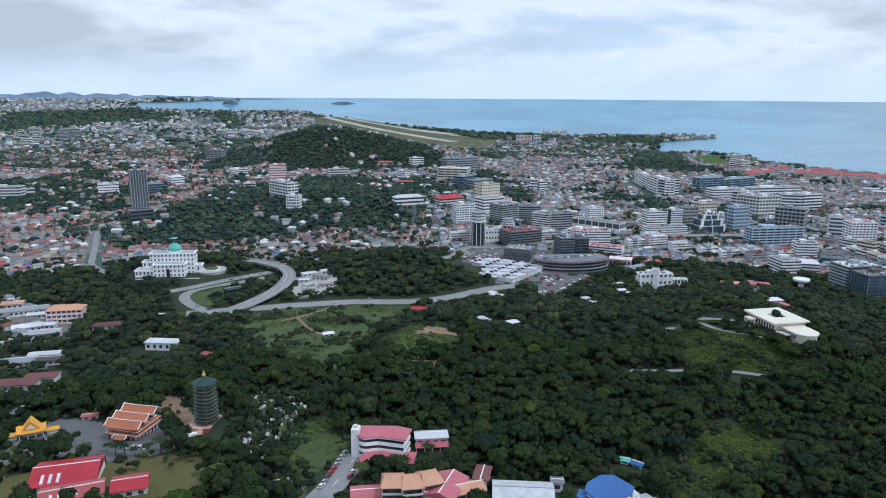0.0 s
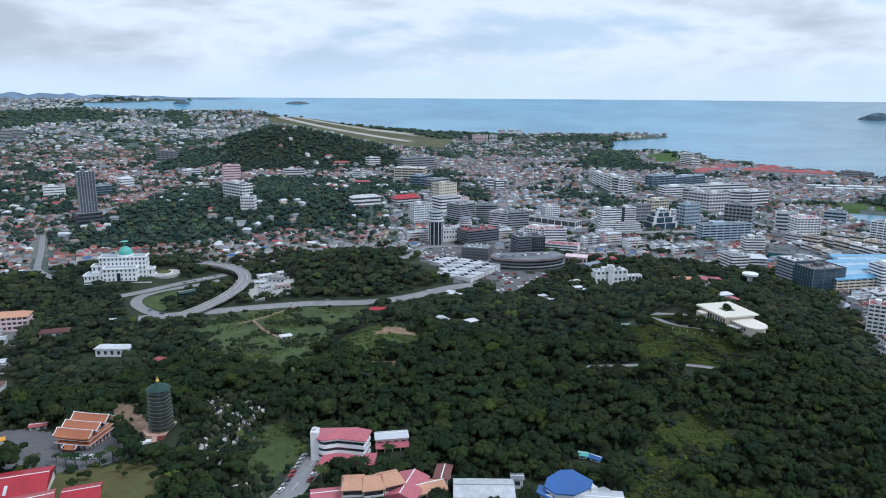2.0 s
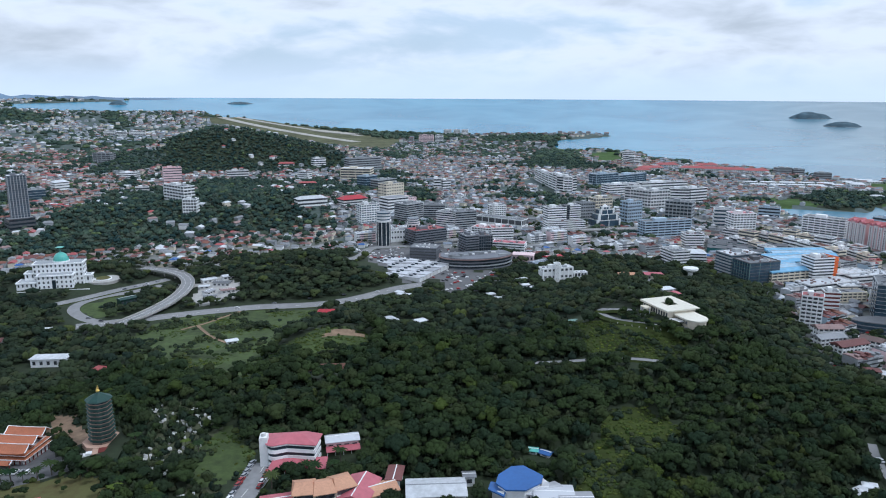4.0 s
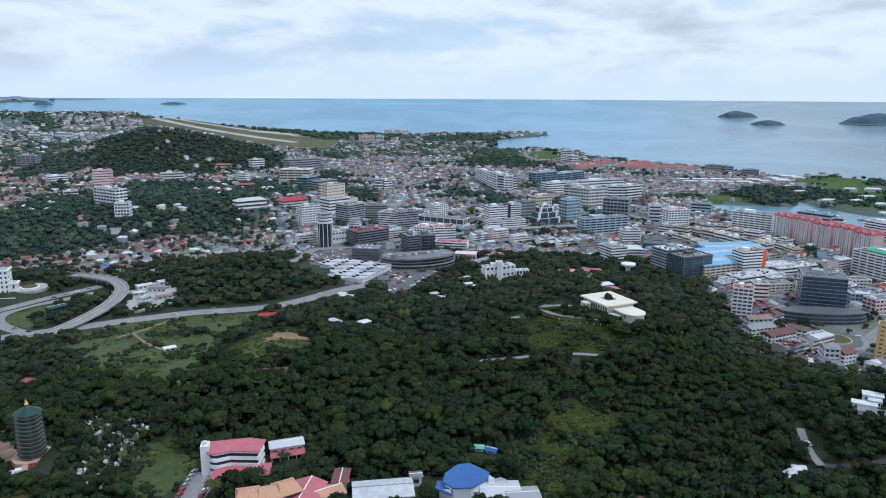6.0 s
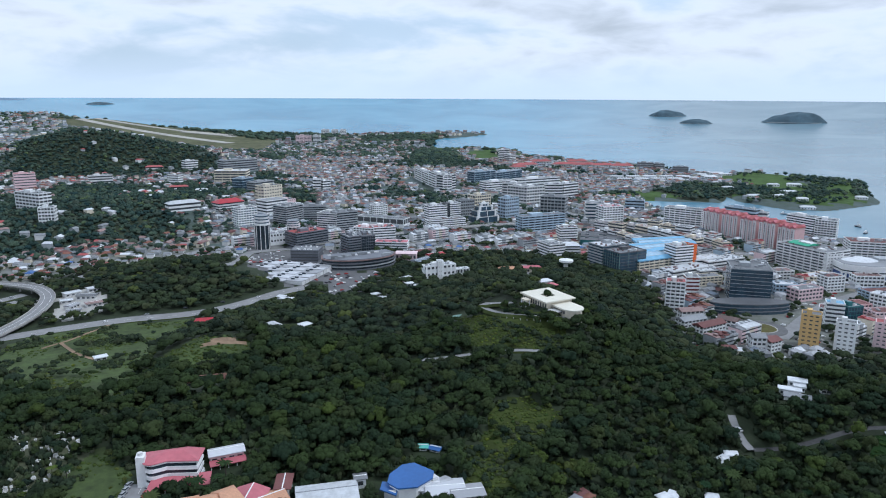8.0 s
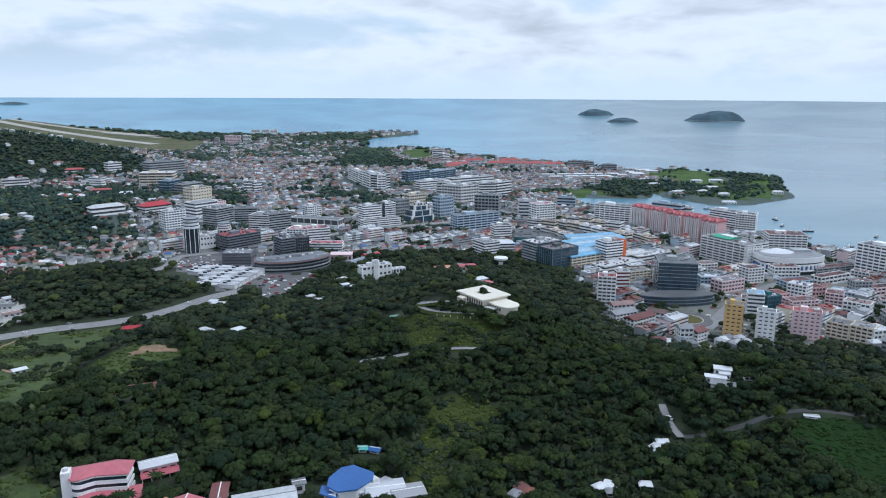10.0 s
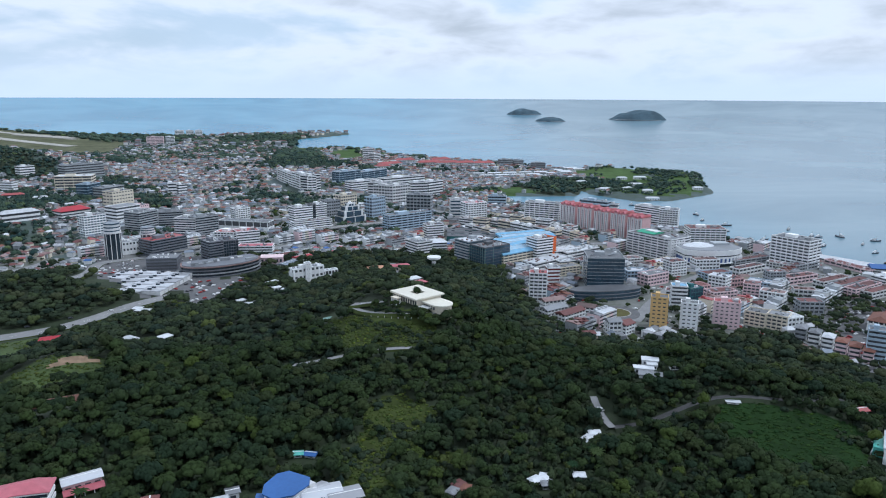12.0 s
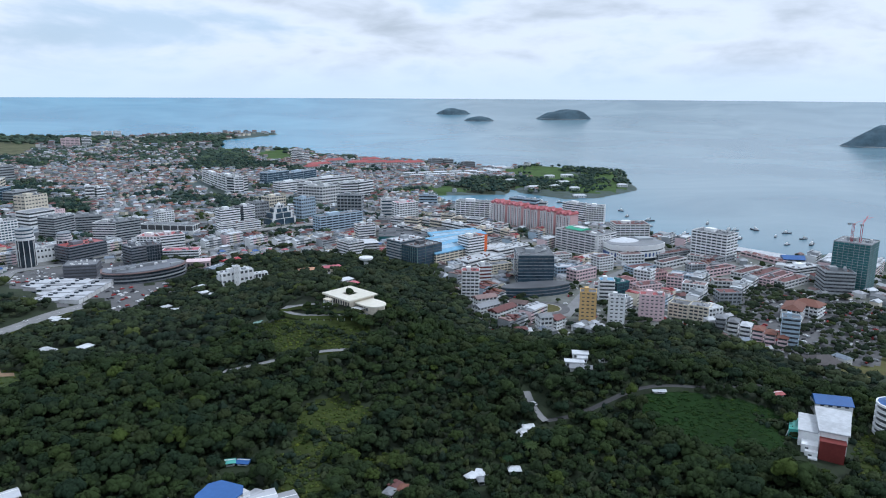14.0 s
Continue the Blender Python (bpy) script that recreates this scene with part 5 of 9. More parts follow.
def mansion(x, y, yaw):
    ob = thing("mansion", x, y, yaw, "cream hilltop mansion with a flat white roof and courtyard", "mansion", z=58.7)
    ob.scale = (.92, .96, 1)
    for k in (-10, 4, 18, 32):
        claim(x + k * math.cos(radians(yaw)), y + k * math.sin(radians(yaw)), 17)
    part("podium", Geo().box(-17, 17, -13, 13, -14, .3), CONCRETE, ob)
    for x0, x1, y0, y1 in ((-15, 15, -12, -5), (-15, 15, 5, 12), (-15, -5, -5, 5), (5, 15, -5, 5)):
        part("wall", Geo().box(x0, x1, y0, y1, .3, 6.2), CREAM, ob)
    roof = Geo()
    for x0, x1, y0, y1 in ((-17, 17, -14, -4.5), (-17, 17, 4.5, 14), (-17, -4.5, -4.5, 4.5), (4.5, 17, -4.5, 4.5)):
        roof.box(x0, x1, y0, y1, 6.2, 7.1)
    part("roof", roof, PALECREAM, ob, "flat cream-white roof")
    part("fascia", Geo().box(-17.1, 17.1, -14.15, -13.95, 6.0, 6.5), CREAM, ob)
    for i in range(10):
        part("window", Geo().box(-14 + i * 3, -12.4 + i * 3, -12.1, -11.8, 1.4, 4.8), SHADEGLASS, ob)
    wing = part("wing", Geo().box(15, 31, -6, 8, -14, 3.6), CREAM, ob)
    part("wing_roof", Geo().prism([(14, -7.5), (30, -7.5)] + arc_points(8.2, -80, 80, 8, 30, 1) + [(30, 9.5), (14, 9.5)], 3.6, 4.5), PALECREAM, wing, "cream-white rounded roof")
    part("bow_wall", Geo().drum(30.2, 1, 7, 7, -16, 3.6, 16), CREAM, wing)
    for i in range(5):
        part("window", Geo().box(16.5 + i * 2.8, 18.3 + i * 2.8, -6.1, -5.9, .4, 2.6), SHADEGLASS, wing)
    part("terrace_roof", Geo().box(17, 26, -12.5, -6.2, 1.4, 1.9), OFFWHITE, wing, "white terrace canopy")
    for i in range(2):
        part("column", Geo().drum(18 + i * 7, -11.8, .3, .3, -14, 1.4, 8), WHITE, wing)
    porch = part("porch", Geo().box(-9, -2, -19, -14, 4.2, 5.0), CREAM, ob)
    for sx in (-8.5, -2.5):
        for sy in (-18.5, -15):
            part("column", Geo().drum(sx, sy, .4, .4, -3, 4.2, 8), WHITE, porch)
    c, s = math.cos(radians(yaw)), math.sin(radians(yaw))
    spots = [(0, 0, 3.0), (2, 1, 2.2)]
    spots += [(17 + i * 3.1, -15 - (i % 3) * 3.0, 1.6 + .5 * (i % 3)) for i in range(8)]
    spots += [(41 + (i % 2) * 3, -10 + i * 4, 2.2) for i in range(6)] + [(-22 - (i % 2) * 3, -12 + i * 3.4, 2.3) for i in range(8)]
    spots += [(-26 + i * 3.3, -20 - (i * 7 % 4) * 1.5, 1.3 + .4 * (i % 3)) for i in range(12)]
    spots += [(-20 + i * 3.6, -27 - (i * 5 % 3), 1.5 + .3 * (i % 2)) for i in range(14)]
    spots += [(-18 + i * 4.1, 17 + (i % 2) * 2, 2.6) for i in range(11)]
    spots += [(36 + (i * 7 % 5), -13 + i * 2.6, 3.0 + .4 * (i % 3)) for i in range(9)] + [(27 + i * 3.5, -17 - (i % 2) * 3, 3.2) for i in range(5)]
    for u, v, r in spots:
        GARDEN.append((x + u * c - v * s, y + u * s + v * c, r * 1.25))
    return ob


mansion(223.7, 451.7, -78)
road("road_drive", [(189.6, 496.8), (186.7, 477), (188.8, 459.7), (194.5, 441.8), (207.1, 426.7), (223.8, 421.1)], 5, clear=3)
road("road_court", [(189.6, 496.8), (194.5, 494.9), (199.2, 483.3), (202.9, 466.9)], 9, clear=4)
claim(198.2, 445.4, 14)
claim(205.7, 433.2, 14)
claim(216.6, 424.3, 12)
for i, (hx0, hy0) in enumerate([(185.6, 462.7), (187, 453), (189.1, 445.3), (192, 440), (194.7, 434.2), (198.1, 430.4), (201.9, 427.4), (205.6, 424.5), (209.8, 422.4), (214.1, 420.8), (218.5, 419.2)]):
    guard = thing("fence_post", hx0, hy0, -30, "short white post along the garden drive", "post", "posts along the garden drive")
    part("post", Geo().box(-.16, .16, -.16, .16, -1, 1.1), OFFWHITE, guard)
    part("cap", Geo().drum(0, 0, .3, .08, 1.1, 1.3, 4), OFFWHITE, guard)
for hx0, hy0 in ((196.1, 456), (199.3, 443.1), (203.9, 434), (209.9, 428.2), (216.6, 424.3)):
    hedge = thing("hedge", hx0, hy0, -30, "clipped dark green garden hedge", "hedge", "hedges of the mansion garden")
    part("leaves", Geo().prism([(-5, -1.2), (5, -1.2), (5.4, .8), (-5.4, .8)], -1, 1.5, top=.9), LEAF, hedge)


def water_tower(x, y):
    ob = thing("water_tower", x, y, 0, "white mushroom-shaped concrete water tower", "tower")
    claim(x, y, 8)
    part("shaft", Geo().drum(0, 0, 3.0, 2.6, -2, 9, 16), OFFWHITE, ob)
    part("tank", Geo().drum(0, 0, 2.8, 8.2, 9, 12, 20).drum(0, 0, 8.2, 8.2, 12, 14, 20).drum(0, 0, 8.2, 1, 14, 15.2, 20), WHITE, ob)
    return ob


water_tower(374, 710.9)
for bx, by, turn, w in ((143.9, 682.8, 20, 7), (148.6, 666.7, -20, 9), (156.9, 687.6, 60, 6), (187.9, 713.1, 10, 8), (194.5, 700.3, -30, 9), (210.8, 687.3, 0, 6), (189.8, 737.6, 30, 12), (54.9, 690.9, -30, 12), (51.1, 699.1, -30, 7)):
    hip_hall("hut", "small pale-roofed house half hidden in the wood", bx, by, turn, w, 6, 4, OFFWHITE, WHITEROOF, "house")
hip_hall("bungalow", "low house with a pale green roof in the wood", 172.6, 508.5, 12, 20, 8, 4, OFFWHITE, JADEROOF, "house")
villa = block("villa", "white flat-roofed villa with stepped terraces above the trees", 229.1, 739.1, 7.7, 37.2, 12, 15, WHITE, SHADEGLASS, floors=2, style="solid", cap=WHITEROOF)
block("villa", "low white terrace wing of the villa", 256.5, 743.5, 0.2, 19.2, 8, 7.2, WHITE, SHADEGLASS, floors=1, style="grid", cap=WHITEROOF, plant=False)
block("villa", "white lookout block on the villa", 228.7, 734.4, 1, 6.7, 7, 20.5, WHITE, SHADEGLASS, floors=4, style="solid", plant=False)
hip_hall("bungalow", "hillside house with a terracotta roof", 308.7, 729.6, -10, 18, 10, 5, OFFWHITE, PEACH, "house")
hip_hall("bungalow", "long hillside house with a rose roof", 331.4, 717.3, -8, 24, 9, 6, CREAM, PINKROOF, "house")
hip_hall("bungalow", "white hillside house below the mansion", 246, 504.5, 10, 10, 7, 4, WHITE, WHITEROOF, "house")
hip_hall("bungalow", "hillside house with a faded rose roof", 245.3, 492.5, 20, 10, 7, 4, OFFWHITE, PINKROOF, "house")

# ---------------------------------------------------------------- the hospital-like building on the slope at the east


def hillside_hall(x, y, yaw):
    """A white-roofed hall with a red oxide wing, green glazed flank on raking struts."""
    ob = thing("hillside_hall", x, y, yaw, "large white-roofed hall with a dark red end wing", "hall", z=low_ground(x, y, yaw, 24, 40))
    ob.scale = (.85, .9, .95)
    for k in (-16, -4, 8, 20):
        claim(x - k * math.sin(radians(yaw)), y + k * math.cos(radians(yaw)), 12.5)
    part("main_hall", Geo().box(-3, 12, -8, 22, -6, 15), WHITE, ob)
    part("main_roof", Geo().add([(-3.6, -9, 15.2), (13, -9, 15.2), (15, 23, 16.6), (-6, 23, 16.6), (-3.6, -9, 14.4), (13, -9, 14.4), (15, 23, 15.8), (-6, 23, 15.8)],
                                [(0, 1, 2, 3), (7, 6, 5, 4), (0, 4, 5, 1), (1, 5, 6, 2), (2, 6, 7, 3), (3, 7, 4, 0)]), WHITEROOF, ob)
    part("red_wing", Geo().box(-2.5, 11.0, -14, -8, -12, 11.0), RUST, ob, "dark red end wing")
    part("red_wing_roof", Geo().box(-2.9, 11.4, -14.4, -8, 11.0, 11.5), RUST, ob)
    side = part("side_hall", Geo().box(-14, -3, -4, 20, -6, 11), WHITE, ob)
    part("side_roof", Geo().box(-14.6, -3.6, -4.6, 21, 11, 11.7), WHITEROOF, side)
    flank = part("glazed_flank", Geo().box(-19.5, -14, 2, 19, 1.5, 8.5), JADE, ob, "pale green flank")
    for i in range(2):
        for j in range(4):
            part("window", Geo().box(-19.7, -19.4, 3 + j * 4, 6 + j * 4, 2.2 + i * 3.2, 4.6 + i * 3.2), GLASS, flank)
    for j in (3, 17):
        g = Geo()
        stem_bar(g, (-19, j, 8), (-25, j - 4, -9), .4)
        part("strut", g, WHITE, ob)
    for i in range(4):
        low = part("stepped_block", Geo().box(-12 + i * 2, -3, -11 - i * 3, -4 - i * 3, -8, 6.5 - i * 2.4), WHITE, ob)
        part("window", Geo().box(-10 + i * 2, -8 + i * 2, -11.1 - i * 3, -10.9 - i * 3, 3.5 - i * 2.4, 5 - i * 2.4), SHADEGLASS, low)
    return ob


def stem_bar(g, p, q, s):
    g.add([(p[0] - s, p[1], p[2]), (p[0] + s, p[1], p[2]), (p[0], p[1] + s, p[2]), (p[0], p[1] - s, p[2]), (q[0] - s, q[1], q[2]), (q[0] + s, q[1], q[2]), (q[0], q[1] + s, q[2]), (q[0], q[1] - s, q[2])],
          [(0, 3, 7, 4), (3, 1, 5, 7), (1, 2, 6, 5), (2, 0, 4, 6)])


hillside_hall(353, 167, -61)
block("clinic_block", "white block with a stepped bright blue roof", 395.2, 185.5, -48.9, 18.9, 14, 10.9, WHITE, SHADEGLASS, floors=3, roof="gable", cap=BLUEROOF, style="solid", plant=False)


def round_flats(x, y, r, floors):
    """A rounded white block of flats: ringed balconies, set-back glazing and a faceted blue roof."""
    ob = thing("apartment_block", x, y, 0, "rounded white apartment block with ringed balconies and a blue roof", "building", z=low_ground(x, y, 0, r * 2, r * 2))
    claim(x, y, r + 2)
    part("core", Geo().drum(0, 0, r - 1.5, r - 1.5, -3, floors * 3.4, 24), OFFWHITE, ob)
    ring = Geo().drum(0, 0, r, r, 0, 1.3, 24).mesh("balcony", WHITE)
    glaze = Geo().drum(0, 0, r - 1.1, r - 1.1, 0, 2.0, 24).mesh("window_band", SHADEGLASS)
    for i in range(floors):
        part("balcony", ring, WHITE, ob, at=pose(0, 0, i * 3.4))
        part("window_band", glaze, SHADEGLASS, ob, at=pose(0, 0, i * 3.4 + 1.35))
    part("parapet", Geo().drum(0, 0, r, r, floors * 3.4, floors * 3.4 + 1.2, 24), WHITE, ob)
    part("roof", Geo().drum(0, 0, r - .8, r * .3, floors * 3.4 + 1.2, floors * 3.4 + 2.6, 12), BLUEROOF, ob)
    part("lift_room", Geo().box(-2, 2, 0, 4, floors * 3.4 + 1.2, floors * 3.4 + 5), WHITE, ob)
    return ob


round_flats(405, 157, 9, 6)
hip_hall("pavilion_hall", "hall with a steep brown pyramid roof behind the wood", 532.2, 260.2, -30, 22, 20, 4, OFFWHITE, DARKTILE)

# ---------------------------------------------------------------- city landmarks of their own shape


def round_mall(x, y, yaw, r, label):
    """A crescent shopping block of open banded decks."""
    ob = thing("round_mall", x, y, yaw, label, "mall", z=ground(x, y))
    claim(x, y, r * .95)
    for i in range(3):
        outer = arc_points(r, 185, 355, 20, sy=.62)
        plan = outer + [(r * .9, r * .3), (-r * .9, r * .3)]
        part("deck", Geo().prism(plan, i * 3.8, i * 3.8 + 1.3), (SLATEWALL, GREY, SLATEWALL)[i], ob)
        part("window_band", Geo().prism([(px * .97, py * .95) for px, py in plan], i * 3.8 + 1.3, i * 3.8 + 3.8), GLASS, ob)
    part("rim", Geo().prism(plan, 11.4, 12.4), DUSTROOF, ob, "dusty pink roof rim")
    part("roof", Geo().prism([(px * .95, py * .93) for px, py in plan], 12.4, 13.3), SLATEWALL, ob)
    for i in range(14):
        u, v = ((i * 37) % 29) / 29 - .5, ((i * 53) % 31) / 31
        w = 2 + (i * 7) % 5
        part("roof_unit", Geo().box(u * r * 1.5 - w, u * r * 1.5 + w, -v * r * .42 + 2, -v * r * .42 + 5, 13.3, 14.6 + i % 3), (OFFWHITE, GREY, GREYROOF)[i % 3], ob)
    return ob


round_mall(153.7, 827.1, 6, 47, "crescent-shaped grey shopping centre with banded decks")


def round_tower(x, y, h, r):
    ob = thing("round_tower", x, y, 0, "dark round office tower with a pale drum crown", "tower", "twin round towers")
    claim(x, y, r + 3)
    part("shaft", Geo().drum(0, 0, r, r, -1, h * .72, 20), GLASS, ob)
    for i in range(10):
        a = i * math.pi / 5
        part("fin", Geo().drum(math.cos(a) * r, math.sin(a) * r, .5, .5, -1, h * .72, 6), OFFWHITE, ob)
    for i in range(3):
        part("crown_ring", Geo().drum(0, 0, r * (1.12 - .08 * i), r * (1.12 - .08 * i), h * .72 + i * h * .095, h * .72 + i * h * .095 + h * .06, 20), OFFWHITE, ob)
        part("window_band", Geo().drum(0, 0, r, r, h * .72 + i * h * .095 + h * .06, h * .72 + (i + 1) * h * .095, 20), BLUEGLASS, ob)
    return ob


round_tower(48.6, 954.4, 45, 9.5)
round_tower(91.4, 974.1, 33, 8.5)
block("arcade_hall", "white hall with arched buttresses between the round towers", 71.5, 980.4, 13.2, 31.4, 20, 15.1, WHITE, GLASS, floors=2, style="solid", plant=False)


def market_sheds(x, y, yaw, label, roof, nx, ny, w, d, h, wall):
    """A block of parallel low halls with sheet roofs; each hall is a part."""
    ob = thing("market_hall", x, y, yaw, label, "hall", z=low_ground(x, y, yaw, nx * w * .8, ny * d * .8))
    for i in range(nx):
        for j in range(ny):
            cx, cy = (i - (nx - 1) / 2) * (w + 1), (j - (ny - 1) / 2) * (d + 1)
            c, s = math.cos(radians(yaw)), math.sin(radians(yaw))
            claim(x + cx * c - cy * s, y + cx * s + cy * c, max(w, d) * .62)
            hall = part("hall", Geo().box(cx - w / 2, cx + w / 2, cy - d / 2, cy + d / 2, -3, h + (i + j) % 2 * .8), wall, ob)
            part("roof", Geo().gable(cx - w / 2 - .3, cx + w / 2 + .3, cy - d / 2 - .3, cy + d / 2 + .3, h + .2 + (i + j) % 2 * .8, d * .07), roof, hall)
            part("roof_light", Geo().box(cx - w * .25, cx - w * .05, cy - d * .1, cy + d * .1, h + .5, h + 2.2 + (i + j) % 2 * .8), GLASS, hall)
    return ob


market_sheds(63.6, 799.7, -33, "block of low pale sheet-roofed market halls", PALESHEET, 4, 9, 20, 8, 4.5, OFFWHITE)
market_sheds(529.6, 858.7, -30, "netted dark-roofed sheds of a building site", DARKGREY, 4, 3, 24, 20, 7, TEAL)


def ziggurat(x, y, yaw):
    ob = thing("stepped_office", x, y, yaw, "black and white stepped office building", "building")
    claim(x, y, 24)
    for w, h0, h1 in ((40, -1, 10), (32, 10, 19), (23, 19, 26), (12, 26, 30)):
        tier = part("tier", Geo().box(-w / 2, w / 2, -w * .35, w * .35, h0, h1), BLUEGLASS, ob)
        for sx in (-1, 1):
            part("corner_pier", Geo().box(sx * w / 2 - 1.6, sx * w / 2 + 1.6, -w * .35 - .5, -w * .35 + 3, h0, h1 + 1), WHITE, tier)
        part("spandrel", Geo().box(-w / 2 - .3, w / 2 + .3, -w * .35 - .3, w * .35 + .3, h1 - .9, h1), WHITE, tier)
        part("mullion", Geo().box(-.6, .6, -w * .35 - .25, -w * .35 + .2, h0, h1 - .9), WHITE, tier)
    part("spire", Geo().drum(0, 0, 5, .3, 30, 34, 4), WHITE, ob)
    return ob


ziggurat(406.5, 1066.4, 14)


def rounded_mall(x, y, yaw):
    ob = thing("rounded_mall", x, y, yaw, "white shopping centre with a bowed front and blue panels", "mall")
    claim(x, y, 40)
    plan = arc_points(42, 205, 335, 16, sy=.62) + [(38, 24), (-38, 24)]
    inner = [(px * .97, py * .96) for px, py in plan]
    part("base", Geo().prism(inner, -1, 4), GLASS, ob)
    part("canopy", Geo().prism([(px * 1.03, py * 1.05) for px, py in plan], 4, 5), WHITE, ob)
    part("blue_storey", Geo().prism(inner, 5, 10), BLUEWALL, ob)
    for i in range(17):
        px, py = plan[i]
        part("panel", Geo().box(px - 1.1, px + 1.1, py - .4, py + .6, 5, 10), WHITE, ob)
    part("window_band", Geo().prism(inner, 12, 13.6), GLASS, ob)
    part("spandrel", Geo().prism(plan, 10, 12), WHITE, ob)
    part("spandrel", Geo().prism(plan, 13.6, 20), WHITE, ob)
    part("roof", Geo().prism(inner, 20, 20.5), GREYROOF, ob)
    part("dome_roof", Geo().drum(-10, 8, 20, 6, 20.5, 24, 24, sy=.7), WHITEROOF, ob)
    part("roof_plant", Geo().box(10, 30, 4, 18, 20.5, 23), GREY, ob)
    return ob


rounded_mall(699.4, 594.9, -20)

podium = thing("podium", 480.3, 534.3, -18, "dark oval podium of the glass block", "podium")
claim(487.6, 542.6, 33)
for i in range(3):
    part("spandrel", Geo().drum(0, 0, 39, 39, i * 3.5 - 1, i * 3.5 - .1, 32, sy=.32), SLATEWALL, podium)
    part("window_band", Geo().drum(0, 0, 38.4, 38.4, i * 3.5 - .1, i * 3.5 + 2.5, 32, sy=.32), BLUEGLASS, podium)
part("roof", Geo().drum(0, 0, 39, 38, 9.5, 10.2, 32, sy=.32), DARKGREY, podium)

circle = thing("roundabout", 453.8, 487.8, 0, "planted roundabout with a paved ring", "roundabout", z=ground(453.8, 487.8) + .3)
claim(453.8, 487.8, 22)
part("carriageway", Geo().drum(0, 0, 22, 22, -.5, .3, 36), ASPHALT, circle)
part("kerb", Geo().drum(0, 0, 14, 14, .3, .55, 32), CONCRETE, circle)
part("planting", Geo().drum(0, 0, 13, 12, .55, .9, 32).drum(0, 0, 3, 2, .9, 1.8, 12), LAWN, circle)


def tower_crane(x, y, z, yaw, h, jib):
    ob = thing("tower_crane", x, y, yaw, "red lattice tower crane on the unfinished tower", "crane", z=z)
    mast = Geo()
    for sx in (-.8, .8):
        for sy in (-.8, .8):
            mast.box(sx - .15, sx + .15, sy - .15, sy + .15, 0, h)
    for i in range(int(h / 2)):
        stem_bar(mast, (-.8, -.8, i * 2), (.8, -.8, i * 2 + 2), .1)
        stem_bar(mast, (.8, .8, i * 2), (-.8, .8, i * 2 + 2), .1)
    part("mast", mast, CRIMSON, ob)
    arm = Geo()
    for k in (-.5, .5):
        stem_bar(arm, (0, k, h), (jib, k, h + jib * .25), .18)
    for i in range(int(jib / 2.5)):
        stem_bar(arm, (i * 2.5, -.5, h + i * .625), (i * 2.5 + 1.2, .5, h + i * .625 + .3), .1)
    part("jib", arm, CRIMSON, ob)
    part("counterweight", Geo().box(-7, -4, -1, 1, h - 1, h + 1), GREY, ob)
    back = Geo()
    stem_bar(back, (0, 0, h), (-6, 0, h), .25)
    part("counter_jib", back, CRIMSON, ob)
    part("cab", Geo().box(.8, 2.4, -.8, .8, h - 2, h), WHITE, ob)
    return ob


tower_crane(782.7, 368.9, 55.7, -20, 20, 24)
tower_crane(781.4, 359.3, 56.4, 15, 20, 24)
# red-roofed resort blocks and building sites on the headland
for bx, by, turn, w in ((831.9, 1853.8, 10, 70), (917.6, 1935, -5, 60), (953.5, 1841.3, -10, 70), (997, 1814.5, -12, 70), (1041.4, 1787.6, -12, 60), (1088.5, 1760.5, -16, 60), (1025.8, 1909.3, -10, 60), (786.9, 1802.2, 5, 40)):
    hip_hall("resort_block", "low resort block with a broad red roof by the sea", bx, by, turn, w, 26, 7, OFFWHITE, REDROOF, "hotel")
for bx, by, turn, w in ((1137.4, 1717.9, -10, 40), (1173.1, 1709.1, -10, 30), (1164.8, 1595.5, -14, 36)):
    block("building_site", "grey unfinished concrete frame by the sea", bx, by, turn, w, 22, 17, GREY, DARKGREY, style="grid")
for bx, by, turn, w in ((1162.5, 1468.1, -20, 30), (1067.7, 1289.8, -20, 22), (1033.8, 1167.5, -20, 26), (1204.1, 1304.3, -20, 24), (1147.5, 1196.8, -25, 30), (1252.2, 1292.2, -30, 30), (1045.6, 1039.7, -30, 26), (1083, 1154.7, 10, 20), (1225.5, 1086.8, -30, 20), (1095.3, 1104.8, -30, 20)):
    hip_hall("clubhouse", "white low house on the wooded spit", bx, by, turn, w, 12, 5, WHITE, WHITEROOF, "house")
for k in range(14):
    hip_hall("row_house", "long white low roof row along the coast road", *[(942, 1547), (937, 1500), (984, 1536), (978, 1490), (1025, 1526), (1018, 1480), (1067, 1516), (1059, 1470), (1108, 1505), (1111, 1476), (1176, 1529), (1178, 1498), (1246, 1554), (1247, 1522)][k], -20, 34, 10, 4, OFFWHITE, WHITEROOF, "house")

# ---------------------------------------------------------------- airport


def strip_of_land(name, a, b, width, up, material, label):
    n = 60
    g = Geo()
    verts, faces = [], []
    l = math.hypot(b[0] - a[0], b[1] - a[1])
    nx, ny = -(b[1] - a[1]) / l * width / 2, (b[0] - a[0]) / l * width / 2
    for i in range(n + 1):
        px, py = a[0] + (b[0] - a[0]) * i / n, a[1] + (b[1] - a[1]) * i / n
        z = 5 + float(lift(px, py)) + up
        for s, dz in ((-1, -6), (-1, 0), (1, 0), (1, -6)):
            verts.append((px + s * nx, py + s * ny, z + dz))
    for i in range(n):
        for k in range(3):
            faces.append((i * 4 + k, i * 4 + k + 1, i * 4 + 5 + k, i * 4 + 4 + k)[::-1])
    g.add(verts, faces)
    return setting(name, g, material, label=label, category="runway")


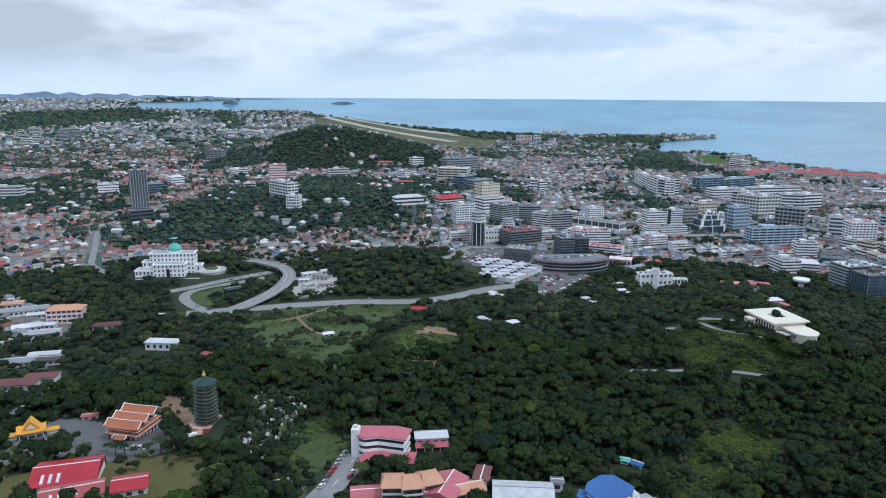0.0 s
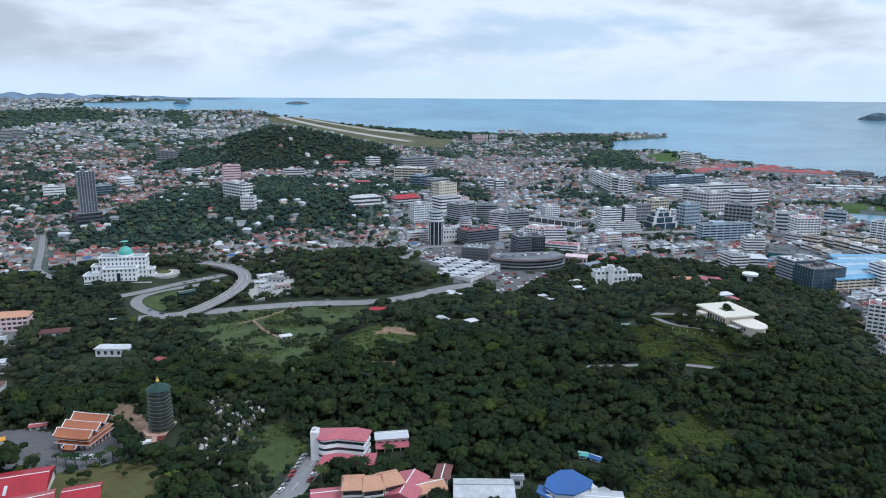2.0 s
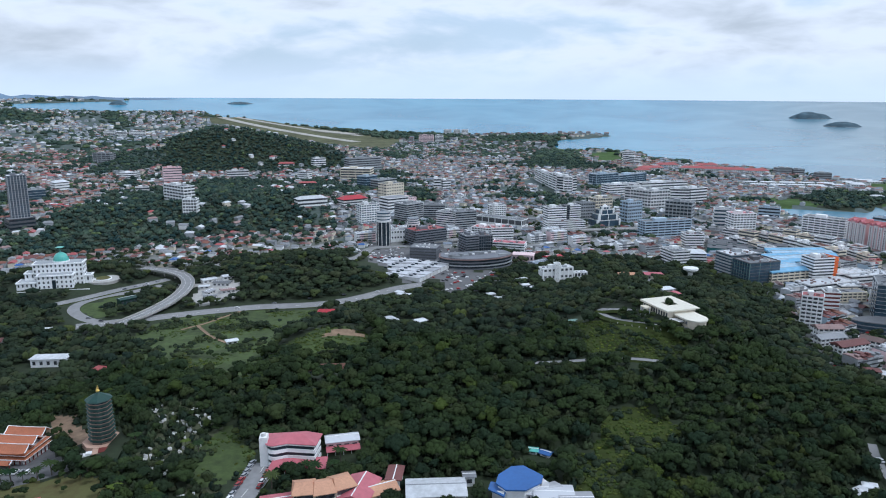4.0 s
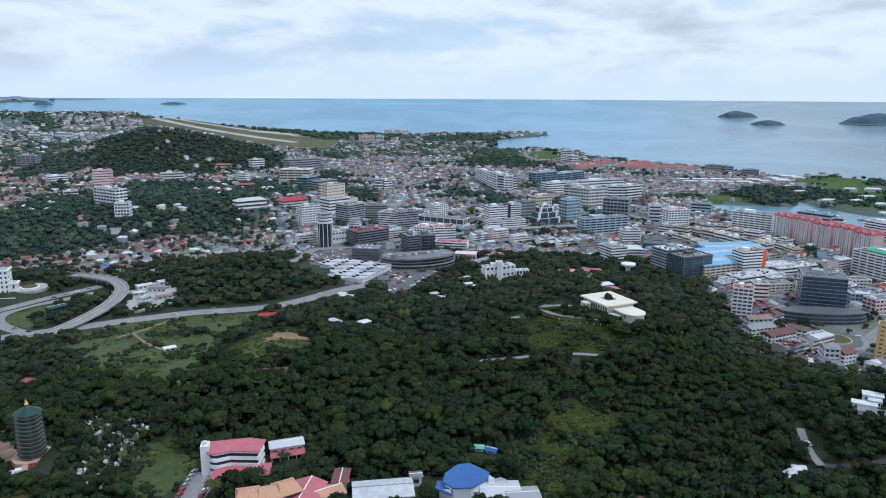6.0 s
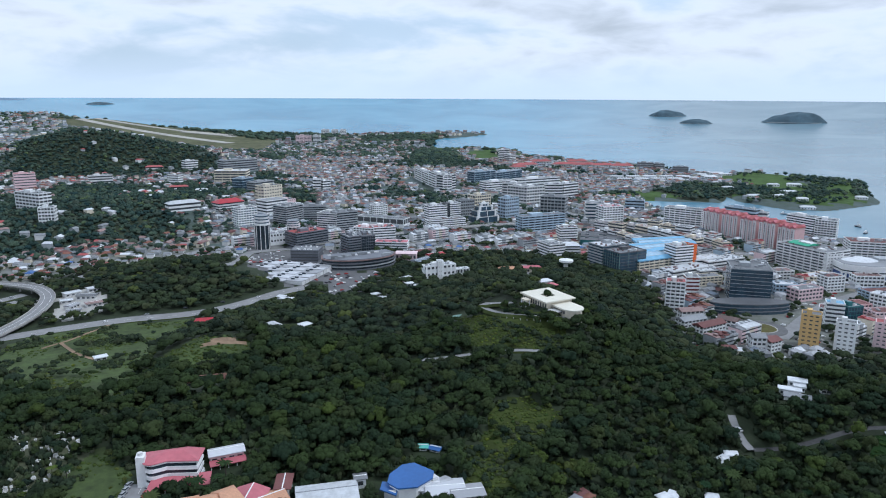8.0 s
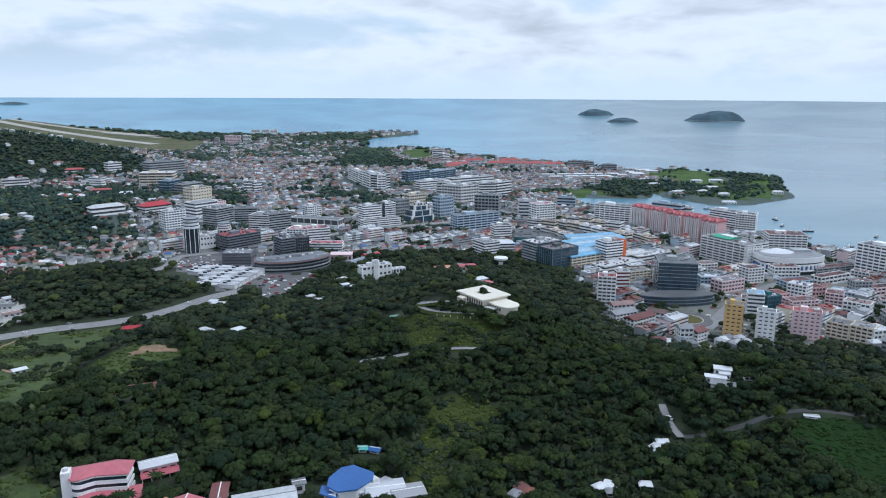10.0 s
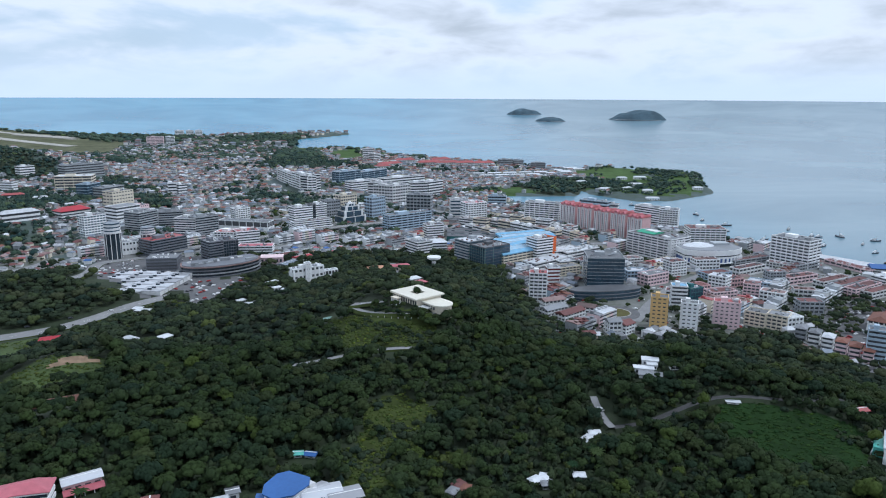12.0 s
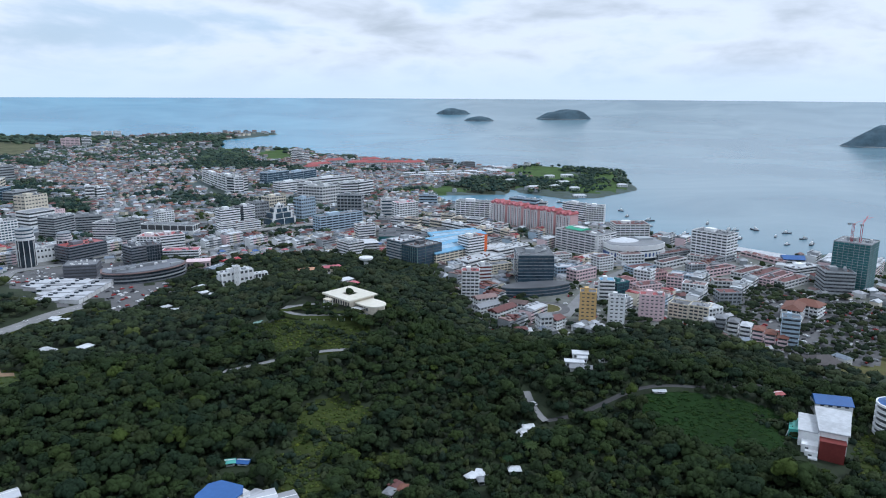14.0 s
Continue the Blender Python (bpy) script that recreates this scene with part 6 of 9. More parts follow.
strip_of_land("runway", (-656, 3953), (46, 2922), 46, 1.0, SAND, "long pale concrete airport runway")
strip_of_land("taxiway", (-581, 3978), (67, 3185), 34, .8, SAND, "pale concrete taxiway beside the runway")
strip_of_land("apron", (-123, 3441), (69, 3257), 120, .6, SAND, "pale airport apron")

# ---------------------------------------------------------------- city blocks
shed("arcade", "pinkish arcade with a low curved front beside the mall", 217, 838, -20, 26, 16, 9, PINK, PINK, .04)
shed("market_shed", "market shed with a dark red sheet roof", 254, 836, 20, 22, 12, 5, OFFWHITE, CRIMSON, .15)
shed("market_shed", "market shed with a blue sheet roof", 231, 815, 35, 26, 14, 4, OFFWHITE, SLATE, .1)
shed("market_shed", "market shed with a faded red roof", 246, 862, 12, 20, 10, 5, OFFWHITE, MAROON, .15)
block('glass_tower', 'dark glass tower with white vertical bands among low houses', -490.5, 1127.5, 30, 25, 23, 79.5, SLATEWALL, BLUEGLASS, floors=24, style='grid', cap=WHITEROOF, category='tower', pier=GREY)
block('podium', 'dark brown podium of the glass tower', -487, 1117, 36, 36, 28, 17.2, DARKGREY, GLASS, floors=3, style='bands', plant=False)
block('office_block', 'pale long office block among trees', -847.9, 1360, 9.2, 58.3, 25, 22.3, OFFWHITE, SHADEGLASS, style='bands')
block('office_block', 'pale low office wing among trees', -829.7, 1391, 33.8, 30.1, 20, 13.4, OFFWHITE, SHADEGLASS, style='bands')
block('office_block', 'white modern block with a deep dark recess', -679.5, 1421.5, 25.5, 39.3, 22, 20.5, WHITE, SHADEGLASS, style='solid')
block('apartment_block', 'pale apartment tower in the distant suburb', -1697.1, 2964.1, 17.4, 41.6, 30, 27.9, OFFWHITE, SHADEGLASS, style='grid')
block('apartment_block', 'pale apartment tower in the distant suburb', -1524, 2668.3, 13.8, 30.5, 30, 29.3, OFFWHITE, SHADEGLASS, style='grid')
block('apartment_block', 'pale apartment tower in the distant suburb', -1483.6, 2534.6, 11.4, 27.5, 30, 27.9, OFFWHITE, SHADEGLASS, style='grid')
block('apartment_block', 'grey ribbed apartment slab in the distant suburb', -1471.5, 2752.7, 44.7, 40.4, 30, 42.1, GREY, SHADEGLASS, style='grid')
block('apartment_block', 'grey ribbed apartment slab in the distant suburb', -1454.5, 2799.5, 46.9, 37.9, 30, 42.8, GREY, SHADEGLASS, style='grid')
block('apartment_block', 'grey ribbed apartment slab on a wooded rise', -658.4, 2053.2, -18.8, 54.6, 25, 26.8, GREY, SHADEGLASS, style='grid')
block('office_block', 'pink-walled block with a red roof crown', -397.7, 1690, 17.8, 39.6, 30, 34.3, PINK, SHADEGLASS, style='solid', cap=REDROOF)
block('apartment_block', 'white vertical-ribbed apartment block', -298.4, 1308.2, -45.5, 64.8, 22, 27.6, WHITE, SHADEGLASS, style='grid')
block('apartment_block', 'white apartment tower among trees', -249.4, 1167.3, -4.5, 22.1, 18, 24.7, WHITE, SHADEGLASS, style='grid')
block('office_block', 'white block with a sloping roof', -603.3, 1584.9, 44.5, 30.1, 20, 16.5, WHITE, SHADEGLASS, style='solid', roof='hip', cap=WHITEROOF)
block('office_block', 'low green-glass office block', -593.7, 1438.9, 33.2, 30.6, 25, 19.7, GREY, BLUEGLASS, style='glass')
block('office_block', 'white low block among trees', -516.1, 1775.3, 30.5, 42.3, 25, 14.4, WHITE, SHADEGLASS, style='bands')
block('office_block', 'white low block beside the road', -413.6, 1498.8, 18.9, 25.6, 20, 12.7, OFFWHITE, SHADEGLASS, style='bands')
block('apartment_block', 'far white apartment row before the woods', -974.2, 3124.3, 11.3, 40.3, 30, 22, WHITE, SHADEGLASS, style='grid')
block('apartment_block', 'far white apartment row before the woods', -921.9, 3110.4, 10.9, 42.6, 30, 21.9, WHITE, SHADEGLASS, style='grid')
block('apartment_block', 'far white apartment row before the woods', -867.1, 3144.4, 10.1, 62.5, 30, 22.1, WHITE, SHADEGLASS, style='grid')
block('office_block', 'white office block on the wooded hill foot', -261.7, 1756.1, 13.9, 50.2, 24, 17.6, OFFWHITE, SHADEGLASS, style='bands')
block('office_block', 'white apartment block at the hill foot', -73.1, 1898.1, 28.9, 33.9, 22, 23.2, WHITE, SHADEGLASS, style='bands')
block('office_block', 'white gabled block at the hill foot', -98.7, 1699.9, -40.3, 32, 16, 20.4, WHITE, SHADEGLASS, style='solid')
block('long_hall', 'long low hall with a red roof', -157.4, 1904.6, 3.3, 40.9, 16, 6, OFFWHITE, SHADEGLASS, style='bands', roof='hip', cap=REDROOF, category='hall')
block('long_hall', 'long low hall with a red roof', -87, 1594.3, 3.9, 38.3, 14, 6.5, OFFWHITE, SHADEGLASS, style='bands', roof='hip', cap=REDROOF, category='hall')
block('hospital', 'cream hospital block with a white arcaded crown', 25.4, 1686.6, -14.7, 71.9, 40, 29.4, CREAM, SHADEGLASS, style='grid', cap=WHITEROOF, category='hospital')
block('office_block', 'long grey hospital wing', 43.5, 1888.8, 27.1, 95.8, 30, 29.3, GREY, SHADEGLASS, style='bands')
block('office_block', 'dark blue glass office block', 44.1, 1533.5, 51.5, 41.3, 24, 26.7, PALEBLUE, BLUEGLASS, style='glass')
block('office_block', 'grey office block with a flat roof', 78.7, 1517.5, 40.2, 55.2, 24, 20.5, GREY, SHADEGLASS, style='bands')
block('office_block', 'cream stone tower with small windows', 79.2, 1269.7, 34.3, 40.1, 24, 37.5, CREAM, SHADEGLASS, style='solid', category='tower')
block('podium', 'white shopping podium below the cream tower', 78.6, 1195.7, 31, 42.1, 30, 25.9, WHITE, SHADEGLASS, style='bands', plant=False)
block('apartment_block', 'white tower with blue window strips', 31.7, 1113.4, 21.9, 31.4, 22, 29.1, WHITE, BLUEGLASS, style='grid')
block('office_block', 'small white block with a pink roof', 110.8, 1286.5, 32.4, 26, 18, 10.3, PINK, SHADEGLASS, style='solid')
block('church_building', 'white low building with a stepped roof', -62.1, 1223.5, 22.2, 52.1, 20, 13.2, WHITE, SHADEGLASS, style='bands', roof='hip', cap=WHITEROOF)
block('long_hall', 'red sweeping roof hall with a tall mast', 8.8, 1236.7, 27.9, 47.5, 25, 13.6, OFFWHITE, SHADEGLASS, style='bands', roof='hip', cap=CRIMSON, category='hall')
block('office_block', 'dark banded office block with a red roof deck', 107.3, 957.4, 25.8, 50.8, 30, 20.7, SLATEWALL, GLASS, style='bands', cap=REDROOF)
block('car_park', 'dark multi-storey car park with open decks', 96.8, 868.6, -19.4, 34.6, 28, 14.6, SLATEWALL, DARKGREY, floors=4, style='bands', plant=False)
block('office_block', 'dark glass office block on the round mall', 156.6, 893.2, 16.4, 18.8, 24, 23.5, SLATEWALL, GLASS, style='bands')
block('office_block', 'dark glass office block with vertical fins', 176.9, 897.3, 6.7, 18.6, 24, 22.6, SLATEWALL, GLASS, style='glass')
block('office_block', 'white block with red roof trim', 193, 965.7, -36.1, 32.3, 25, 19.8, WHITE, SHADEGLASS, style='grid', cap=REDROOF)
block('office_block', 'white block with rows of dark windows', 213.3, 955, 0.1, 30.8, 25, 21.6, WHITE, SHADEGLASS, style='bands', cap=REDROOF)
block('podium', 'white and red podium of the white block', 213.9, 903.6, -23.5, 44.4, 20, 10, WHITE, SHADEGLASS, style='bands', cap=PINKROOF, plant=False)
block('office_block', 'grey banded office block stepping along the street', 98.7, 1129.4, 38, 36.8, 30, 28.1, GREY, GLASS, style='bands')
block('office_block', 'grey banded office block stepping along the street', 142.4, 1141.2, -7.9, 36.1, 30, 24.3, GREY, GLASS, style='bands')
block('office_block', 'grey banded office block stepping along the street', 155.6, 1055.9, -36.1, 32.5, 28, 27.3, OFFWHITE, GLASS, style='bands')
block('office_block', 'grey banded office block stepping along the street', 173.8, 1053.6, 16.3, 36.1, 28, 28.6, GREY, GLASS, style='bands')
block('office_block', 'slim white office tower block', 249.8, 1152.2, 13.5, 25.3, 20, 20.2, WHITE, SHADEGLASS, style='grid')
block('podium', 'white hall with large dark openings', 241.4, 1077, -40.9, 82.8, 22, 12.8, WHITE, DARKGREY, floors=1, style='grid', plant=False)
block('office_block', 'white banded slab block', 319.2, 1048.6, 11.2, 32.2, 18, 32.7, WHITE, SHADEGLASS, style='bands')
block('office_block', 'white banded slab block', 361, 1091.9, 12.3, 22.7, 18, 28.1, WHITE, SHADEGLASS, style='bands')
block('office_block', 'dark glass slab between white blocks', 335.2, 1052.2, 43.9, 11.4, 14, 34.4, DARKGREY, GLASS, style='glass', plant=False)
block('podium', 'white podium of the slab blocks', 330, 1030.4, 7.4, 62.9, 16, 12.9, WHITE, SHADEGLASS, style='bands', plant=False)
block('apartment_block', 'grey ribbed apartment block', 395.7, 1128.9, 11.2, 26.8, 20, 26.2, GREY, SHADEGLASS, style='grid')
block('apartment_block', 'cream ribbed apartment block', 429.1, 1147.6, 16.1, 34.3, 22, 31.2, CREAM, SHADEGLASS, style='grid')
block('office_block', 'slender tower with a flaring crown', 460.9, 1091.2, 18.4, 30.2, 20, 33, PALEBLUE, SHADEGLASS, style='grid')
block('office_block', 'long grey-blue banded slab block', 465, 973.3, 9, 78.4, 20, 23, PALEBLUE, GLASS, style='grid')
block('office_block', 'white government block with rows of small windows', 566, 1302.1, -41.1, 51.9, 25, 27.7, OFFWHITE, SHADEGLASS, style='grid')
block('office_block', 'white government block with rows of small windows', 536.6, 1214.6, -53.9, 42.7, 25, 34, OFFWHITE, SHADEGLASS, style='grid')
block('office_block', 'white government block with rows of small windows', 556.8, 1207.4, 14.4, 43.1, 25, 34.4, OFFWHITE, SHADEGLASS, style='grid')
block('office_block', 'white government block with rows of small windows', 636.4, 1281.7, -14, 36.4, 25, 27.1, WHITE, SHADEGLASS, style='grid')
block('office_block', 'white end block of the government offices', 669.2, 1283.4, 19.3, 42.4, 25, 27.9, WHITE, SHADEGLASS, style='grid')
block('office_block', 'grey office block with dark windows', 556, 1110.8, -38.3, 43.6, 25, 29.1, GREY, GLASS, style='grid')
block('office_block', 'white low government wing', 571.6, 1416.6, 13.6, 77.5, 25, 19.5, WHITE, SHADEGLASS, style='bands')
block('office_block', 'white low government wing', 684.5, 1461.6, 10.9, 116.8, 25, 17.1, WHITE, SHADEGLASS, style='bands')
block('office_block', 'blue-green glass office block', 589.4, 1562.9, 24.4, 69.7, 25, 25.2, PALEBLUE, BLUEGLASS, style='glass')
block('office_block', 'blue-green glass office block', 665.9, 1600.8, 28.9, 101.3, 25, 19.2, PALEBLUE, BLUEGLASS, style='glass')
block('apartment_block', 'long white apartment slab', 461.6, 1599.9, -91.9, 133.6, 20, 25.1, WHITE, SHADEGLASS, style='grid')
block('apartment_block', 'long white apartment slab', 460.1, 1479.9, -89.3, 107.3, 20, 31.6, WHITE, SHADEGLASS, style='grid')
block('office_block', 'dark glass end block of the white slab', 463.7, 1444.9, 29.2, 39.4, 22, 33.5, OFFWHITE, GLASS, style='grid')
block('apartment_block', 'white twin apartment block', 193.4, 1497.2, -9.2, 16.6, 18, 24.1, WHITE, SHADEGLASS, style='grid')
block('apartment_block', 'white twin apartment block', 209.3, 1498.4, 21.5, 19.2, 18, 21.2, WHITE, SHADEGLASS, style='grid')
block('office_block', 'far white hotel block on the headland', 329.7, 2921.3, -10.4, 61.1, 30, 27.2, PINK, SHADEGLASS, style='solid')
block('office_block', 'far white apartment tower', 376, 2864.8, -11.3, 31.3, 30, 31.3, WHITE, SHADEGLASS, style='grid')
block('hotel', 'far white hotel block by the sea', 460.4, 3214.1, -9.9, 35.2, 30, 22.5, WHITE, SHADEGLASS, style='solid', category='hotel')
block('hotel', 'far white hotel block by the sea', 502.5, 3206.5, -9.9, 30.3, 30, 22.6, WHITE, SHADEGLASS, style='solid', category='hotel')
block('hotel', 'far white hotel block by the sea', 537.5, 3200.3, -10.5, 30.3, 30, 22.6, WHITE, SHADEGLASS, style='solid', category='hotel')
block('hotel', 'white hotel stepping down by the golf course', 848.8, 2055.9, -13.9, 31.8, 25, 33.1, WHITE, SHADEGLASS, style='grid', category='hotel')
block('hotel', 'white hotel wing by the golf course', 863.1, 2040.5, 23.6, 30.4, 25, 20, WHITE, SHADEGLASS, style='grid', category='hotel')
block('round_block', 'white curved block with blue window bands', 591.5, 1033.2, -24, 31, 24, 27.7, OFFWHITE, BLUEGLASS, style='bands', category='building')
block('apartment_block', 'white apartment block with a pink roof', 591.1, 983.4, 0.8, 36.6, 24, 29.8, WHITE, SHADEGLASS, style='grid', cap=PINKROOF)
block('office_block', 'blue-white low block by the lagoon', 716.9, 1107.3, -35.5, 34.3, 20, 16.4, PALEBLUE, GLASS, style='bands')
block('office_block', 'white six-storey block above the trees', 461.6, 879.8, -6.3, 25.8, 18, 21.2, WHITE, SHADEGLASS, style='bands')
block('office_block', 'grey banded office block with a pale roof above the wood', 444.4, 737, -80.1, 27, 42, 27.4, GREY, BLUEGLASS, style='bands', cap=WHITEROOF)
block('office_block', 'dark glass office block with green fins above the wood', 449.6, 708.6, -80.1, 28, 41, 25, DARKGREY, BLUEGLASS, style='glass', cap=GREYROOF, pier=JADEROOF)
block('school_block', 'white block with a red roof corner', 399.6, 801.8, -82.6, 29, 24, 17.8, WHITE, SHADEGLASS, style='bands', cap=GREYROOF)
block('school_block', 'white low hall with a curved roof', 423.4, 814.3, -14.1, 40.7, 18, 11.3, WHITE, SHADEGLASS, style='bands', roof='hip', cap=WHITEROOF)


def stepped_mall(x, y, yaw, w, d, h, n):
    """A cream shopping hall under stepped mono-pitch sheets of sky blue with pale gutters."""
    ob = block("mall", "cream shopping hall with stepped sky-blue sheet roofs", x, y, yaw, w, d, h, CREAM, SHADEGLASS, style="grid", roof="open")
    part("attic", Geo().box(-w / 2 + .4, w / 2 - .4, -d / 2 + .4, d / 2 - .4, h, h + .8), OFFWHITE, ob)
    step = d / n
    for i in range(n):
        y0, up = -d / 2 + i * step, h + 1.0 + (i % 2) * 1.2
        part("roof_sheet", Geo().add([(-w / 2 - .6, y0, up), (w / 2 + .6, y0, up), (w / 2 + .6, y0 + step - .5, up + 2.2), (-w / 2 - .6, y0 + step - .5, up + 2.2),
                                      (-w / 2 - .6, y0, up - 1.2), (w / 2 + .6, y0, up - 1.2), (w / 2 + .6, y0 + step - .5, up - 1.2), (-w / 2 - .6, y0 + step - .5, up - 1.2)],
                                     [(0, 1, 2, 3), (7, 6, 5, 4), (0, 4, 5, 1), (1, 5, 6, 2), (2, 6, 7, 3), (3, 7, 4, 0)]), (SKYROOF, PALESKY)[i % 3 == 1], ob)
        part("gutter", Geo().box(-w / 2 - .6, w / 2 + .6, y0 + step - .45, y0 + step - .05, h + .2, up + 2.5), WHITEROOF, ob)
    return ob


stepped_mall(482.7, 719.3, 9.5, 54.2, 45, 13.6, 5)
stepped_mall(511, 756.5, 5.2, 68.9, 31, 12.8, 4)
stepped_mall(563.4, 795.4, -5, 77.1, 33, 9.8, 4)
block('office_block', 'white office block with an orange corner strip', 521.7, 705.7, 3.3, 26.1, 22, 27.6, WHITE, SHADEGLASS, style='bands')
block('lift_tower', 'orange strip tower on the white block', 535.9, 705.9, 14.2, 6, 20, 27.8, ORANGE, ORANGE, style='bands', plant=False)
block('market_hall', 'low pale hall with a flat sheet roof', 561.4, 707.9, 6.3, 46.8, 22, 8.9, OFFWHITE, SHADEGLASS, style='bands', cap=WHITEROOF, plant=False)
block('market_hall', 'low pale hall with a flat sheet roof', 509.3, 673.4, 11.7, 61.8, 22, 8.1, OFFWHITE, SHADEGLASS, style='bands', cap=WHITEROOF, plant=False)
block('market_hall', 'low pale hall with a flat sheet roof', 578.6, 700.2, 7.5, 59.3, 22, 8.2, OFFWHITE, SHADEGLASS, style='bands', cap=WHITEROOF, plant=False)
block('market_hall', 'low pale hall with a flat sheet roof', 530.8, 664.3, -5.2, 28.4, 22, 7.2, OFFWHITE, SHADEGLASS, style='bands', cap=WHITEROOF, plant=False)
block('hotel', 'white waterfront hotel slab', 699.1, 937.7, -53.7, 59.2, 22, 28.4, WHITE, SHADEGLASS, style='grid', category='hotel')


def rose_block(x, y, yaw, w, d, h):
    """A rose apartment slab: white bays with window strips, each under its own small red gable."""
    ob = thing("apartment_block", x, y, yaw, "rose and white apartment block with red gables by the lagoon", "building", "rose blocks by the lagoon", z=low_ground(x, y, yaw, w, d))
    claim(x, y, 18)
    part("wall", Geo().box(-w / 2, w / 2, -d / 2, d / 2, -1, h), ROSE, ob)
    part("roof", Geo().gable(-w / 2 - .8, w / 2 + .8, -d / 2 - .8, d / 2 + .8, h + .3, d * .2, hip=2), REDROOF, ob)
    n = max(2, round(w / 7))
    for i in range(n):
        u = -w / 2 + w * (i + .5) / n
        bay = part("bay", Geo().box(u - 2.4, u + 2.4, -d / 2 - 1.3, d / 2 + 1.3, -1, h - 2), OFFWHITE, ob)
        part("window_strip", Geo().box(u - .8, u + .8, -d / 2 - 1.4, d / 2 + 1.4, 1, h - 3.5), SHADEGLASS, bay)
        part("gable", Geo().gable(-d / 2 - 1.8, d / 2 + 1.8, -2.9, 2.9, 0, 3.2), PINKROOF, bay, at=pose(u, 0, h - 1.6 + 2.0 * (i % 2), 0, 0, 90))
        slabs = Geo()
        for k in range(1, int(h / 3.3)):
            slabs.box(u - .9, u + .9, -d / 2 - 1.55, d / 2 + 1.55, k * 3.3 - .4, k * 3.3 + .5)
        part("balcony_slabs", slabs, PINK, bay)
    return ob


for bx, by, turn, w, h in ((714.4, 882.7, -83.9, 32.6, 33), (716.6, 844.5, -84, 31.1, 34), (718.5, 808.3, -83.2, 29.2, 33.5), (720.5, 773.8, -83.7, 28.1, 35), (722.1, 740.9, -83.3, 26.6, 34)):
    rose_block(bx, by, turn, w, 18, h)
block('office_block', 'grey slab block on the lagoon shore', 792.5, 918.3, -66.1, 51.5, 18, 27.9, PALEBLUE, GLASS, style='bands')
block('office_block', 'pale block on the lagoon shore', 814.2, 896.3, -53.8, 15.7, 14, 22.9, OFFWHITE, SHADEGLASS, style='bands')
block('hotel', 'white hotel with dark balconies on the waterfront', 823.9, 823.8, -77.7, 43.7, 20, 28.9, WHITE, GLASS, style='bands', category='hotel')
block('hotel', 'white hotel with dark balconies on the waterfront', 838.6, 795.3, -52.8, 28.7, 24, 27.5, WHITE, GLASS, style='grid', category='hotel')
green_mall = block('mall', 'long white shopping block with a green roof canopy', 673.5, 654.9, -83.4, 69.7, 40, 27.1, OFFWHITE, SHADEGLASS, style='grid')
part('roof_canopy', Geo().gable(-26, 2, -12, 10, 28.6, 2.2), GREENSHEET, green_mall, 'bright green sheet canopy')
block('mall', 'white shopping block annex', 670.1, 635.4, -0.6, 24.6, 35, 25.2, OFFWHITE, SHADEGLASS, style='solid')
block('mall', 'white building with a dark red flat roof', 795.4, 686.4, -32.5, 50, 33, 20.5, WHITE, SHADEGLASS, style='grid', cap=MAROON)
block('hotel', 'large white hotel with open corridors on the waterfront', 782.5, 535.7, -83, 48.6, 28, 34.1, WHITE, SHADEGLASS, style='grid', category='hotel')
block('tower_under_construction', 'unfinished teal-netted tower with cranes on top', 790.4, 366.9, -78, 36, 36, 50.6, GREY, TEAL, floors=18, style='glass', category='tower', pier=GREY)
block('office_block', 'grey office block beside the unfinished tower', 757, 368.4, -45, 30.2, 30, 22.7, GREY, SHADEGLASS, style='bands')
block('glass_tower', 'dark glass block above an oval podium', 511, 574, -32.6, 39, 38, 33.5, GREY, BLUEGLASS, style='glass', cap=GREYROOF, category='tower', pier=BLUEGLASS)
block('apartment_block', 'white and beige apartment block with a red roof strip', 412.8, 558.4, -36, 18, 16, 28.5, WHITE, SHADEGLASS, style='grid', cap=REDROOF)
block('apartment_block', 'white block with dark red stripes', 461.8, 600.1, -20.6, 14.3, 14, 19.6, WHITE, DARKRED, style='bands')
block('apartment_block', 'ochre apartment tower with small dark windows', 459.5, 439.6, -46, 15, 13, 28.2, YELLOW, SHADEGLASS, style='solid', category='tower')
block('apartment_block', 'white apartment tower at the foot of the wood', 479.4, 423, -46, 15, 11, 24.4, WHITE, SHADEGLASS, style='solid', category='tower')
block('apartment_block', 'pink apartment tower with a red roof rim', 514.1, 411.6, -48, 22.5, 13, 23.6, PINK, SHADEGLASS, style='solid', cap=REDROOF, category='tower')
block('office_block', 'white block with a pale blue roof', 520.3, 473.9, -40, 15, 14, 22.6, WHITE, SHADEGLASS, style='bands', cap=SKYROOF)
block('office_block', 'narrow teal-glass block with bands', 538.5, 475.3, -3.8, 16.4, 16, 18.3, TEAL, BLUEGLASS, style='glass')
block('apartment_block', 'slender pale blue office tower with window bands', 549.3, 297.8, -58, 14, 12, 26, PALEBLUE, SHADEGLASS, style='bands', category='tower')
block('school_block', 'white school block with a brown roof', 627.9, 339.3, -68.5, 17.1, 30, 11.7, WHITE, SHADEGLASS, style='grid', roof='hip', cap=BROWNROOF)
block('school_block', 'white school wing with a brown roof', 651.3, 337.6, -80.7, 23.4, 20, 10.9, WHITE, SHADEGLASS, style='grid', roof='hip', cap=BROWNROOF)
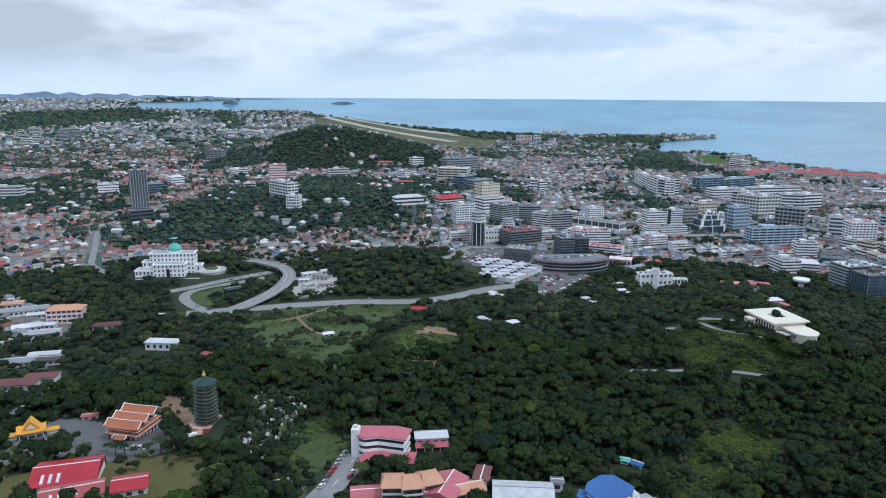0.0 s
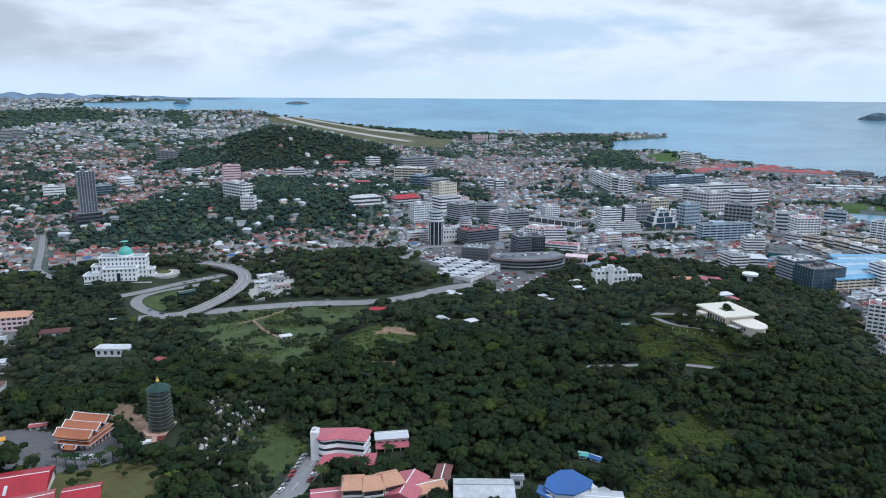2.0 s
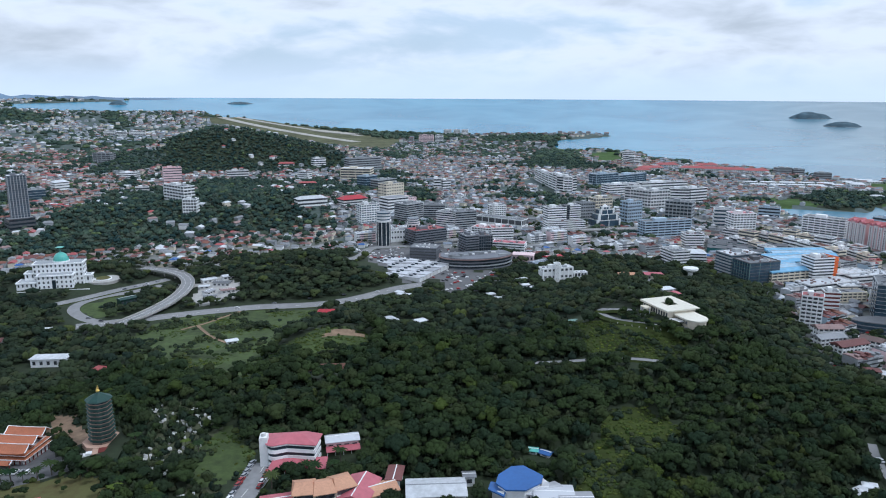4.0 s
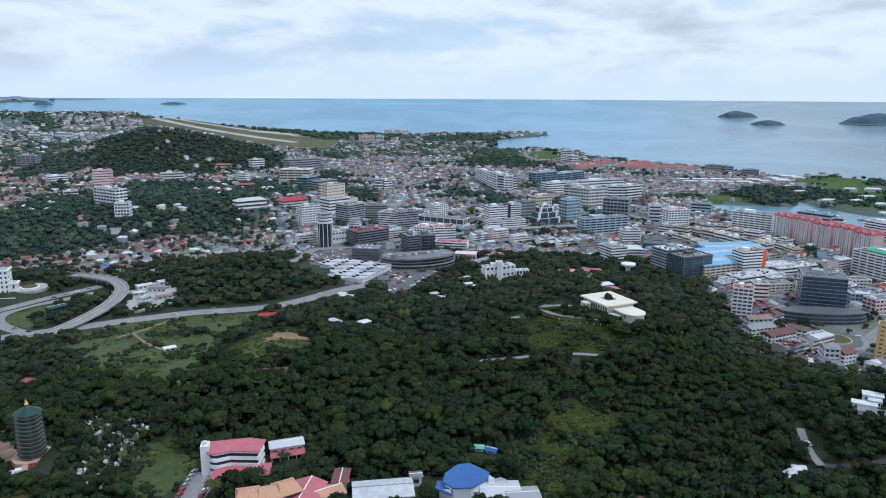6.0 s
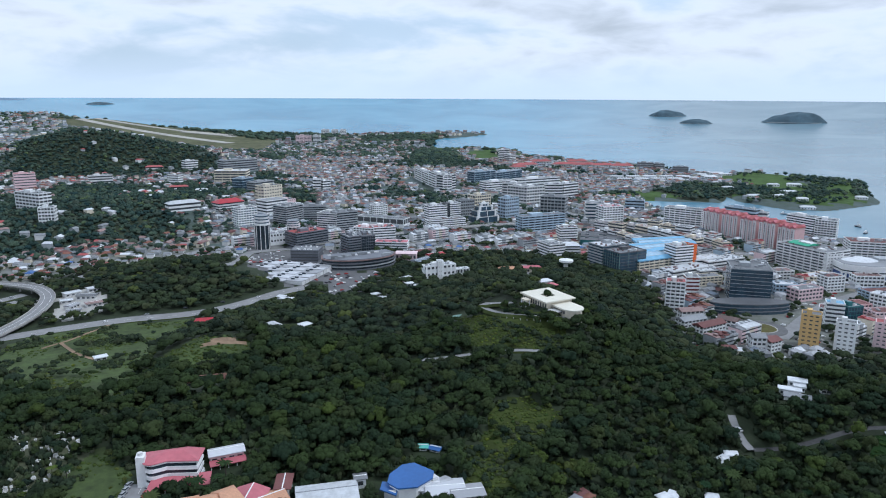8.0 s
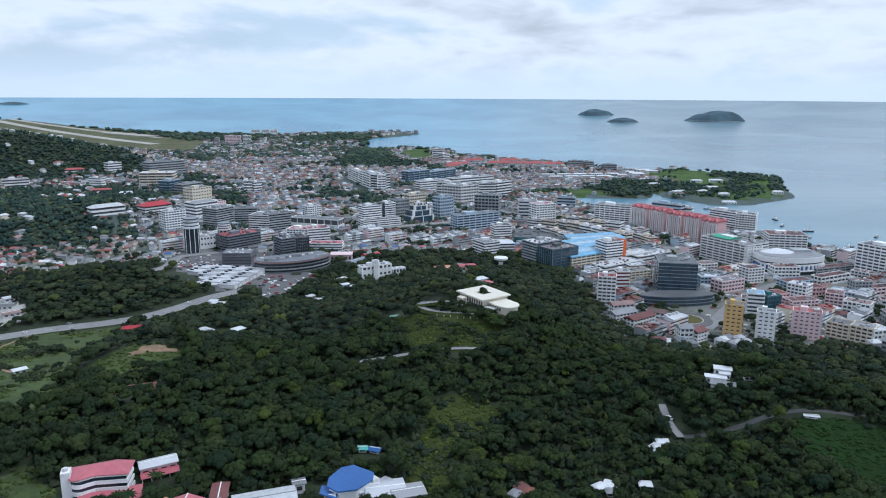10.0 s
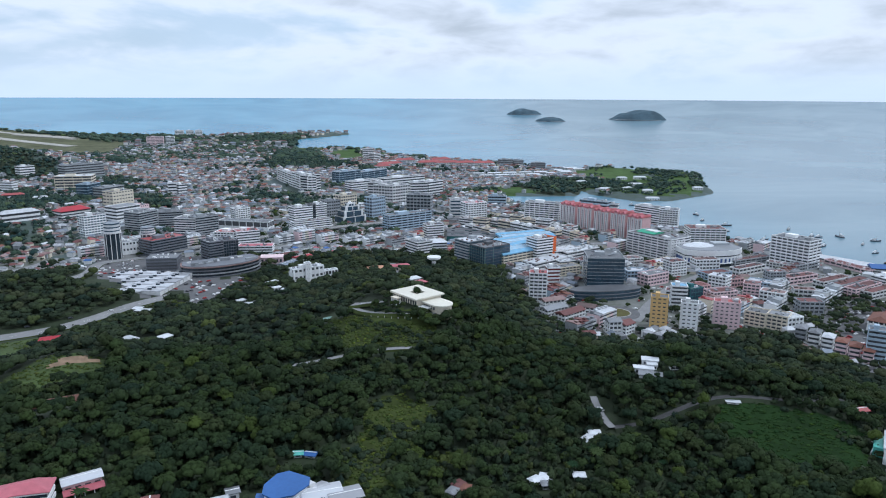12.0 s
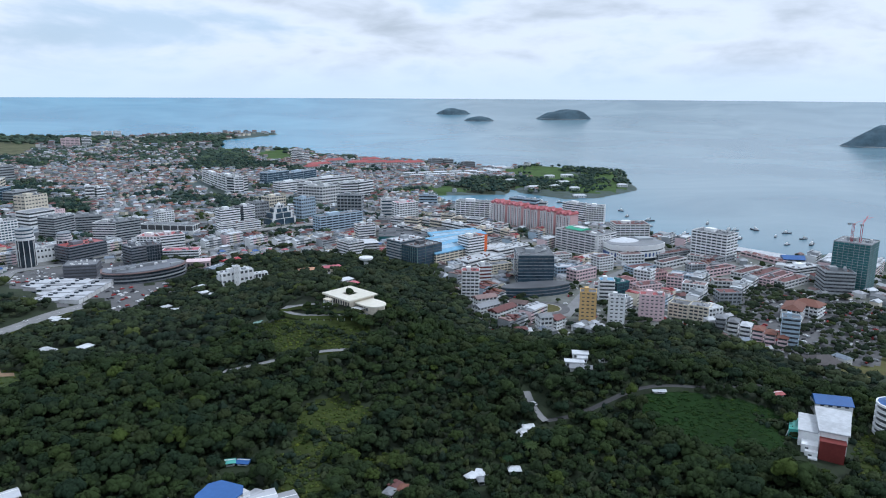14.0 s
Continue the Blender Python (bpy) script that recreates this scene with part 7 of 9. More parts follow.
block('terrace_house', 'narrow terrace house with a brown roof at the wood edge', 541.2, 356.2, -63.7, 8.5, 12, 12.1, GREY, SHADEGLASS, style='bands', roof='hip', cap=GREYROOF, category='house')
block('terrace_house', 'narrow terrace house with a brown roof at the wood edge', 542, 344.2, -64.8, 8.3, 12, 11.7, OFFWHITE, SHADEGLASS, style='bands', roof='hip', cap=GREYROOF, category='house')
block('terrace_house', 'narrow terrace house with a brown roof at the wood edge', 542.5, 332.5, -65.9, 8.2, 12, 11.3, WHITE, SHADEGLASS, style='bands', roof='hip', cap=WHITEROOF, category='house')
block('terrace_house', 'narrow terrace house with a brown roof at the wood edge', 542.7, 320.9, -66.9, 8, 12, 11, PINK, SHADEGLASS, style='bands', roof='hip', cap=BROWNROOF, category='house')
block('terrace_house', 'narrow terrace house with a brown roof at the wood edge', 542.7, 310, -64.1, 7.8, 12, 10.7, PINK, SHADEGLASS, style='bands', roof='hip', cap=BROWNROOF, category='house')
block('terrace_house', 'narrow terrace house with a brown roof at the wood edge', 542.8, 299, -65.1, 7.6, 12, 10.3, PINK, SHADEGLASS, style='bands', roof='hip', cap=BROWNROOF, category='house')
block('shophouse_row', 'cream shophouse row with a pale flat roof', 544.7, 402.6, -68.3, 18.4, 16, 12.6, CREAM, SHADEGLASS, style='grid', cap=GREYROOF, category='shophouses', plant=False)
block('shophouse_row', 'cream shophouse row with a pale flat roof', 552.2, 386, -66.9, 17.8, 16, 13.4, CREAM, SHADEGLASS, style='grid', cap=GREYROOF, category='shophouses', plant=False)
block('shophouse_row', 'white shophouse row with a pale flat roof', 558.4, 380.5, -10.7, 17, 16, 12.4, WHITE, SHADEGLASS, style='grid', cap=WHITEROOF, category='shophouses', plant=False)
block('shophouse_row', 'pale shophouse row with shuttered windows', 620.8, 404.4, -32.6, 22.8, 16, 11.5, GREY, SHADEGLASS, style='grid', cap=MAROON, category='shophouses', plant=False)
block('shophouse_row', 'pale shophouse row with shuttered windows', 666.4, 441.1, -44.1, 22, 16, 8.1, OFFWHITE, SHADEGLASS, style='grid', cap=DUSTROOF, category='shophouses', plant=False)
block('shophouse_row', 'pale shophouse row with shuttered windows', 648.9, 480, -62.2, 24.2, 16, 9.3, PALEBLUE, SHADEGLASS, style='grid', cap=PALESHEET, category='shophouses', plant=False)
block('shophouse_row', 'pale shophouse row with shuttered windows', 621, 468.8, -56.6, 16.2, 16, 13.3, PINK, SHADEGLASS, style='grid', cap=MAROON, category='shophouses', plant=False)
block('shophouse_row', 'pale shophouse row with shuttered windows', 617.6, 440.9, -64.8, 23.3, 16, 12, WHITE, SHADEGLASS, style='grid', cap=DUSTROOF, category='shophouses', plant=False)
block('shophouse_row', 'pale shophouse row with shuttered windows', 612.5, 502.9, -71, 19.5, 16, 14.4, WHITE, SHADEGLASS, style='grid', cap=PALESHEET, category='shophouses', plant=False)
block('shophouse_row', 'shophouse row with rusty red roofs', 695, 533.1, 2.9, 48.5, 13, 8.9, OFFWHITE, SHADEGLASS, style='grid', cap=MAROON, category='shophouses', plant=False)
block('shophouse_row', 'shophouse row with rusty red roofs', 684.3, 490.1, -18.2, 19.5, 13, 13.9, GREY, SHADEGLASS, style='grid', cap=MAROON, category='shophouses', plant=False)
block('shophouse_row', 'shophouse row with rusty red roofs', 713.2, 480, -4.5, 43.5, 13, 7.9, PINK, SHADEGLASS, style='grid', cap=MAROON, category='shophouses', plant=False)
block('shophouse_row', 'shophouse row with rusty red roofs', 733.9, 454.3, 2, 52.6, 13, 7.8, OFFWHITE, SHADEGLASS, style='grid', cap=MAROON, category='shophouses', plant=False)
block('shophouse_row', 'shophouse row with rusty red roofs', 735, 435.9, 4.8, 64.3, 13, 8.9, GREY, SHADEGLASS, style='grid', cap=MAROON, category='shophouses', plant=False)
block('shophouse_row', 'shophouse row with rusty red roofs', 730.6, 418.7, 5.3, 52.6, 13, 9.3, PINK, SHADEGLASS, style='grid', cap=MAROON, category='shophouses', plant=False)
block('shophouse_row', 'shophouse row with rusty red roofs', 738.3, 405.5, 1.4, 49.1, 13, 7.4, OFFWHITE, SHADEGLASS, style='grid', cap=MAROON, category='shophouses', plant=False)
block('shophouse_row', 'shophouse row with rusty red roofs', 741.5, 567.6, -2.8, 63.3, 13, 6.5, GREY, SHADEGLASS, style='grid', cap=MAROON, category='shophouses', plant=False)
block('shophouse_row', 'shophouse row with rusty red roofs', 827.8, 494.1, -98.8, 60.9, 13, 4.2, PINK, SHADEGLASS, style='grid', cap=MAROON, category='shophouses', plant=False)
block('shophouse_row', 'shophouse row with rusty red roofs', 750.1, 531.5, -73.1, 28.2, 13, 7.1, OFFWHITE, SHADEGLASS, style='grid', cap=MAROON, category='shophouses', plant=False)
block('shophouse_row', 'shophouse row with rusty red roofs', 770, 516, 1.6, 42.2, 13, 7.7, GREY, SHADEGLASS, style='grid', cap=MAROON, category='shophouses', plant=False)
block('shophouse_row', 'shophouse row with red and grey roofs', 403.8, 523, -6.7, 22.3, 12, 11.1, WHITE, SHADEGLASS, style='grid', roof='gable', cap=DUSTROOF, category='shophouses', plant=False)
block('shophouse_row', 'shophouse row with red and grey roofs', 390.4, 502.9, 6, 25.7, 12, 10.2, WHITE, SHADEGLASS, style='grid', roof='gable', cap=GREYROOF, category='shophouses', plant=False)
block('shophouse_row', 'shophouse row with red and grey roofs', 398.1, 488, 12.4, 29.4, 12, 9.8, WHITE, SHADEGLASS, style='grid', roof='gable', cap=MAROON, category='shophouses', plant=False)
block('shophouse_row', 'shophouse row with red and grey roofs', 430.2, 502.4, -54.9, 16.9, 12, 6.8, WHITE, SHADEGLASS, style='grid', roof='gable', cap=DUSTROOF, category='shophouses', plant=False)
block('shophouse_row', 'shophouse row with red and grey roofs', 410.1, 444, -19.3, 11.8, 12, 11.8, WHITE, SHADEGLASS, style='grid', roof='gable', cap=GREYROOF, category='shophouses', plant=False)
block('shophouse_row', 'shophouse row with red and grey roofs', 420.7, 440.4, 11.1, 12.8, 12, 9.3, WHITE, SHADEGLASS, style='grid', roof='gable', cap=MAROON, category='shophouses', plant=False)
block('shophouse_row', 'painted shop block with an untidy flat roof', 502.3, 631.6, -1.9, 36.9, 16, 9.1, CREAM, SHADEGLASS, style='grid', cap=GREYROOF, category='shophouses', plant=False)
block('shophouse_row', 'painted shop block with an untidy flat roof', 555.2, 655, 8, 36.5, 16, 7.8, GREY, SHADEGLASS, style='grid', cap=MAROON, category='shophouses', plant=False)
block('shophouse_row', 'painted shop block with an untidy flat roof', 601, 624.8, -8.7, 22.7, 16, 10.3, OFFWHITE, SHADEGLASS, style='grid', cap=DUSTROOF, category='shophouses', plant=False)
block('shophouse_row', 'painted shop block with an untidy flat roof', 557.8, 573.5, -21.3, 24.1, 16, 11.3, PALEBLUE, SHADEGLASS, style='grid', cap=PALESHEET, category='shophouses', plant=False)
block('shophouse_row', 'painted shop block with an untidy flat roof', 564.7, 552.9, 2.9, 32.8, 16, 11.7, PINK, SHADEGLASS, style='grid', cap=GREYROOF, category='shophouses', plant=False)
block('shophouse_row', 'painted shop block with an untidy flat roof', 615.6, 569.9, -4.1, 22.2, 16, 16.4, WHITE, SHADEGLASS, style='grid', cap=MAROON, category='shophouses', plant=False)
block('shophouse_row', 'painted shop block with an untidy flat roof', 668.8, 572.9, -21.6, 30.2, 16, 12.1, WHITE, SHADEGLASS, style='grid', cap=DUSTROOF, category='shophouses', plant=False)
block('shophouse_row', 'painted shop block with an untidy flat roof', 633.2, 604.3, 8.8, 35.8, 16, 7.8, CREAM, SHADEGLASS, style='grid', cap=PALESHEET, category='shophouses', plant=False)
block('shophouse_row', 'shop block in faded colours', 565.8, 495, -5, 28, 16, 11.7, ROSE, SHADEGLASS, style='grid', cap=MAROON, category='shophouses', plant=False)
block('shophouse_row', 'shop block in faded colours', 543.1, 500.4, -47.3, 17.4, 16, 7.9, WHITE, SHADEGLASS, style='grid', cap=MAROON, category='shophouses', plant=False)
block('shophouse_row', 'shop block in faded colours', 635.2, 529, -6.8, 34.3, 16, 9.9, PALEBLUE, SHADEGLASS, style='grid', cap=MAROON, category='shophouses', plant=False)
block('shophouse_row', 'shop block in faded colours', 578.8, 473, -11.6, 29, 16, 10, PINK, SHADEGLASS, style='grid', cap=MAROON, category='shophouses', plant=False)
block('shophouse_row', 'shop block in faded colours', 631.1, 505.2, -9.4, 24.3, 16, 9, ROSE, SHADEGLASS, style='grid', cap=MAROON, category='shophouses', plant=False)
for bx, by, turn, w, h in ((563.1, 933, -60.3, 50.5, 12.9), (593.3, 888.3, -74.2, 68.7, 13.1), (607.8, 818.8, -82, 71.4, 13.8), (639.6, 797.8, -88.7, 65.1, 10.4), (538, 863.9, -79.5, 73.9, 12), (627.6, 927.2, -54.7, 38.8, 13.3), (645.2, 880.8, -61.5, 49, 13), (655.5, 827.3, -72.3, 41.3, 11.2)):
    n = max(2, round(w / 21))
    for i in range(n):
        u = (i - (n - 1) / 2) * w / n
        block("walk_up", ("pale four-storey walk-up flats with weathered roofs", "cream walk-up flats with a patched brown roof")[(i + int(bx)) % 2], bx + u * math.cos(radians(turn)), by + u * math.sin(radians(turn)), turn, w / n - 1.2, 13 + 3 * (i % 2), h + (i * 5 % 3) - 1,
              (OFFWHITE, CREAM, WHITE)[(i + int(by)) % 3], SHADEGLASS, floors=3, style="bands", cap=(DUSTROOF, GREYROOF, BROWNROOF)[(i + int(bx)) % 3], category="flats", group="walk-up flats by the lagoon", plant=i % 2 == 0)
block('market_hall', 'long market hall with a blue roof on the waterfront', 841.2, 463.3, -45.6, 25.3, 18, 6.3, OFFWHITE, SHADEGLASS, style='bands', roof='gable', cap=BLUEROOF)
block('market_hall', 'long white-roofed market hall on the waterfront', 845.3, 508.5, -79.9, 61.6, 16, 3.6, OFFWHITE, SHADEGLASS, style='bands', roof='gable', cap=WHITEROOF)
block('market_hall', 'white block beside the market', 796, 426.5, -9.3, 39.6, 18, 9.9, WHITE, SHADEGLASS, style='bands', cap=WHITEROOF)

# ---------------------------------------------------------------- vegetation

rng = np.random.default_rng(7)
ICO = [(0, 0, 1), (.894, 0, .447), (.276, .851, .447), (-.724, .526, .447), (-.724, -.526, .447), (.276, -.851, .447),
       (.724, .526, -.447), (-.276, .851, -.447), (-.894, 0, -.447), (-.276, -.851, -.447), (.724, -.526, -.447), (0, 0, -1)]
ICOF = [(0, 1, 2), (0, 2, 3), (0, 3, 4), (0, 4, 5), (0, 5, 1), (1, 6, 2), (2, 7, 3), (3, 8, 4), (4, 9, 5), (5, 10, 1),
        (2, 6, 7), (3, 7, 8), (4, 8, 9), (5, 9, 10), (1, 10, 6), (6, 11, 7), (7, 11, 8), (8, 11, 9), (9, 11, 10), (10, 11, 6)]


OCT = [(1, 0, 0), (0, 1, 0), (-1, 0, 0), (0, -1, 0), (0, 0, 1), (0, 0, -1)]
OCTF = [(0, 1, 4), (1, 2, 4), (2, 3, 4), (3, 0, 4), (1, 0, 5), (2, 1, 5), (3, 2, 5), (0, 3, 5)]


def unit(v):
    return v / np.maximum(np.linalg.norm(v, axis=-1, keepdims=True), 1e-6)


def crown(lobes, leaves, size, tall=1.0, spread=.68, coarse=False):
    """A domed crown of radius 1 over z = 0: rounded uneven limbs of foliage, each set with small sprays of leaves.
    Gives corners, triangles, the soft outward normals of the foliage, and a shade for each triangle."""
    v, f, nrm, shade, count = [], [], [], [], 0
    ico, icof = (np.array(OCT) * 1.12, np.array(OCTF)) if coarse else (np.array(ICO), np.array(ICOF))
    centres, full = [], 1.12 / math.sqrt(lobes)
    for i in range(lobes):
        a = 2.4 * i + rng.uniform(-.5, .5)
        out = spread * math.sqrt((i + .35) / lobes) * rng.uniform(.8, 1.2)
        dome = math.sqrt(max(0.0, 1 - min(out, 1.0) ** 2))
        c = np.array([math.cos(a) * out, math.sin(a) * out, (.62 * dome - .02 + rng.uniform(-.14, .14)) * tall])
        rad = full * rng.uniform(.75, 1.25)
        tone = rng.normal() * .16
        centres.append((c, rad, tone))
        shape = ico * rng.uniform(.8, 1.15, (len(ico), 1)) * rad * [1, 1, .82] + c
        f += (icof + count).tolist()
        count += len(ico)
        v.append(shape)
        nrm.append(unit(unit(ico) * .75 + unit(shape - [0, 0, -.2]) * .35))
        shade += [tone] * len(icof)
    weight = np.array([r * r for _, r, _ in centres])
    weight /= weight.sum()
    for i in range(leaves):
        c, rad, tone = centres[rng.choice(len(centres), p=weight)]
        n = rng.normal(size=3)
        n[2] = abs(n[2]) * 1.1 - .2
        n /= np.linalg.norm(n)
        p = c + n * rad * [1, 1, .86] * rng.uniform(.9, 1.16)
        t = np.cross(n, rng.normal(size=3))
        t /= np.linalg.norm(t)
        b = np.cross(n, t) + n * rng.uniform(-.5, .5)
        s = size * rng.uniform(.5, 1.4)
        tri = np.array([p + t * s, p - t * s * .5 + b * s * .8, p - t * s * .5 - b * s * .8])
        if np.dot(np.cross(tri[1] - tri[0], tri[2] - tri[0]), n) < 0:
            tri = tri[::-1]
        f.append([count, count + 1, count + 2])
        count += 3
        v.append(tri)
        soft = unit(n * .8 + rng.normal(size=3) * .22 + unit(p - [0, 0, -.2]) * .3)
        nrm.append(np.repeat(soft[None], 3, 0))
        shade.append(tone + rng.normal() * .06)
    return np.concatenate(v), np.array(f), np.concatenate(nrm), np.array(shade)


def stem(g, x0, y0, z0, r0, x1, y1, z1, r1, n=6):
    ring = [(math.cos(2 * math.pi * i / n), math.sin(2 * math.pi * i / n)) for i in range(n)]
    g.add([(x0 + r0 * c, y0 + r0 * s, z0) for c, s in ring] + [(x1 + r1 * c, y1 + r1 * s, z1) for c, s in ring],
          [(i, (i + 1) % n, n + (i + 1) % n, n + i) for i in range(n)] + [tuple(range(n, 2 * n))])


def crown_mesh(protos, x, y, z, size, tall, name, material):
    """Many crowns as one mesh; every tree keeps its own tint and sort."""
    n = len(x)
    which, turn, tint, sort = rng.integers(len(protos), size=n), rng.uniform(0, 6.283, n), rng.random(n) ** 1.6, rng.random(n)
    vs, fs, ns, ts, ks, base = [], [], [], [], [], 0
    for k, (pv, pf, pn, pt) in enumerate(protos):
        m = which == k
        if not m.any():
            continue
        c, s = np.cos(turn[m])[:, None], np.sin(turn[m])[:, None]
        X = (pv[None, :, 0] * c - pv[None, :, 1] * s) * size[m][:, None] + x[m][:, None]
        Y = (pv[None, :, 0] * s + pv[None, :, 1] * c) * size[m][:, None] + y[m][:, None]
        Z = pv[None, :, 2] * tall[m][:, None] + z[m][:, None]
        vs.append(np.stack([X, Y, Z], -1).reshape(-1, 3))
        ns.append(np.stack([pn[None, :, 0] * c - pn[None, :, 1] * s, pn[None, :, 0] * s + pn[None, :, 1] * c, pn[None, :, 2] + 0 * c], -1).reshape(-1, 3))
        fs.append((pf[None] + (base + np.arange(m.sum()) * len(pv))[:, None, None]).reshape(-1, 3))
        ts.append((tint[m][:, None] + pt[None]).ravel())
        ks.append(np.repeat(sort[m], len(pf)))
        base += m.sum() * len(pv)
    v, f, nn = np.concatenate(vs), np.concatenate(fs), np.concatenate(ns)
    me = bpy.data.meshes.new(name)
    me.vertices.add(len(v))
    me.vertices.foreach_set("co", v.astype(np.float32).ravel())
    me.loops.add(len(f) * 3)
    me.loops.foreach_set("vertex_index", f.astype(np.int32).ravel())
    me.polygons.add(len(f))
    me.polygons.foreach_set("loop_start", np.arange(0, len(f) * 3, 3, dtype=np.int32))
    me.attributes.new("tint", "FLOAT", "FACE").data.foreach_set("value", np.clip(np.concatenate(ts), 0, 1).astype(np.float32))
    me.attributes.new("sort", "FLOAT", "FACE").data.foreach_set("value", np.concatenate(ks).astype(np.float32))
    me.attributes.new("custom_normal", "FLOAT_VECTOR", "POINT").data.foreach_set("vector", nn.astype(np.float32).ravel())
    me.materials.append(material)
    me.update(calc_edges=True)
    return me


def scatter(r0, r1, a0, a1, gap):
    """Places strewn evenly, with jitter, over a sector."""
    x, y = np.meshgrid(np.arange(-r1, r1, gap), np.arange(-r1, r1, gap))
    x, y = x.ravel() + rng.uniform(-.42, .42, x.size) * gap, y.ravel() + rng.uniform(-.42, .42, x.size) * gap
    r, a = np.hypot(x, y), np.degrees(np.arctan2(x, y))
    m = (r >= r0) & (r < r1) & (a > a0) & (a < a1)
    return x[m], y[m]


def clear_of_feet(x, y, extra=0.0):
    ok = np.ones(len(x), bool)
    for fx, fy, fr in FOOT:
        near = np.hypot(x - fx, y - fy) < fr + extra
        ok &= ~near
    return ok


def field_noise(x, y, scale):
    return np.array([noise.noise(Vector((a * scale, b * scale, 3.3))) for a, b in zip(x, y)])


def wanted(x, y, kinds):
    return np.isin(cover_at(x, y), kinds)


# places of the woods, by distance
near_x, near_y = scatter(255, 520, -35, 69, 6.6)
old = np.clip(.5 + 1.1 * field_noise(near_x, near_y, .02), 0, 1)  # older stands have broader crowns
near_size = (2.3 + 3.6 * rng.random(len(near_x)) ** 1.2) * (.74 + .56 * old)
m = wanted(near_x, near_y, ["forest"]) & clear_of_feet(near_x, near_y, near_size * .55)
m &= rng.random(len(near_x)) < .95
gx, gy = scatter(235, 520, -42, 80, 8.0)
g = wanted(gx, gy, ["grave", "meadow", "glade", "lawn"]) & clear_of_feet(gx, gy, 2.5)
g &= field_noise(gx, gy, 0.05) + rng.uniform(-.15, .15, len(gx)) > np.where(wanted(gx, gy, ["grave"]), 0.0, np.where(wanted(gx, gy, ["glade"]), .2, .25))
near_x, near_y, near_size = np.concatenate([near_x[m], gx[g]]), np.concatenate([near_y[m], gy[g]]), np.concatenate([near_size[m], rng.uniform(1.6, 3.4, g.sum())])
order = np.argsort(np.hypot(near_x, near_y))
near_x, near_y, near_size = near_x[order], near_y[order], near_size[order]
near_z = land_height(near_x, near_y)
near_tall = near_size * rng.uniform(.75, 1.3, len(near_x)) + .6
planted = np.array(GARDEN)
near_x, near_y = np.concatenate([near_x, planted[:, 0]]), np.concatenate([near_y, planted[:, 1]])
near_size, near_tall = np.concatenate([near_size, planted[:, 2]]), np.concatenate([near_tall, planted[:, 2] * 1.15 + .6])
near_z = np.concatenate([near_z, land_height(planted[:, 0], planted[:, 1])])

rich = [crown(18, 520, .075, rng.uniform(.9, 1.2)) for _ in range(7)]
fair = [crown(14, 270, .085, rng.uniform(.85, 1.2)) for _ in range(10)]
slim = [crown(8, 150, .12, 1.5, .5) for _ in range(3)]
mid = [crown(6, 44, .17) for _ in range(8)]
plain = [crown(3, 9, .32, coarse=True) for _ in range(8)]
shrub = [crown(4, 26, .22, .7) for _ in range(6)]
low = [crown(3, 20, .26, .7, coarse=True) for _ in range(6)]
tuft = [crown(3, 12, .34, .5, coarse=True) for _ in range(6)]

# the nearest 260 stand as trees of their own
SINGLE = 260
trees = []
for k, proto in enumerate(rich):
    root = thing("tree", 0, 0, 0, "broad-leaved tree with a dense dark green crown", "tree", "woodland trees", z=0)
    bole = Geo()
    stem(bole, 0, 0, -1.0, .34, .1, .05, 3.2, .24)
    for q in range(5):
        a = q * 1.3 + k
        stem(bole, .1, .05, 3.0, .15, math.cos(a) * 1.9, math.sin(a) * 1.9, 4.4 + .2 * q, .05, 5)
    part("trunk", bole, BARK, root)
    me = crown_mesh([proto], np.array([0.]), np.array([0.]), np.array([2.4]), np.array([4.2]), np.array([4.4]), "crown", LEAF)
    part("crown", me, LEAF, root)
    trees.append(root)
for i in range(min(SINGLE, len(near_x))):
    s = float(near_size[i] / 4.2)
    src = trees[i % len(trees)]
    m4 = Matrix.LocRotScale((near_x[i], near_y[i], near_z[i]), Euler((0, 0, rng.uniform(0, 6.283))), (s, s, s * rng.uniform(.85, 1.15)))
    if i < len(trees):
        src.matrix_basis = m4
    else:
        c4 = copy_thing(src, Matrix())
        c4.matrix_basis = m4
S = slice(SINGLE, None)
tagged(new("woodland", crown_mesh(fair + slim, near_x[S], near_y[S], near_z[S] + near_tall[S] * (.35 + .4 * rng.random(len(near_x[S]))), near_size[S] * 1.1, near_tall[S], "woodland", LEAF)),
       "dense tropical woodland of dark green crowns on the hill", "trees", "", "stuff")

ux, uy = scatter(260, 520, -35, 69, 5.6)
m = wanted(ux, uy, ["forest", "grave"]) & clear_of_feet(ux, uy, .8)
ux, uy = ux[m], uy[m]
us = rng.uniform(1.6, 3.2, len(ux))
# paler half-hazed green, lightening the dark gaps between crowns
tagged(new("undergrowth", crown_mesh(low, ux, uy, land_height(ux, uy) - .2, us, us * rng.uniform(1.0, 1.9, len(ux)), "undergrowth", MIDLEAF)),
       "shrubs and saplings filling the gaps of the wood", "undergrowth", "", "stuff")
ux, uy = scatter(235, 700, -42, 80, 3.2)
patch = field_noise(ux, uy, .045) + .5 * field_noise(ux, uy, .15)
m = ((wanted(ux, uy, ["glade"]) & (patch > .1)) | (wanted(ux, uy, ["meadow"]) & (patch > .22)) | (wanted(ux, uy, ["field", "knoll"]) & (patch > .42))) & clear_of_feet(ux, uy, .6)
ux, uy = ux[m], uy[m]
us = rng.uniform(.9, 2.1, len(ux)) * (1 + .7 * (rng.random(len(ux)) > .85))
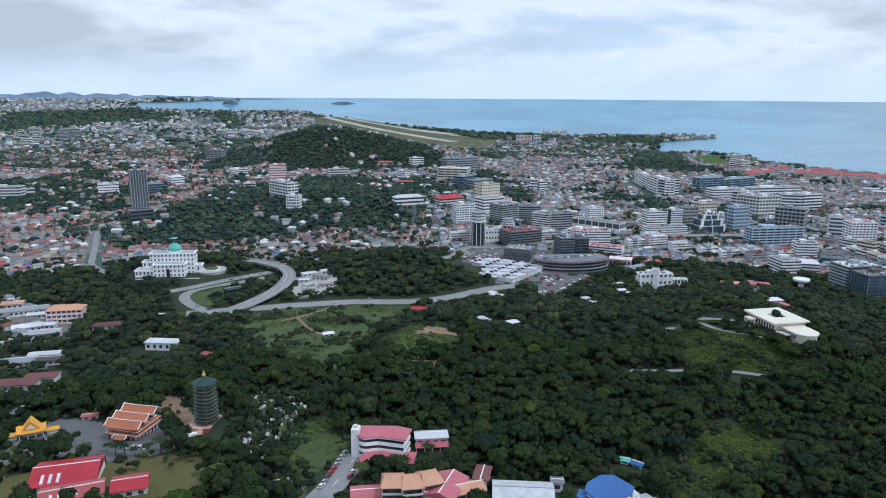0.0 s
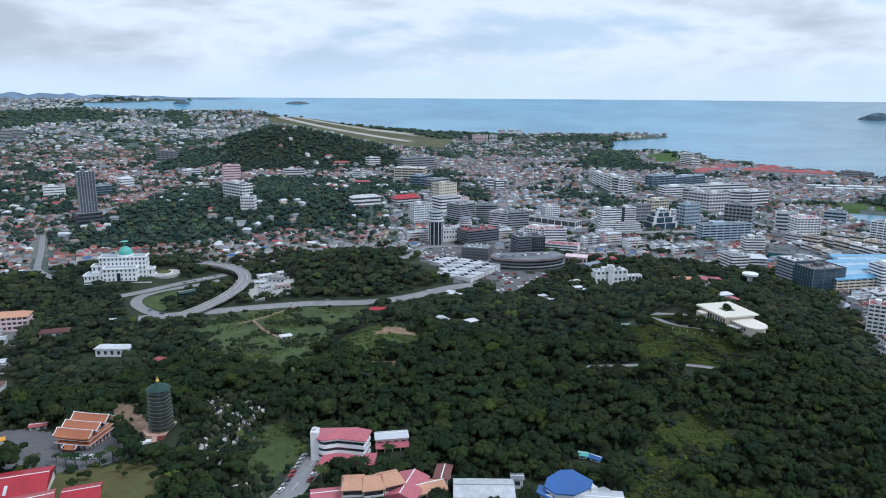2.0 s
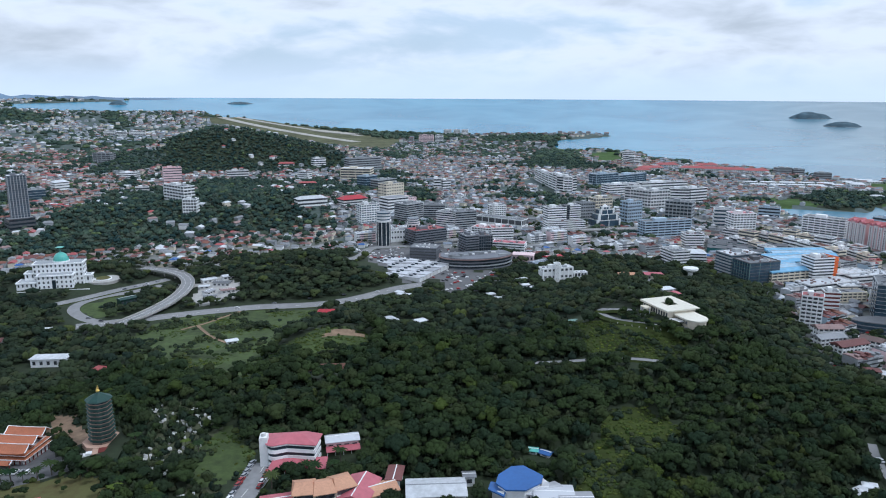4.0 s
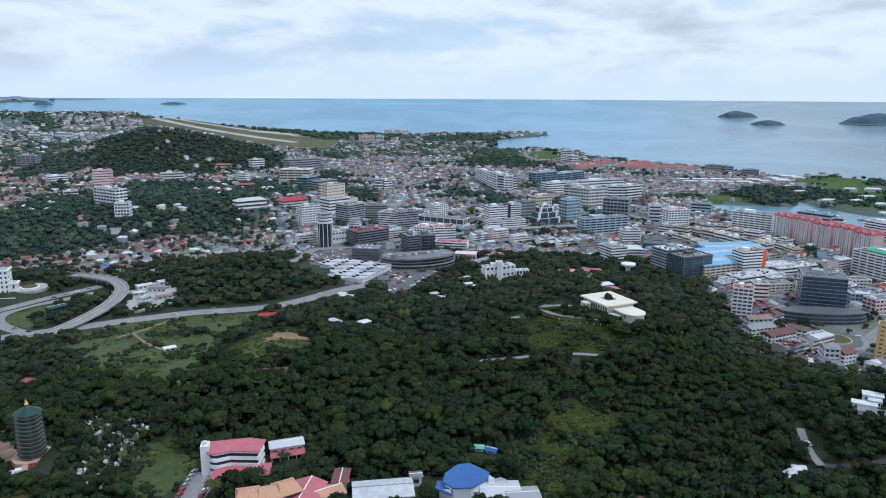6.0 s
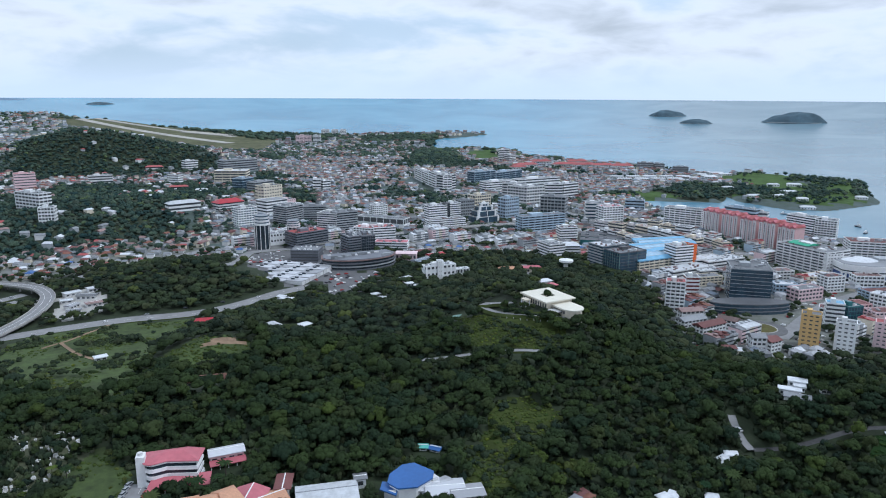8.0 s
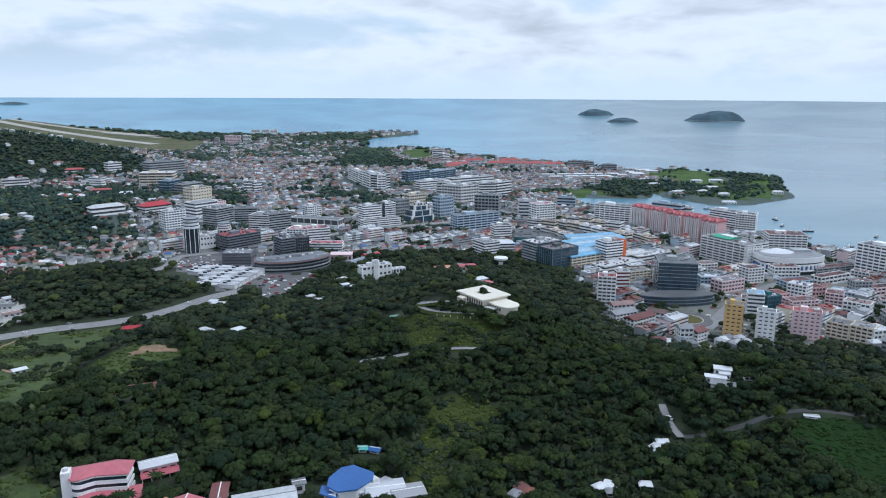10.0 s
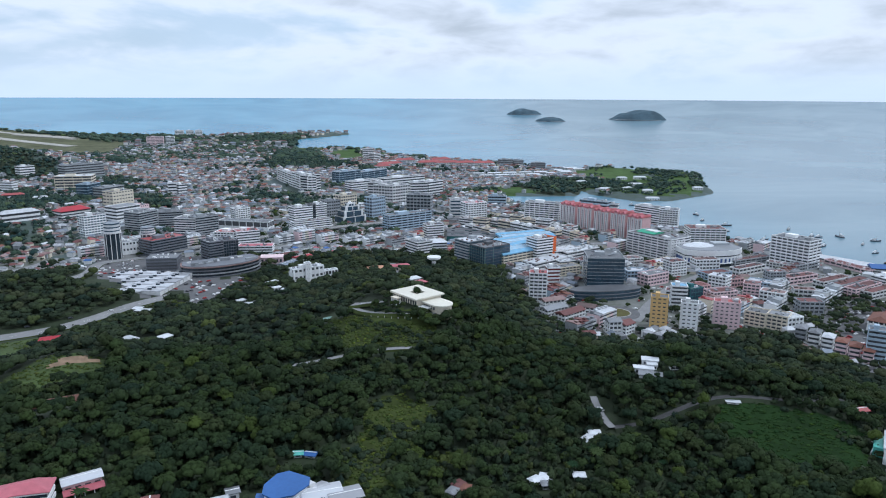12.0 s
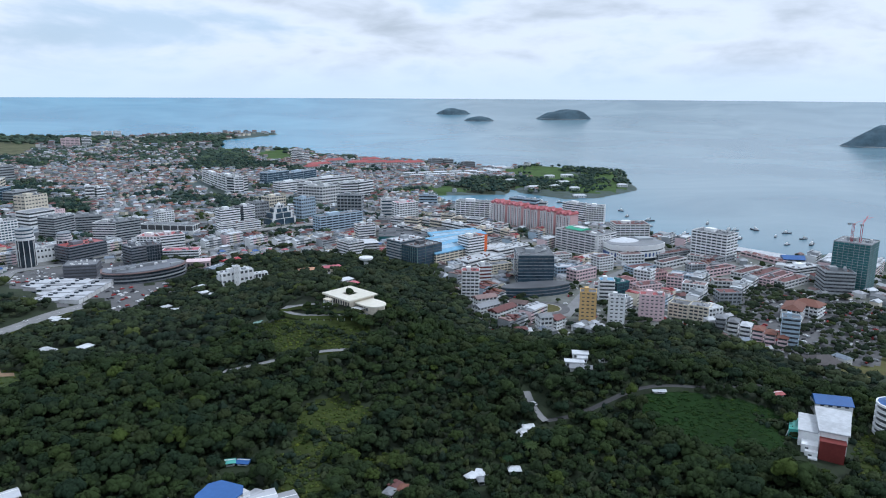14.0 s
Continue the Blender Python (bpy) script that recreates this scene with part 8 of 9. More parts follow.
tagged(new("bushes", crown_mesh(shrub, ux, uy, land_height(ux, uy) - .2, us, us * rng.uniform(.8, 1.3, len(ux)), "bushes", MIDLEAF)),
       "thickets of green bushes spreading over the glades", "bushes", "", "stuff")
ux, uy = scatter(235, 700, -42, 80, 2.4)
m = (wanted(ux, uy, ["glade", "knoll"]) | (wanted(ux, uy, ["meadow"]) & (field_noise(ux, uy, .04) + rng.uniform(-.25, .25, len(ux)) > .16))) & clear_of_feet(ux, uy, .3)
m &= rng.random(len(ux)) < .8
ux, uy = ux[m], uy[m]
us = rng.uniform(.6, 1.5, len(ux))
tagged(new("scrub", crown_mesh(tuft, ux, uy, land_height(ux, uy) - .15, us, us * rng.uniform(.5, 1.0, len(ux)), "scrub", SCRUB)),
       "tall grass and scrub on the open slopes", "grass", "", "stuff")
ux, uy = scatter(235, 520, 40, 80, 1.9)
m = wanted(ux, uy, ["field"]) & clear_of_feet(ux, uy, .3) & (rng.random(len(ux)) < .7)
ux, uy = ux[m], uy[m]
us = rng.uniform(.8, 1.9, len(ux))
tagged(new("creepers", crown_mesh(tuft, ux, uy, land_height(ux, uy) - .2, us, us * rng.uniform(.14, .34, len(ux)), "creepers", VINE)),
       "low deep green creepers matting the open field", "creepers", "", "stuff")

x2, y2 = scatter(520, 980, -36, 68, 8.2)
m = wanted(x2, y2, ["forest"]) | (wanted(x2, y2, ["park"]) & (field_noise(x2, y2, .03) > -.3)) | (wanted(x2, y2, ["village", "town"]) & (field_noise(x2, y2, .018) + rng.uniform(-.35, .35, len(x2)) > np.where(wanted(x2, y2, ["village"]), -.05, .13))) | (wanted(x2, y2, ["meadow", "earth"]) & (field_noise(x2, y2, .03) > .3))
s2 = 3.0 + 3.4 * rng.random(len(x2)) ** 1.3
s2 = np.where(wanted(x2, y2, ["forest"]), s2, s2 * .72)
m &= clear_of_feet(x2, y2, s2 * .5)
x2, y2, s2 = x2[m], y2[m], s2[m]
# middle-distance haze is tinted into these crowns
tagged(new("woodland", crown_mesh(mid, x2, y2, land_height(x2, y2) + s2 * .5, s2 * 1.1, s2 * rng.uniform(.8, 1.25, len(x2)), "woodland", MIDLEAF)),
       "woods and roadside trees on the lower slopes", "trees", "", "stuff")

wood_x, wood_y = scatter(940, 2250, -36, 4, 34.0)
m = wanted(wood_x, wood_y, ["forest"]) & clear_of_feet(wood_x, wood_y, 6) & (field_noise(wood_x, wood_y, .006) + rng.uniform(-.4, .4, len(wood_x)) > .36)
wood_x, wood_y = wood_x[m], wood_y[m]
for px, py in zip(wood_x, wood_y):
    claim(px, py, 5)
    claim(px - 7 * px / math.hypot(px, py), py - 7 * py / math.hypot(px, py), 5)
x3, y3 = scatter(980, 2300, -38, 60, 10.5)
green = field_noise(x3, y3, .0045) + .6 * field_noise(x3, y3, .016)
m = wanted(x3, y3, ["forest"]) | (wanted(x3, y3, ["suburb", "village", "town"]) & (green + rng.uniform(-.4, .4, len(x3)) > np.where(wanted(x3, y3, ["village"]), .0, .16))) | (wanted(x3, y3, ["turf"]) & (green + rng.uniform(-.25, .25, len(x3)) > .06))
m &= clear_of_feet(x3, y3, 3.0) & inside(x3, y3, LAND)
m &= ~(wanted(x3, y3, ["suburb"]) & (np.arctan2(x3, y3) > .03) & (green + rng.uniform(-.3, .3, len(x3)) < .42))
x3, y3 = x3[m], y3[m]
s3 = 3.0 + 3.6 * rng.random(len(x3)) ** 1.4
# haze of the distance sits in the leaf colour
tagged(new("distant_woods", crown_mesh(plain, x3, y3, land_height(x3, y3) + s3 * .3, s3, s3 * rng.uniform(.7, 1.2, len(x3)), "distant_woods", HAZYLEAF)),
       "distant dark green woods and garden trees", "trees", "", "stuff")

x4, y4 = scatter(2300, 4820, -40, 46, 26.0)
green = field_noise(x4, y4, .003) + .6 * field_noise(x4, y4, .011)
m = wanted(x4, y4, ["forest"]) | (wanted(x4, y4, ["suburb"]) & (green + rng.uniform(-.2, .2, len(x4)) > -.02))
m &= inside(x4, y4, LAND)
x4, y4 = x4[m], y4[m]
s4 = rng.uniform(8.0, 15.0, len(x4))
# same haze-tinted leaves for the farthest woods
tagged(new("distant_woods", crown_mesh(plain[:2], x4, y4, land_height(x4, y4) - s4 * .1, s4 * 1.2, s4 * rng.uniform(.5, .95, len(x4)), "distant_woods", HAZYLEAF)),
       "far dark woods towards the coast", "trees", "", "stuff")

# ---------------------------------------------------------------- infill of the town


def street_turn(x, y):
    return 180 * noise.noise(Vector((x * .0022, y * .0022, 9.1))) + 20


def shop_row(units, wide, deep, floors, walls, caps, words, seed):
    """A row of joined shops: each unit with its own wall and roof height, window bands and a back roof."""
    ob = thing("shop_row", 0, 0, 0, words, "shops", "shop rows of the town", z=0)
    dice = random.Random(seed)
    h = 3.3 * floors
    for i in range(units):
        x0 = (i - units / 2) * wide
        up = dice.choice((0, 0, .5, 1.2, 3.3))
        part("wall", Geo().box(x0, x0 + wide - .06, -deep / 2, deep / 2, -2, h + up), dice.choice(walls), ob)
        part("roof", Geo().gable(x0, x0 + wide - .1, -deep / 2 - .2, deep / 2 + .2, h + up + .25, deep * .06).box(x0 + .8, x0 + wide * .6, deep * .1, deep * .35, h + up + .3, h + up + 2.2), dice.choice(caps), ob)
    band = boxmesh("window_band", SHADEGLASS, -units / 2 * wide + .4, units / 2 * wide - .5, -deep / 2 - .07, deep / 2 + .07, 1.3, 2.5)
    for i in range(floors):
        part("window_band", band, SHADEGLASS, ob, at=pose(0, 0, i * 3.3))
    part("canopy", Geo().box(-units / 2 * wide, units / 2 * wide - .1, -deep / 2 - 1.2, -deep / 2 - .1, 2.9, 3.15), GREY, ob)
    return ob


TURN, ROWS = 16.0, 60
c0, s0 = math.cos(radians(TURN)), math.sin(radians(TURN))
u, v = np.meshgrid(np.arange(-1300, 1300, 33.0), np.arange(-1300, 1300, 23.0))
u = u + 7.0 * (np.round(v / 23.0) % 3)
u, v = u.ravel(), v.ravel()
sx, sy = u * c0 - v * s0, u * s0 + v * c0
far_r, az = np.hypot(sx, sy), np.degrees(np.arctan2(sx, sy))
ok = (far_r > 560) & (far_r < 1300) & (az > -3) & (az < 69)
sx, sy = sx[ok], sy[ok]
ok = (edge_distance(sx, sy, LAND) > 20) & inside(sx, sy, LAND)
for k in (-12, 0, 12):
    px, py = sx + k * c0, sy + k * s0
    ok &= (wanted(px, py, ["town"]) | (wanted(px, py, ["park"]) & (field_noise(px, py, .03) < -.34))) & clear_of_feet(px, py, 5.0)
sx, sy = sx[ok], sy[ok]
order = np.argsort(np.hypot(sx, sy))
sx, sy = sx[order], sy[order]
PALE, WARM = [OFFWHITE, WHITE, OFFWHITE, GREY], [PINK, OFFWHITE, CREAM, OFFWHITE]
rows = [shop_row(5, 5.6, 13, 3, PALE, [MAROON, GREYROOF, DUSTROOF], "pale three-storey shop row with patched rusty roofs", 1),
        shop_row(5, 5.6, 13, 4, WARM, [GREYROOF, MAROON, WHITEROOF], "pink and cream four-storey shop row with mixed roofs", 2),
        shop_row(4, 6.4, 12, 3, PALE, [GREYROOF, WHITEROOF, GREY], "grey-white shop row with weathered sheet roofs", 3),
        shop_row(5, 5.6, 12, 2, [OFFWHITE, PALEBLUE, GREY], [MAROON, BROWNROOF, DUSTROOF], "low two-storey shop row with maroon roofs", 4),
        shop_row(4, 6.4, 13, 3, [OFFWHITE, CREAM, PALEBLUE], [GREYROOF, DUSTROOF, REDROOF], "shop row in faded cream and blue", 5)]
for i in range(min(ROWS, len(sx))):
    k = i if i < len(rows) else int(rng.integers(len(rows)))
    m4 = pose(sx[i], sy[i], ground(sx[i], sy[i]) + .1, 0, 0, TURN + 180 * int(rng.integers(2)) + rng.uniform(-2, 2))
    claim(sx[i] - 9 * c0, sy[i] - 9 * s0, 7)
    claim(sx[i] + 9 * c0, sy[i] + 9 * s0, 7)
    if i < len(rows):
        rows[i].matrix_basis = m4
    else:
        copy_thing(rows[k], m4)
more_x, more_y = sx[ROWS:], sy[ROWS:]
gx, gy = scatter(560, 1300, -3, 69, 12.5)
ok = wanted(gx, gy, ["town"]) & clear_of_feet(gx, gy, 3.5) & inside(gx, gy, LAND) & (edge_distance(gx, gy, LAND) > 12)
gx, gy = gx[ok], gy[ok]
street = field_noise(gx, gy, .02)
more_x, more_y = np.concatenate([more_x, gx[street > -.05]]), np.concatenate([more_y, gy[street > -.05]])
gx, gy = gx[street < -.08], gy[street < -.08]
gs = rng.uniform(2.4, 4.6, len(gx))
tagged(new("street_trees", crown_mesh(mid, gx, gy, land_height(gx, gy) + gs * .4, gs, gs * rng.uniform(.8, 1.2, len(gx)), "street_trees", LEAF)),
       "dark street trees between the shop rows", "trees", "", "stuff")

# ---------------------------------------------------------------- houses

WALLS = [OFFWHITE, GREY, CREAM, GREY]
ROOFS = [REDROOF, MAROON, BROWNROOF, GREYROOF, MAROON, GREYROOF, DUSTROOF, DUSTROOF, BROWNROOF, GREYROOF, WHITEROOF, DUSTROOF]


def house(w, d, storeys, wall, roof, label):
    """A family house: walls, hipped roof, lower porch roof."""
    ob = thing("house", 0, 0, 0, label, "house", "houses of the suburb", z=0)
    h = 3.1 * storeys
    part("wall", Geo().box(-w / 2, w / 2, -d / 2, d / 2, -2, h), wall, ob)
    part("roof", Geo().gable(-w / 2 - .7, w / 2 + .7, -d / 2 - .7, d / 2 + .7, h + .3, d * .24, hip=d * .3), roof, ob)
    part("porch", Geo().gable(-w * .45, w * .1, -d / 2 - 4.2, -d / 2 - .75, 3.0, .8, hip=.6), roof, ob)
    return ob


kit = []
for k, (wall, roof, words) in enumerate(((WHITE, REDROOF, "white-walled house with a red hipped roof"), (OFFWHITE, MAROON, "off-white house with a maroon tiled roof"),
                                         (WHITE, BROWNROOF, "white house with a brown tiled roof"), (CREAM, GREYROOF, "cream house with a weathered grey roof"),
                                         (OFFWHITE, WHITEROOF, "low house with a white sheet roof"), (WHITE, GREYROOF, "white house with a grey sheet roof"),
                                         (WHITE, PINKROOF, "white house with a faded rose roof"), (OFFWHITE, BLUEROOF, "off-white house with a blue roof"))):
    kit.append(house(10 + k % 3 * 2, 8 + k % 2 * 1.5, 1 + k % 2, wall, roof, words))
hx, hy = scatter(480, 1250, -38, 62, 12.5)
ok = ((wanted(hx, hy, ["village"]) & (rng.random(len(hx)) < .66)) | (wanted(hx, hy, ["suburb"]) & (field_noise(hx, hy, .0045) + .6 * field_noise(hx, hy, .016) < .18))) & clear_of_feet(hx, hy, 5.0)
ok &= inside(hx, hy, LAND) & (edge_distance(hx, hy, LAND) > 12)
hx, hy = hx[ok], hy[ok]
order = np.argsort(np.hypot(hx, hy))
hx, hy = hx[order], hy[order]

pick = [0, 1, 2, 3, 4, 5, 3, 6, 1, 5, 5, 6, 2, 3, 5, 2, 4, 1, 7, 3, 1, 5, 3]
used = set()
for i in range(min(220, len(hx))):
    k = pick[rng.integers(len(pick))]
    m4 = pose(hx[i], hy[i], low_ground(hx[i], hy[i], 0, 8, 8) + .2, 0, 0, street_turn(hx[i], hy[i]) + 90 * rng.integers(4)) @ Matrix.Scale(.82, 4)
    if k not in used:
        kit[k].matrix_basis = m4
        used.add(k)
    else:
        copy_thing(kit[k], m4)


def many_houses(name, x, y, big_by, label, roofs=ROOFS):
    """Far houses as one mesh: walls and pitched roofs of many colours."""
    g = Geo()
    tops = len(WALLS)
    for a, b, s in zip(x, y, big_by):
        w, d, h = s * rng.uniform(9, 15), s * rng.uniform(7.5, 10.5), s * rng.choice([3.2, 3.6, 6.2, 6.4])
        z, turn = ground(a, b), radians(street_turn(a, b) + 90 * rng.integers(2))
        one = Geo()
        one.box(-w / 2, w / 2, -d / 2, d / 2, -2, h, int(rng.integers(tops)))
        one.f, one.m = one.f[2:], one.m[2:]
        one.gable(-w / 2 - .5, w / 2 + .5, -d / 2 - .5, d / 2 + .5, h + .2, d * .26, hip=d * .3 * rng.integers(2), mat=tops + int(rng.choice(len(roofs))))
        one.f, one.m = one.f[:4] + one.f[4:8], one.m[:4] + one.m[4:8]
        c, q = math.cos(turn), math.sin(turn)
        g_k = len(g.v)
        g.v += [(a + px * c - py * q, b + px * q + py * c, z + pz) for px, py, pz in one.v]
        g.f += [tuple(g_k + i for i in f) for f in one.f]
        g.m += one.m
    ob = new(name, g.mesh(name, *WALLS, *roofs))
    return tagged(ob, label, "houses", "", "stuff")


many_houses("town_blocks", more_x, more_y, np.full(len(more_x), .85), "close-packed low town buildings with weathered roofs", [GREYROOF, WHITEROOF, PALESHEET, DUSTROOF, GREYROOF, MAROON, SLATE])
many_houses("wood_houses", wood_x, wood_y, np.full(len(wood_x), 1.0), "scattered pale and red-roofed houses in the woods", [WHITEROOF, PALESHEET, REDROOF, GREYROOF, DUSTROOF])
rest_x, rest_y = hx[220:], hy[220:]
west = np.arctan2(rest_x, rest_y) < -.02
for side, roofs in ((west, ROOFS), (~west, [GREYROOF, DUSTROOF, SLATE, PALESHEET, MAROON, GREYROOF, DARKTILE])):
    many_houses("suburb_houses", rest_x[side], rest_y[side], np.full(side.sum(), .8), "close-packed suburban houses with red, brown and grey roofs", roofs)
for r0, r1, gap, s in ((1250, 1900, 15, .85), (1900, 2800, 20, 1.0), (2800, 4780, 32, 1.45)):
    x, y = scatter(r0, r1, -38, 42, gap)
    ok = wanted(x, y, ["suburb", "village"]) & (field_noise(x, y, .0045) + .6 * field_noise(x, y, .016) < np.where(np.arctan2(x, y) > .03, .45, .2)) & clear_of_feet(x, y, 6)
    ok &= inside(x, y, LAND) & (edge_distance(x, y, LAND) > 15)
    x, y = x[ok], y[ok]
    west = np.arctan2(x, y) < -.08  # red-roofed estates west of the airport hill, grey kampungs east of it; farthest roofs greyed for haze
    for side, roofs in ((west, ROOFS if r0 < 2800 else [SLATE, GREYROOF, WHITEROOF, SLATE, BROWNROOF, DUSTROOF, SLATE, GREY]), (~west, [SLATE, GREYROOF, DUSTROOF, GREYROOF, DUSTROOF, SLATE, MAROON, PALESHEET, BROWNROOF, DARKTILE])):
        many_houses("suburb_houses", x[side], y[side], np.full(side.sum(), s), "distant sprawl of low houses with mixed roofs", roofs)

# ---------------------------------------------------------------- islands and far hills


def island(x, y, wide, deep, high, turn, lean, label):
    """A wooded islet: an uneven dome with a steeper side and a narrow pale shore."""
    ob = thing("island", x, y, turn, label, "island", z=float(lift(x, y)) - 1)
    g, n, m = Geo(), 48, 12
    verts = []
    for j in range(m + 1):
        u = j / m
        for i in range(n):
            a = 2 * math.pi * i / n
            rim = 1 + .16 * noise.noise(Vector((math.cos(a) * 1.7 + x, math.sin(a) * 1.7, 2.0)))
            px, py = math.cos(a) * (1 - u) * rim, math.sin(a) * (1 - u) * rim
            h = (1 - ((1 - u) ** 2.2)) * (1 + lean * px) + .18 * noise.noise(Vector((px * 3 + x, py * 3 + y, 5.0))) * min(1, u * 4)
            verts.append((px * wide / 2, py * deep / 2, max(0, h) * high + (py * deep / 2) * .07))
    faces = [(j * n + i, j * n + (i + 1) % n, (j + 1) * n + (i + 1) % n, (j + 1) * n + i) for j in range(m) for i in range(n)]
    g.add(verts, faces)
    # wooded slopes carry the haze in their colour
    part("wooded_hill", g, HAZYISLE, ob, smooth_faces=True)
    part("shore", Geo().drum(0, 0, .5, .5, -2, .9, 40, sx=wide * 1.0, sy=deep * 1.0), GREY, ob)
    return ob


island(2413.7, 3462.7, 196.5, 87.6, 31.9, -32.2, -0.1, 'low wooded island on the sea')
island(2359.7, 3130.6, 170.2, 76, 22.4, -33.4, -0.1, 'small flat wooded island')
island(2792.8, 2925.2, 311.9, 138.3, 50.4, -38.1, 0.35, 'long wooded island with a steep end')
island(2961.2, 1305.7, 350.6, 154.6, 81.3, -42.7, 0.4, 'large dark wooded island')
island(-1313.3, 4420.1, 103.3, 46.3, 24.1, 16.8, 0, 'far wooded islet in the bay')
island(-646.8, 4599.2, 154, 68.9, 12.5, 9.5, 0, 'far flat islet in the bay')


def far_range(r, a0, a1, high, rough, seed, name, label):
    """A low mountain range along the rim."""
    g, n = Geo(), 140
    verts, faces = [], []
    for i in range(n + 1):
        a = radians(a0 + (a1 - a0) * i / n)
        u = i / n
        top = high * (1 - u) ** 1.1 * (.75 + rough * noise.noise(Vector((i * .09, seed, 0))) + .35 * noise.noise(Vector((i * .33, seed, 4))))
        for k, (dr, f) in enumerate(((-110, 0), (-40, .55), (0, 1), (45, .4))):
            x, y = math.sin(a) * (r + dr), math.cos(a) * (r + dr)
            verts.append((x, y, float(lift(x, y)) - 4 + max(2, top) * f * (1 + .12 * noise.noise(Vector((i * .5, k, seed))))))
    for i in range(n):
        for k in range(3):
            faces.append((i * 4 + k, i * 4 + 4 + k, i * 4 + 5 + k, i * 4 + 1 + k))
    g.add(verts, faces)
    return setting(name, g, HAZYHILL, label=label, category="hills")


far_range(4845, -48, -9, 105, .5, 3.0, "hazy_hills", "long blue-grey range of far hills behind the bay")
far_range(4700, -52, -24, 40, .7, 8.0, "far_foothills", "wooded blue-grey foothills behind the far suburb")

# ---------------------------------------------------------------- boats


def boat(x, y, turn, length, label):
    ob = thing("boat", x, y, turn, label, "boat", "boats on the water", z=float(lift(x, y)))
    l, b = length / 2, length * .14
    sec = [(-l, b * .8), (-l * .3, b), (l * .4, b * .85), (l * .8, b * .4), (l, .05)]
    verts, n = [], len(sec)
    for px, w in sec:
        rise = .06 * length * max(0, px / l) ** 2
        verts += [(px, -w, length * .09 + rise), (px, w, length * .09 + rise), (px * .93, w * .55, -.5), (px * .93, -w * .55, -.5)]
    faces = [(0, 1, 2, 3)[::-1]]
    for i in range(n - 1):
        for k in range(4):
            faces.append((i * 4 + k, i * 4 + (k + 1) % 4, i * 4 + 4 + (k + 1) % 4, i * 4 + 4 + k))
    part("hull", Geo().add(verts, faces), BOATHULL, ob)
    part("cabin", Geo().box(-l * .75, -l * .1, -b * .6, b * .6, length * .09, length * .24), OFFWHITE, ob)
    part("wheelhouse", Geo().box(-l * .4, -l * .05, -b * .45, b * .45, length * .24, length * .33), WHITE, ob)
    part("mast", Geo().drum(l * .1, 0, .18, .1, length * .09, length * .55, 6), DARKGREY, ob)
    return ob


for bx, by, turn, size in [(1009, 706, 20, 14), (877, 668, -35, 17), (965, 658, 160, 12), (991, 654, 10, 15), (995, 645, -10, 14), (1025, 632, 80, 17), (1002, 582, 20, 12), (1043, 588, -35, 15), (1021, 550, 160, 14), (993, 521, 10, 17), (962, 540, -10, 12), (987, 875, 80, 15), (951, 827, 20, 14), (949, 776, -35, 17), (906, 741, 160, 12), (941, 601, 10, 15), (905, 670, -10, 14), (786, 1159, 20, 14), (789, 1131, -35, 10), (870, 1096, 160, 14), (866, 1058, 20, 10), (962, 1008, -35, 14), (987, 875, 160, 10)]:
    boat(bx, by, turn, size, "moored wooden fishing boat with a pale cabin")

# ---------------------------------------------------------------- cemetery


def grave(kind):
    ob = thing("grave", 0, 0, 0, "whitewashed grave with a low surround and headstone", "grave", "graves of the hillside cemetery", z=0)
    w, d = (1.2, 2.1) if kind else (1.9, 2.5)
    part("surround", Geo().box(-w / 2, w / 2, -d / 2, d / 2, -.8, .45 + .2 * kind), STONE, ob)
    part("headstone", Geo().box(-w * .4, w * .4, d * .32, d * .46, .4, 1.05).box(-w * .5, -w * .38, -d * .3, d * .46, .4, .9).box(w * .38, w * .5, -d * .3, d * .46, .4, .9), OFFWHITE, ob)
    return ob


graves = [grave(0), grave(1)]
gx, gy = scatter(270, 440, -22, -5, 4.3)
ok = wanted(gx, gy, ["grave"]) & clear_of_feet(gx, gy, 1.5) & (field_noise(gx, gy, .07) < .12)
gx, gy = gx[ok][:145], gy[ok][:145]
for i in range(len(gx)):
    m4 = pose(gx[i], gy[i], ground(gx[i], gy[i]), 0, 0, 25 + rng.uniform(-30, 30))
    if i < 2:
        graves[i].matrix_basis = m4
    else:
        copy_thing(graves[i % 2], m4)

# ---------------------------------------------------------------- cars


def car(paint, words):
    ob = thing("car", 0, 0, 0, words, "car", "cars parked and driving", z=0)
    part("body", Geo().box(-2.2, 2.2, -.88, .88, .3, .95).prism([(-1.5, -.8), (.9, -.8), (.9, .8), (-1.5, .8)], .95, 1.0), paint, ob)
    part("cabin", Geo().prism([(-1.9, -.82), (1.2, -.82), (1.2, .82), (-1.9, .82)], .95, 1.42, top=.8), GLASS, ob)
    part("roof", Geo().box(-1.45, .75, -.66, .66, 1.42, 1.5), paint, ob)
    for wx in (-1.4, 1.4):
        for wy in (-.8, .8):
            g = Geo().drum(0, 0, .33, .33, -.1, .1, 10)
            part("wheel", g, DARKGREY, ob, at=pose(wx, wy, .33, 90, 0, 0))
    return ob


